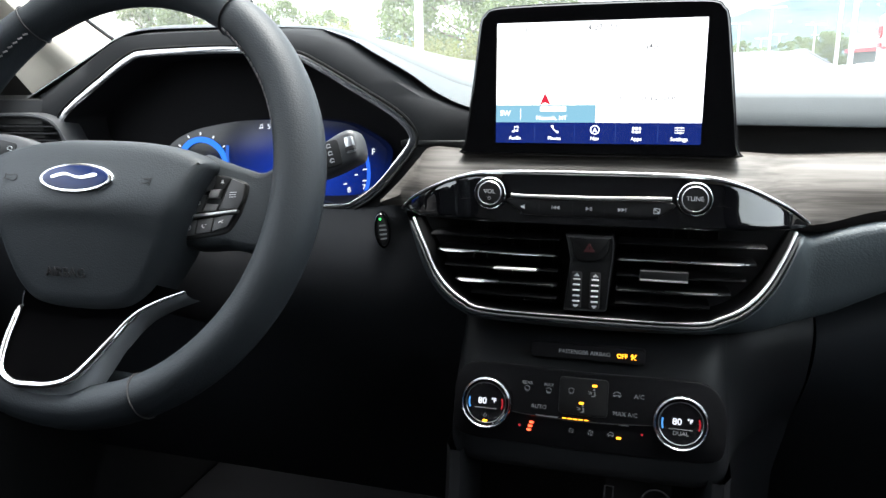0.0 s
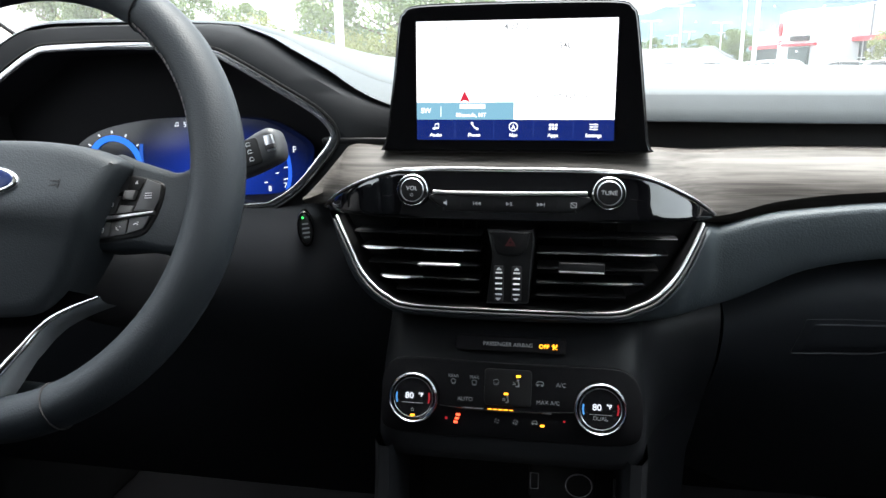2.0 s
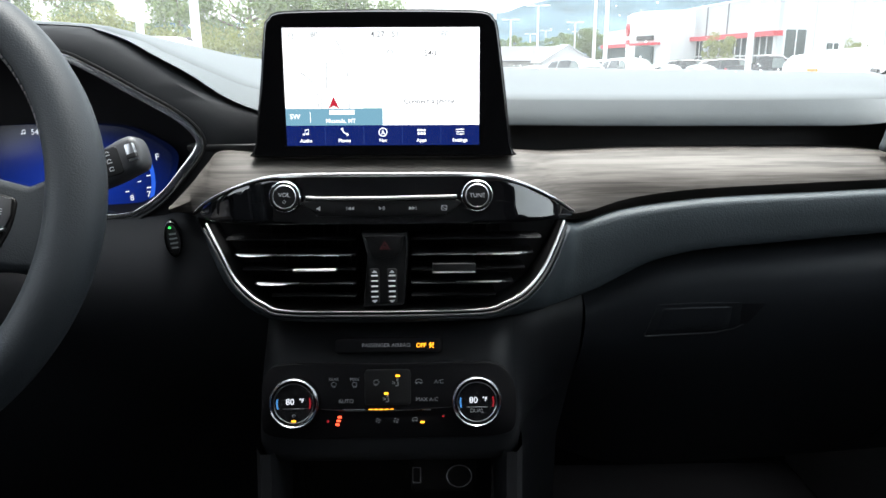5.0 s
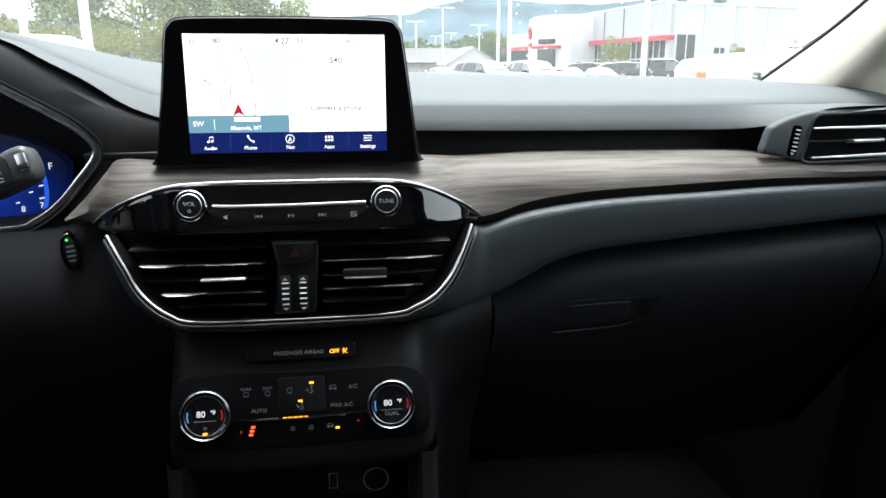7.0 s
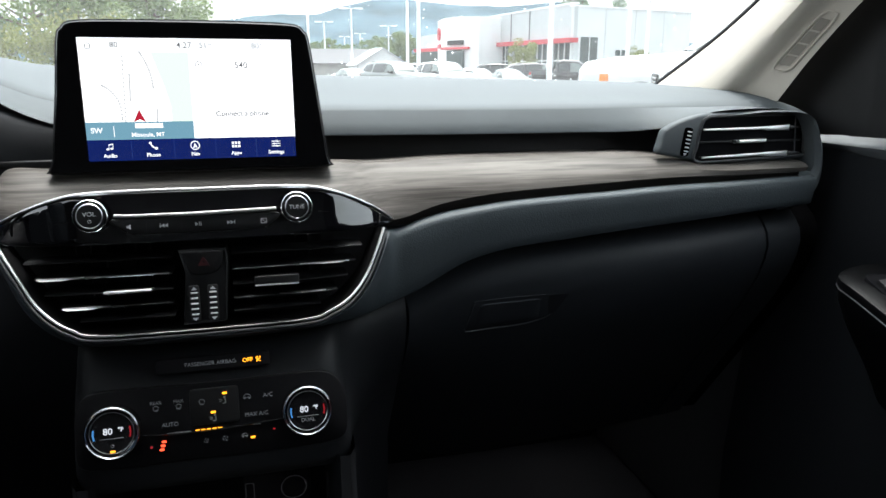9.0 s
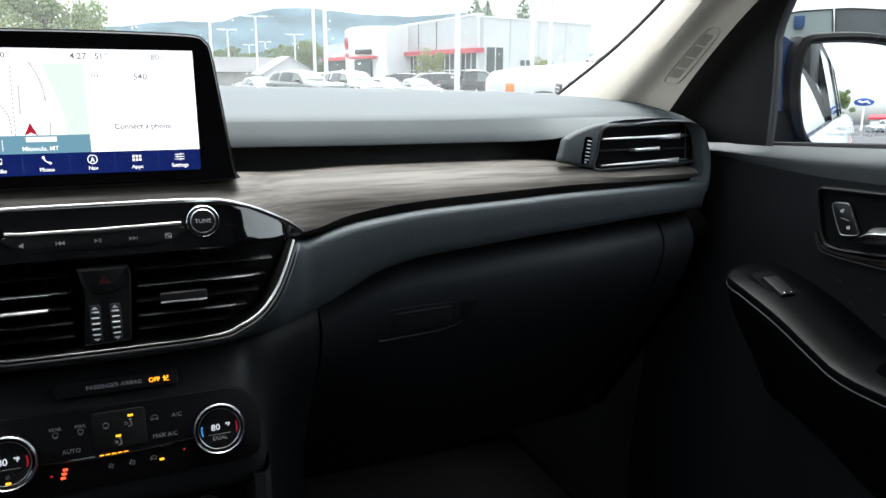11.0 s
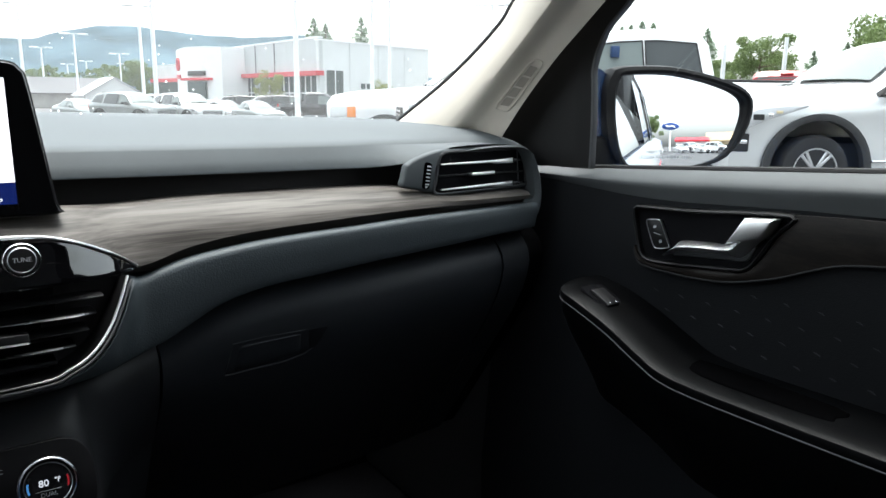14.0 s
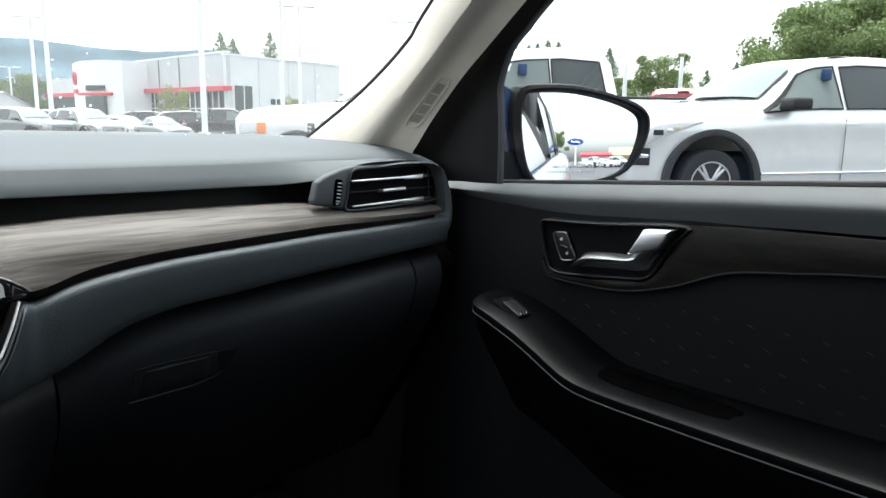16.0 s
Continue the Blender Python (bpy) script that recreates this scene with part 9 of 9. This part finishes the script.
def plant(proto, az, dist, s, label=None):
    p = spot(az, dist)
    m = Matrix.Translation((p.x, p.y, ground_z(p.x, p.y) - 0.05)) @ Matrix.Rotation(rng.uniform(0, 6.28), 4, "Z")
    if proto.name not in used:
        used.add(proto.name)
        proto.scale = (s, s, s)
        proto.matrix_basis = m @ Matrix.Diagonal((s, s, s, 1))
        return proto
    o = copy_thing(proto, m)
    o.matrix_basis = m @ Matrix.Diagonal((s, s, s, 1))
    return o


for proto, az, dist, s in (
        # left of the lot: a belt of trees and bushes
        (T_GREEN, -29.5, 38, 0.75), (T_BUSH, -27.5, 34, 0.85), (T_GREEN, -25.0, 40, 0.72), (T_BUSH, -23.6, 33, 0.9), (T_FIR, -22.2, 36, 0.36), (T_BUSH, -20.6, 32, 0.72), (T_GREEN, -18.6, 44, 0.95), (T_BUSH, -16.2, 30, 0.7),
        (T_WIDE, -13.6, 34, 0.85), (T_GREEN, -10.8, 38, 0.9), (T_BUSH, -12.4, 29, 0.75), (T_BUSH, -9.0, 31, 0.8), (T_WIDE, -6.0, 44, 0.85), (T_GREEN, -3.0, 48, 0.6), (T_BUSH, -32.5, 34, 1.0), (T_GREEN, -36, 38, 0.9), (T_BUSH, -18.0, 36, 0.8),
        (T_BUSH, 0.5, 60, 0.8), (T_GREEN, -34, 30, 0.7),
        # far trees by the houses
        (T_GREEN, 6.3, 140, 0.95), (T_GREEN, 7.6, 150, 0.85), (T_GREEN, 10.4, 138, 1.0), (T_WIDE, 11.6, 140, 0.95), (T_GREEN, 12.9, 140, 1.0), (T_FIR, 12.2, 146, 0.7), (T_GREEN, 3.8, 140, 0.8), (T_GREEN, 5.2, 145, 0.9), (T_FIR, 8.4, 150, 0.62), (T_GREEN, 9.2, 146, 0.95), (T_GREEN, 13.9, 142, 0.95), (T_FIR, 11.0, 150, 0.75),
        # behind the dealership
        (T_FIR, 24.1, 120, 1.2), (T_FIR, 24.6, 118, 1.42), (T_FIR, 25.5, 120, 1.36), (T_FIR, 28.17, 118, 1.45), (T_FIR, 26.0, 128, 1.2),
        # young trees in front of it
        (T_YOUNG, 21.3, 60, 1.05), (T_YOUNG, 29.9, 62, 0.9),
        # right side
        (T_WIDE, 67.2, 58, 1.12), (T_WIDE, 69.0, 63, 1.25), (T_WIDE, 72.2, 66, 1.3), (T_WIDE, 70.6, 62, 1.28), (T_WIDE, 73.6, 58, 1.2), (T_WIDE, 77.0, 60, 1.2), (T_GREEN, 64.9, 56, 0.8), (T_GREEN, 57.7, 50, 0.8), (T_GREEN, 58.9, 53, 0.68), (T_GREEN, 56.5, 54, 0.62), (T_FIR, 61.1, 58, 0.52), (T_FIR, 63.1, 64, 0.62),
        (T_FIR, 46.0, 95, 1.05), (T_FIR, 46.9, 96, 1.12), (T_FIR, 47.95, 97, 1.12), (T_FIR, 48.6, 95, 1.12), (T_FIR, 49.4, 94, 1.15), (T_FIR, 50.2, 97, 1.16), (T_FIR, 54.05, 80, 0.92), (T_GREEN, 54.4, 70, 0.8), (T_BUSH, 57.2, 44, 0.62),
        # behind the car, for the mirror
        (T_GREEN, 181.8, 44, 0.82), (T_GREEN, 183.2, 46, 0.7), (T_WIDE, 164, 100, 0.8), (T_GREEN, 174, 110, 0.6), (T_WIDE, 188, 50, 0.8)):
    plant(proto, az, dist, s)
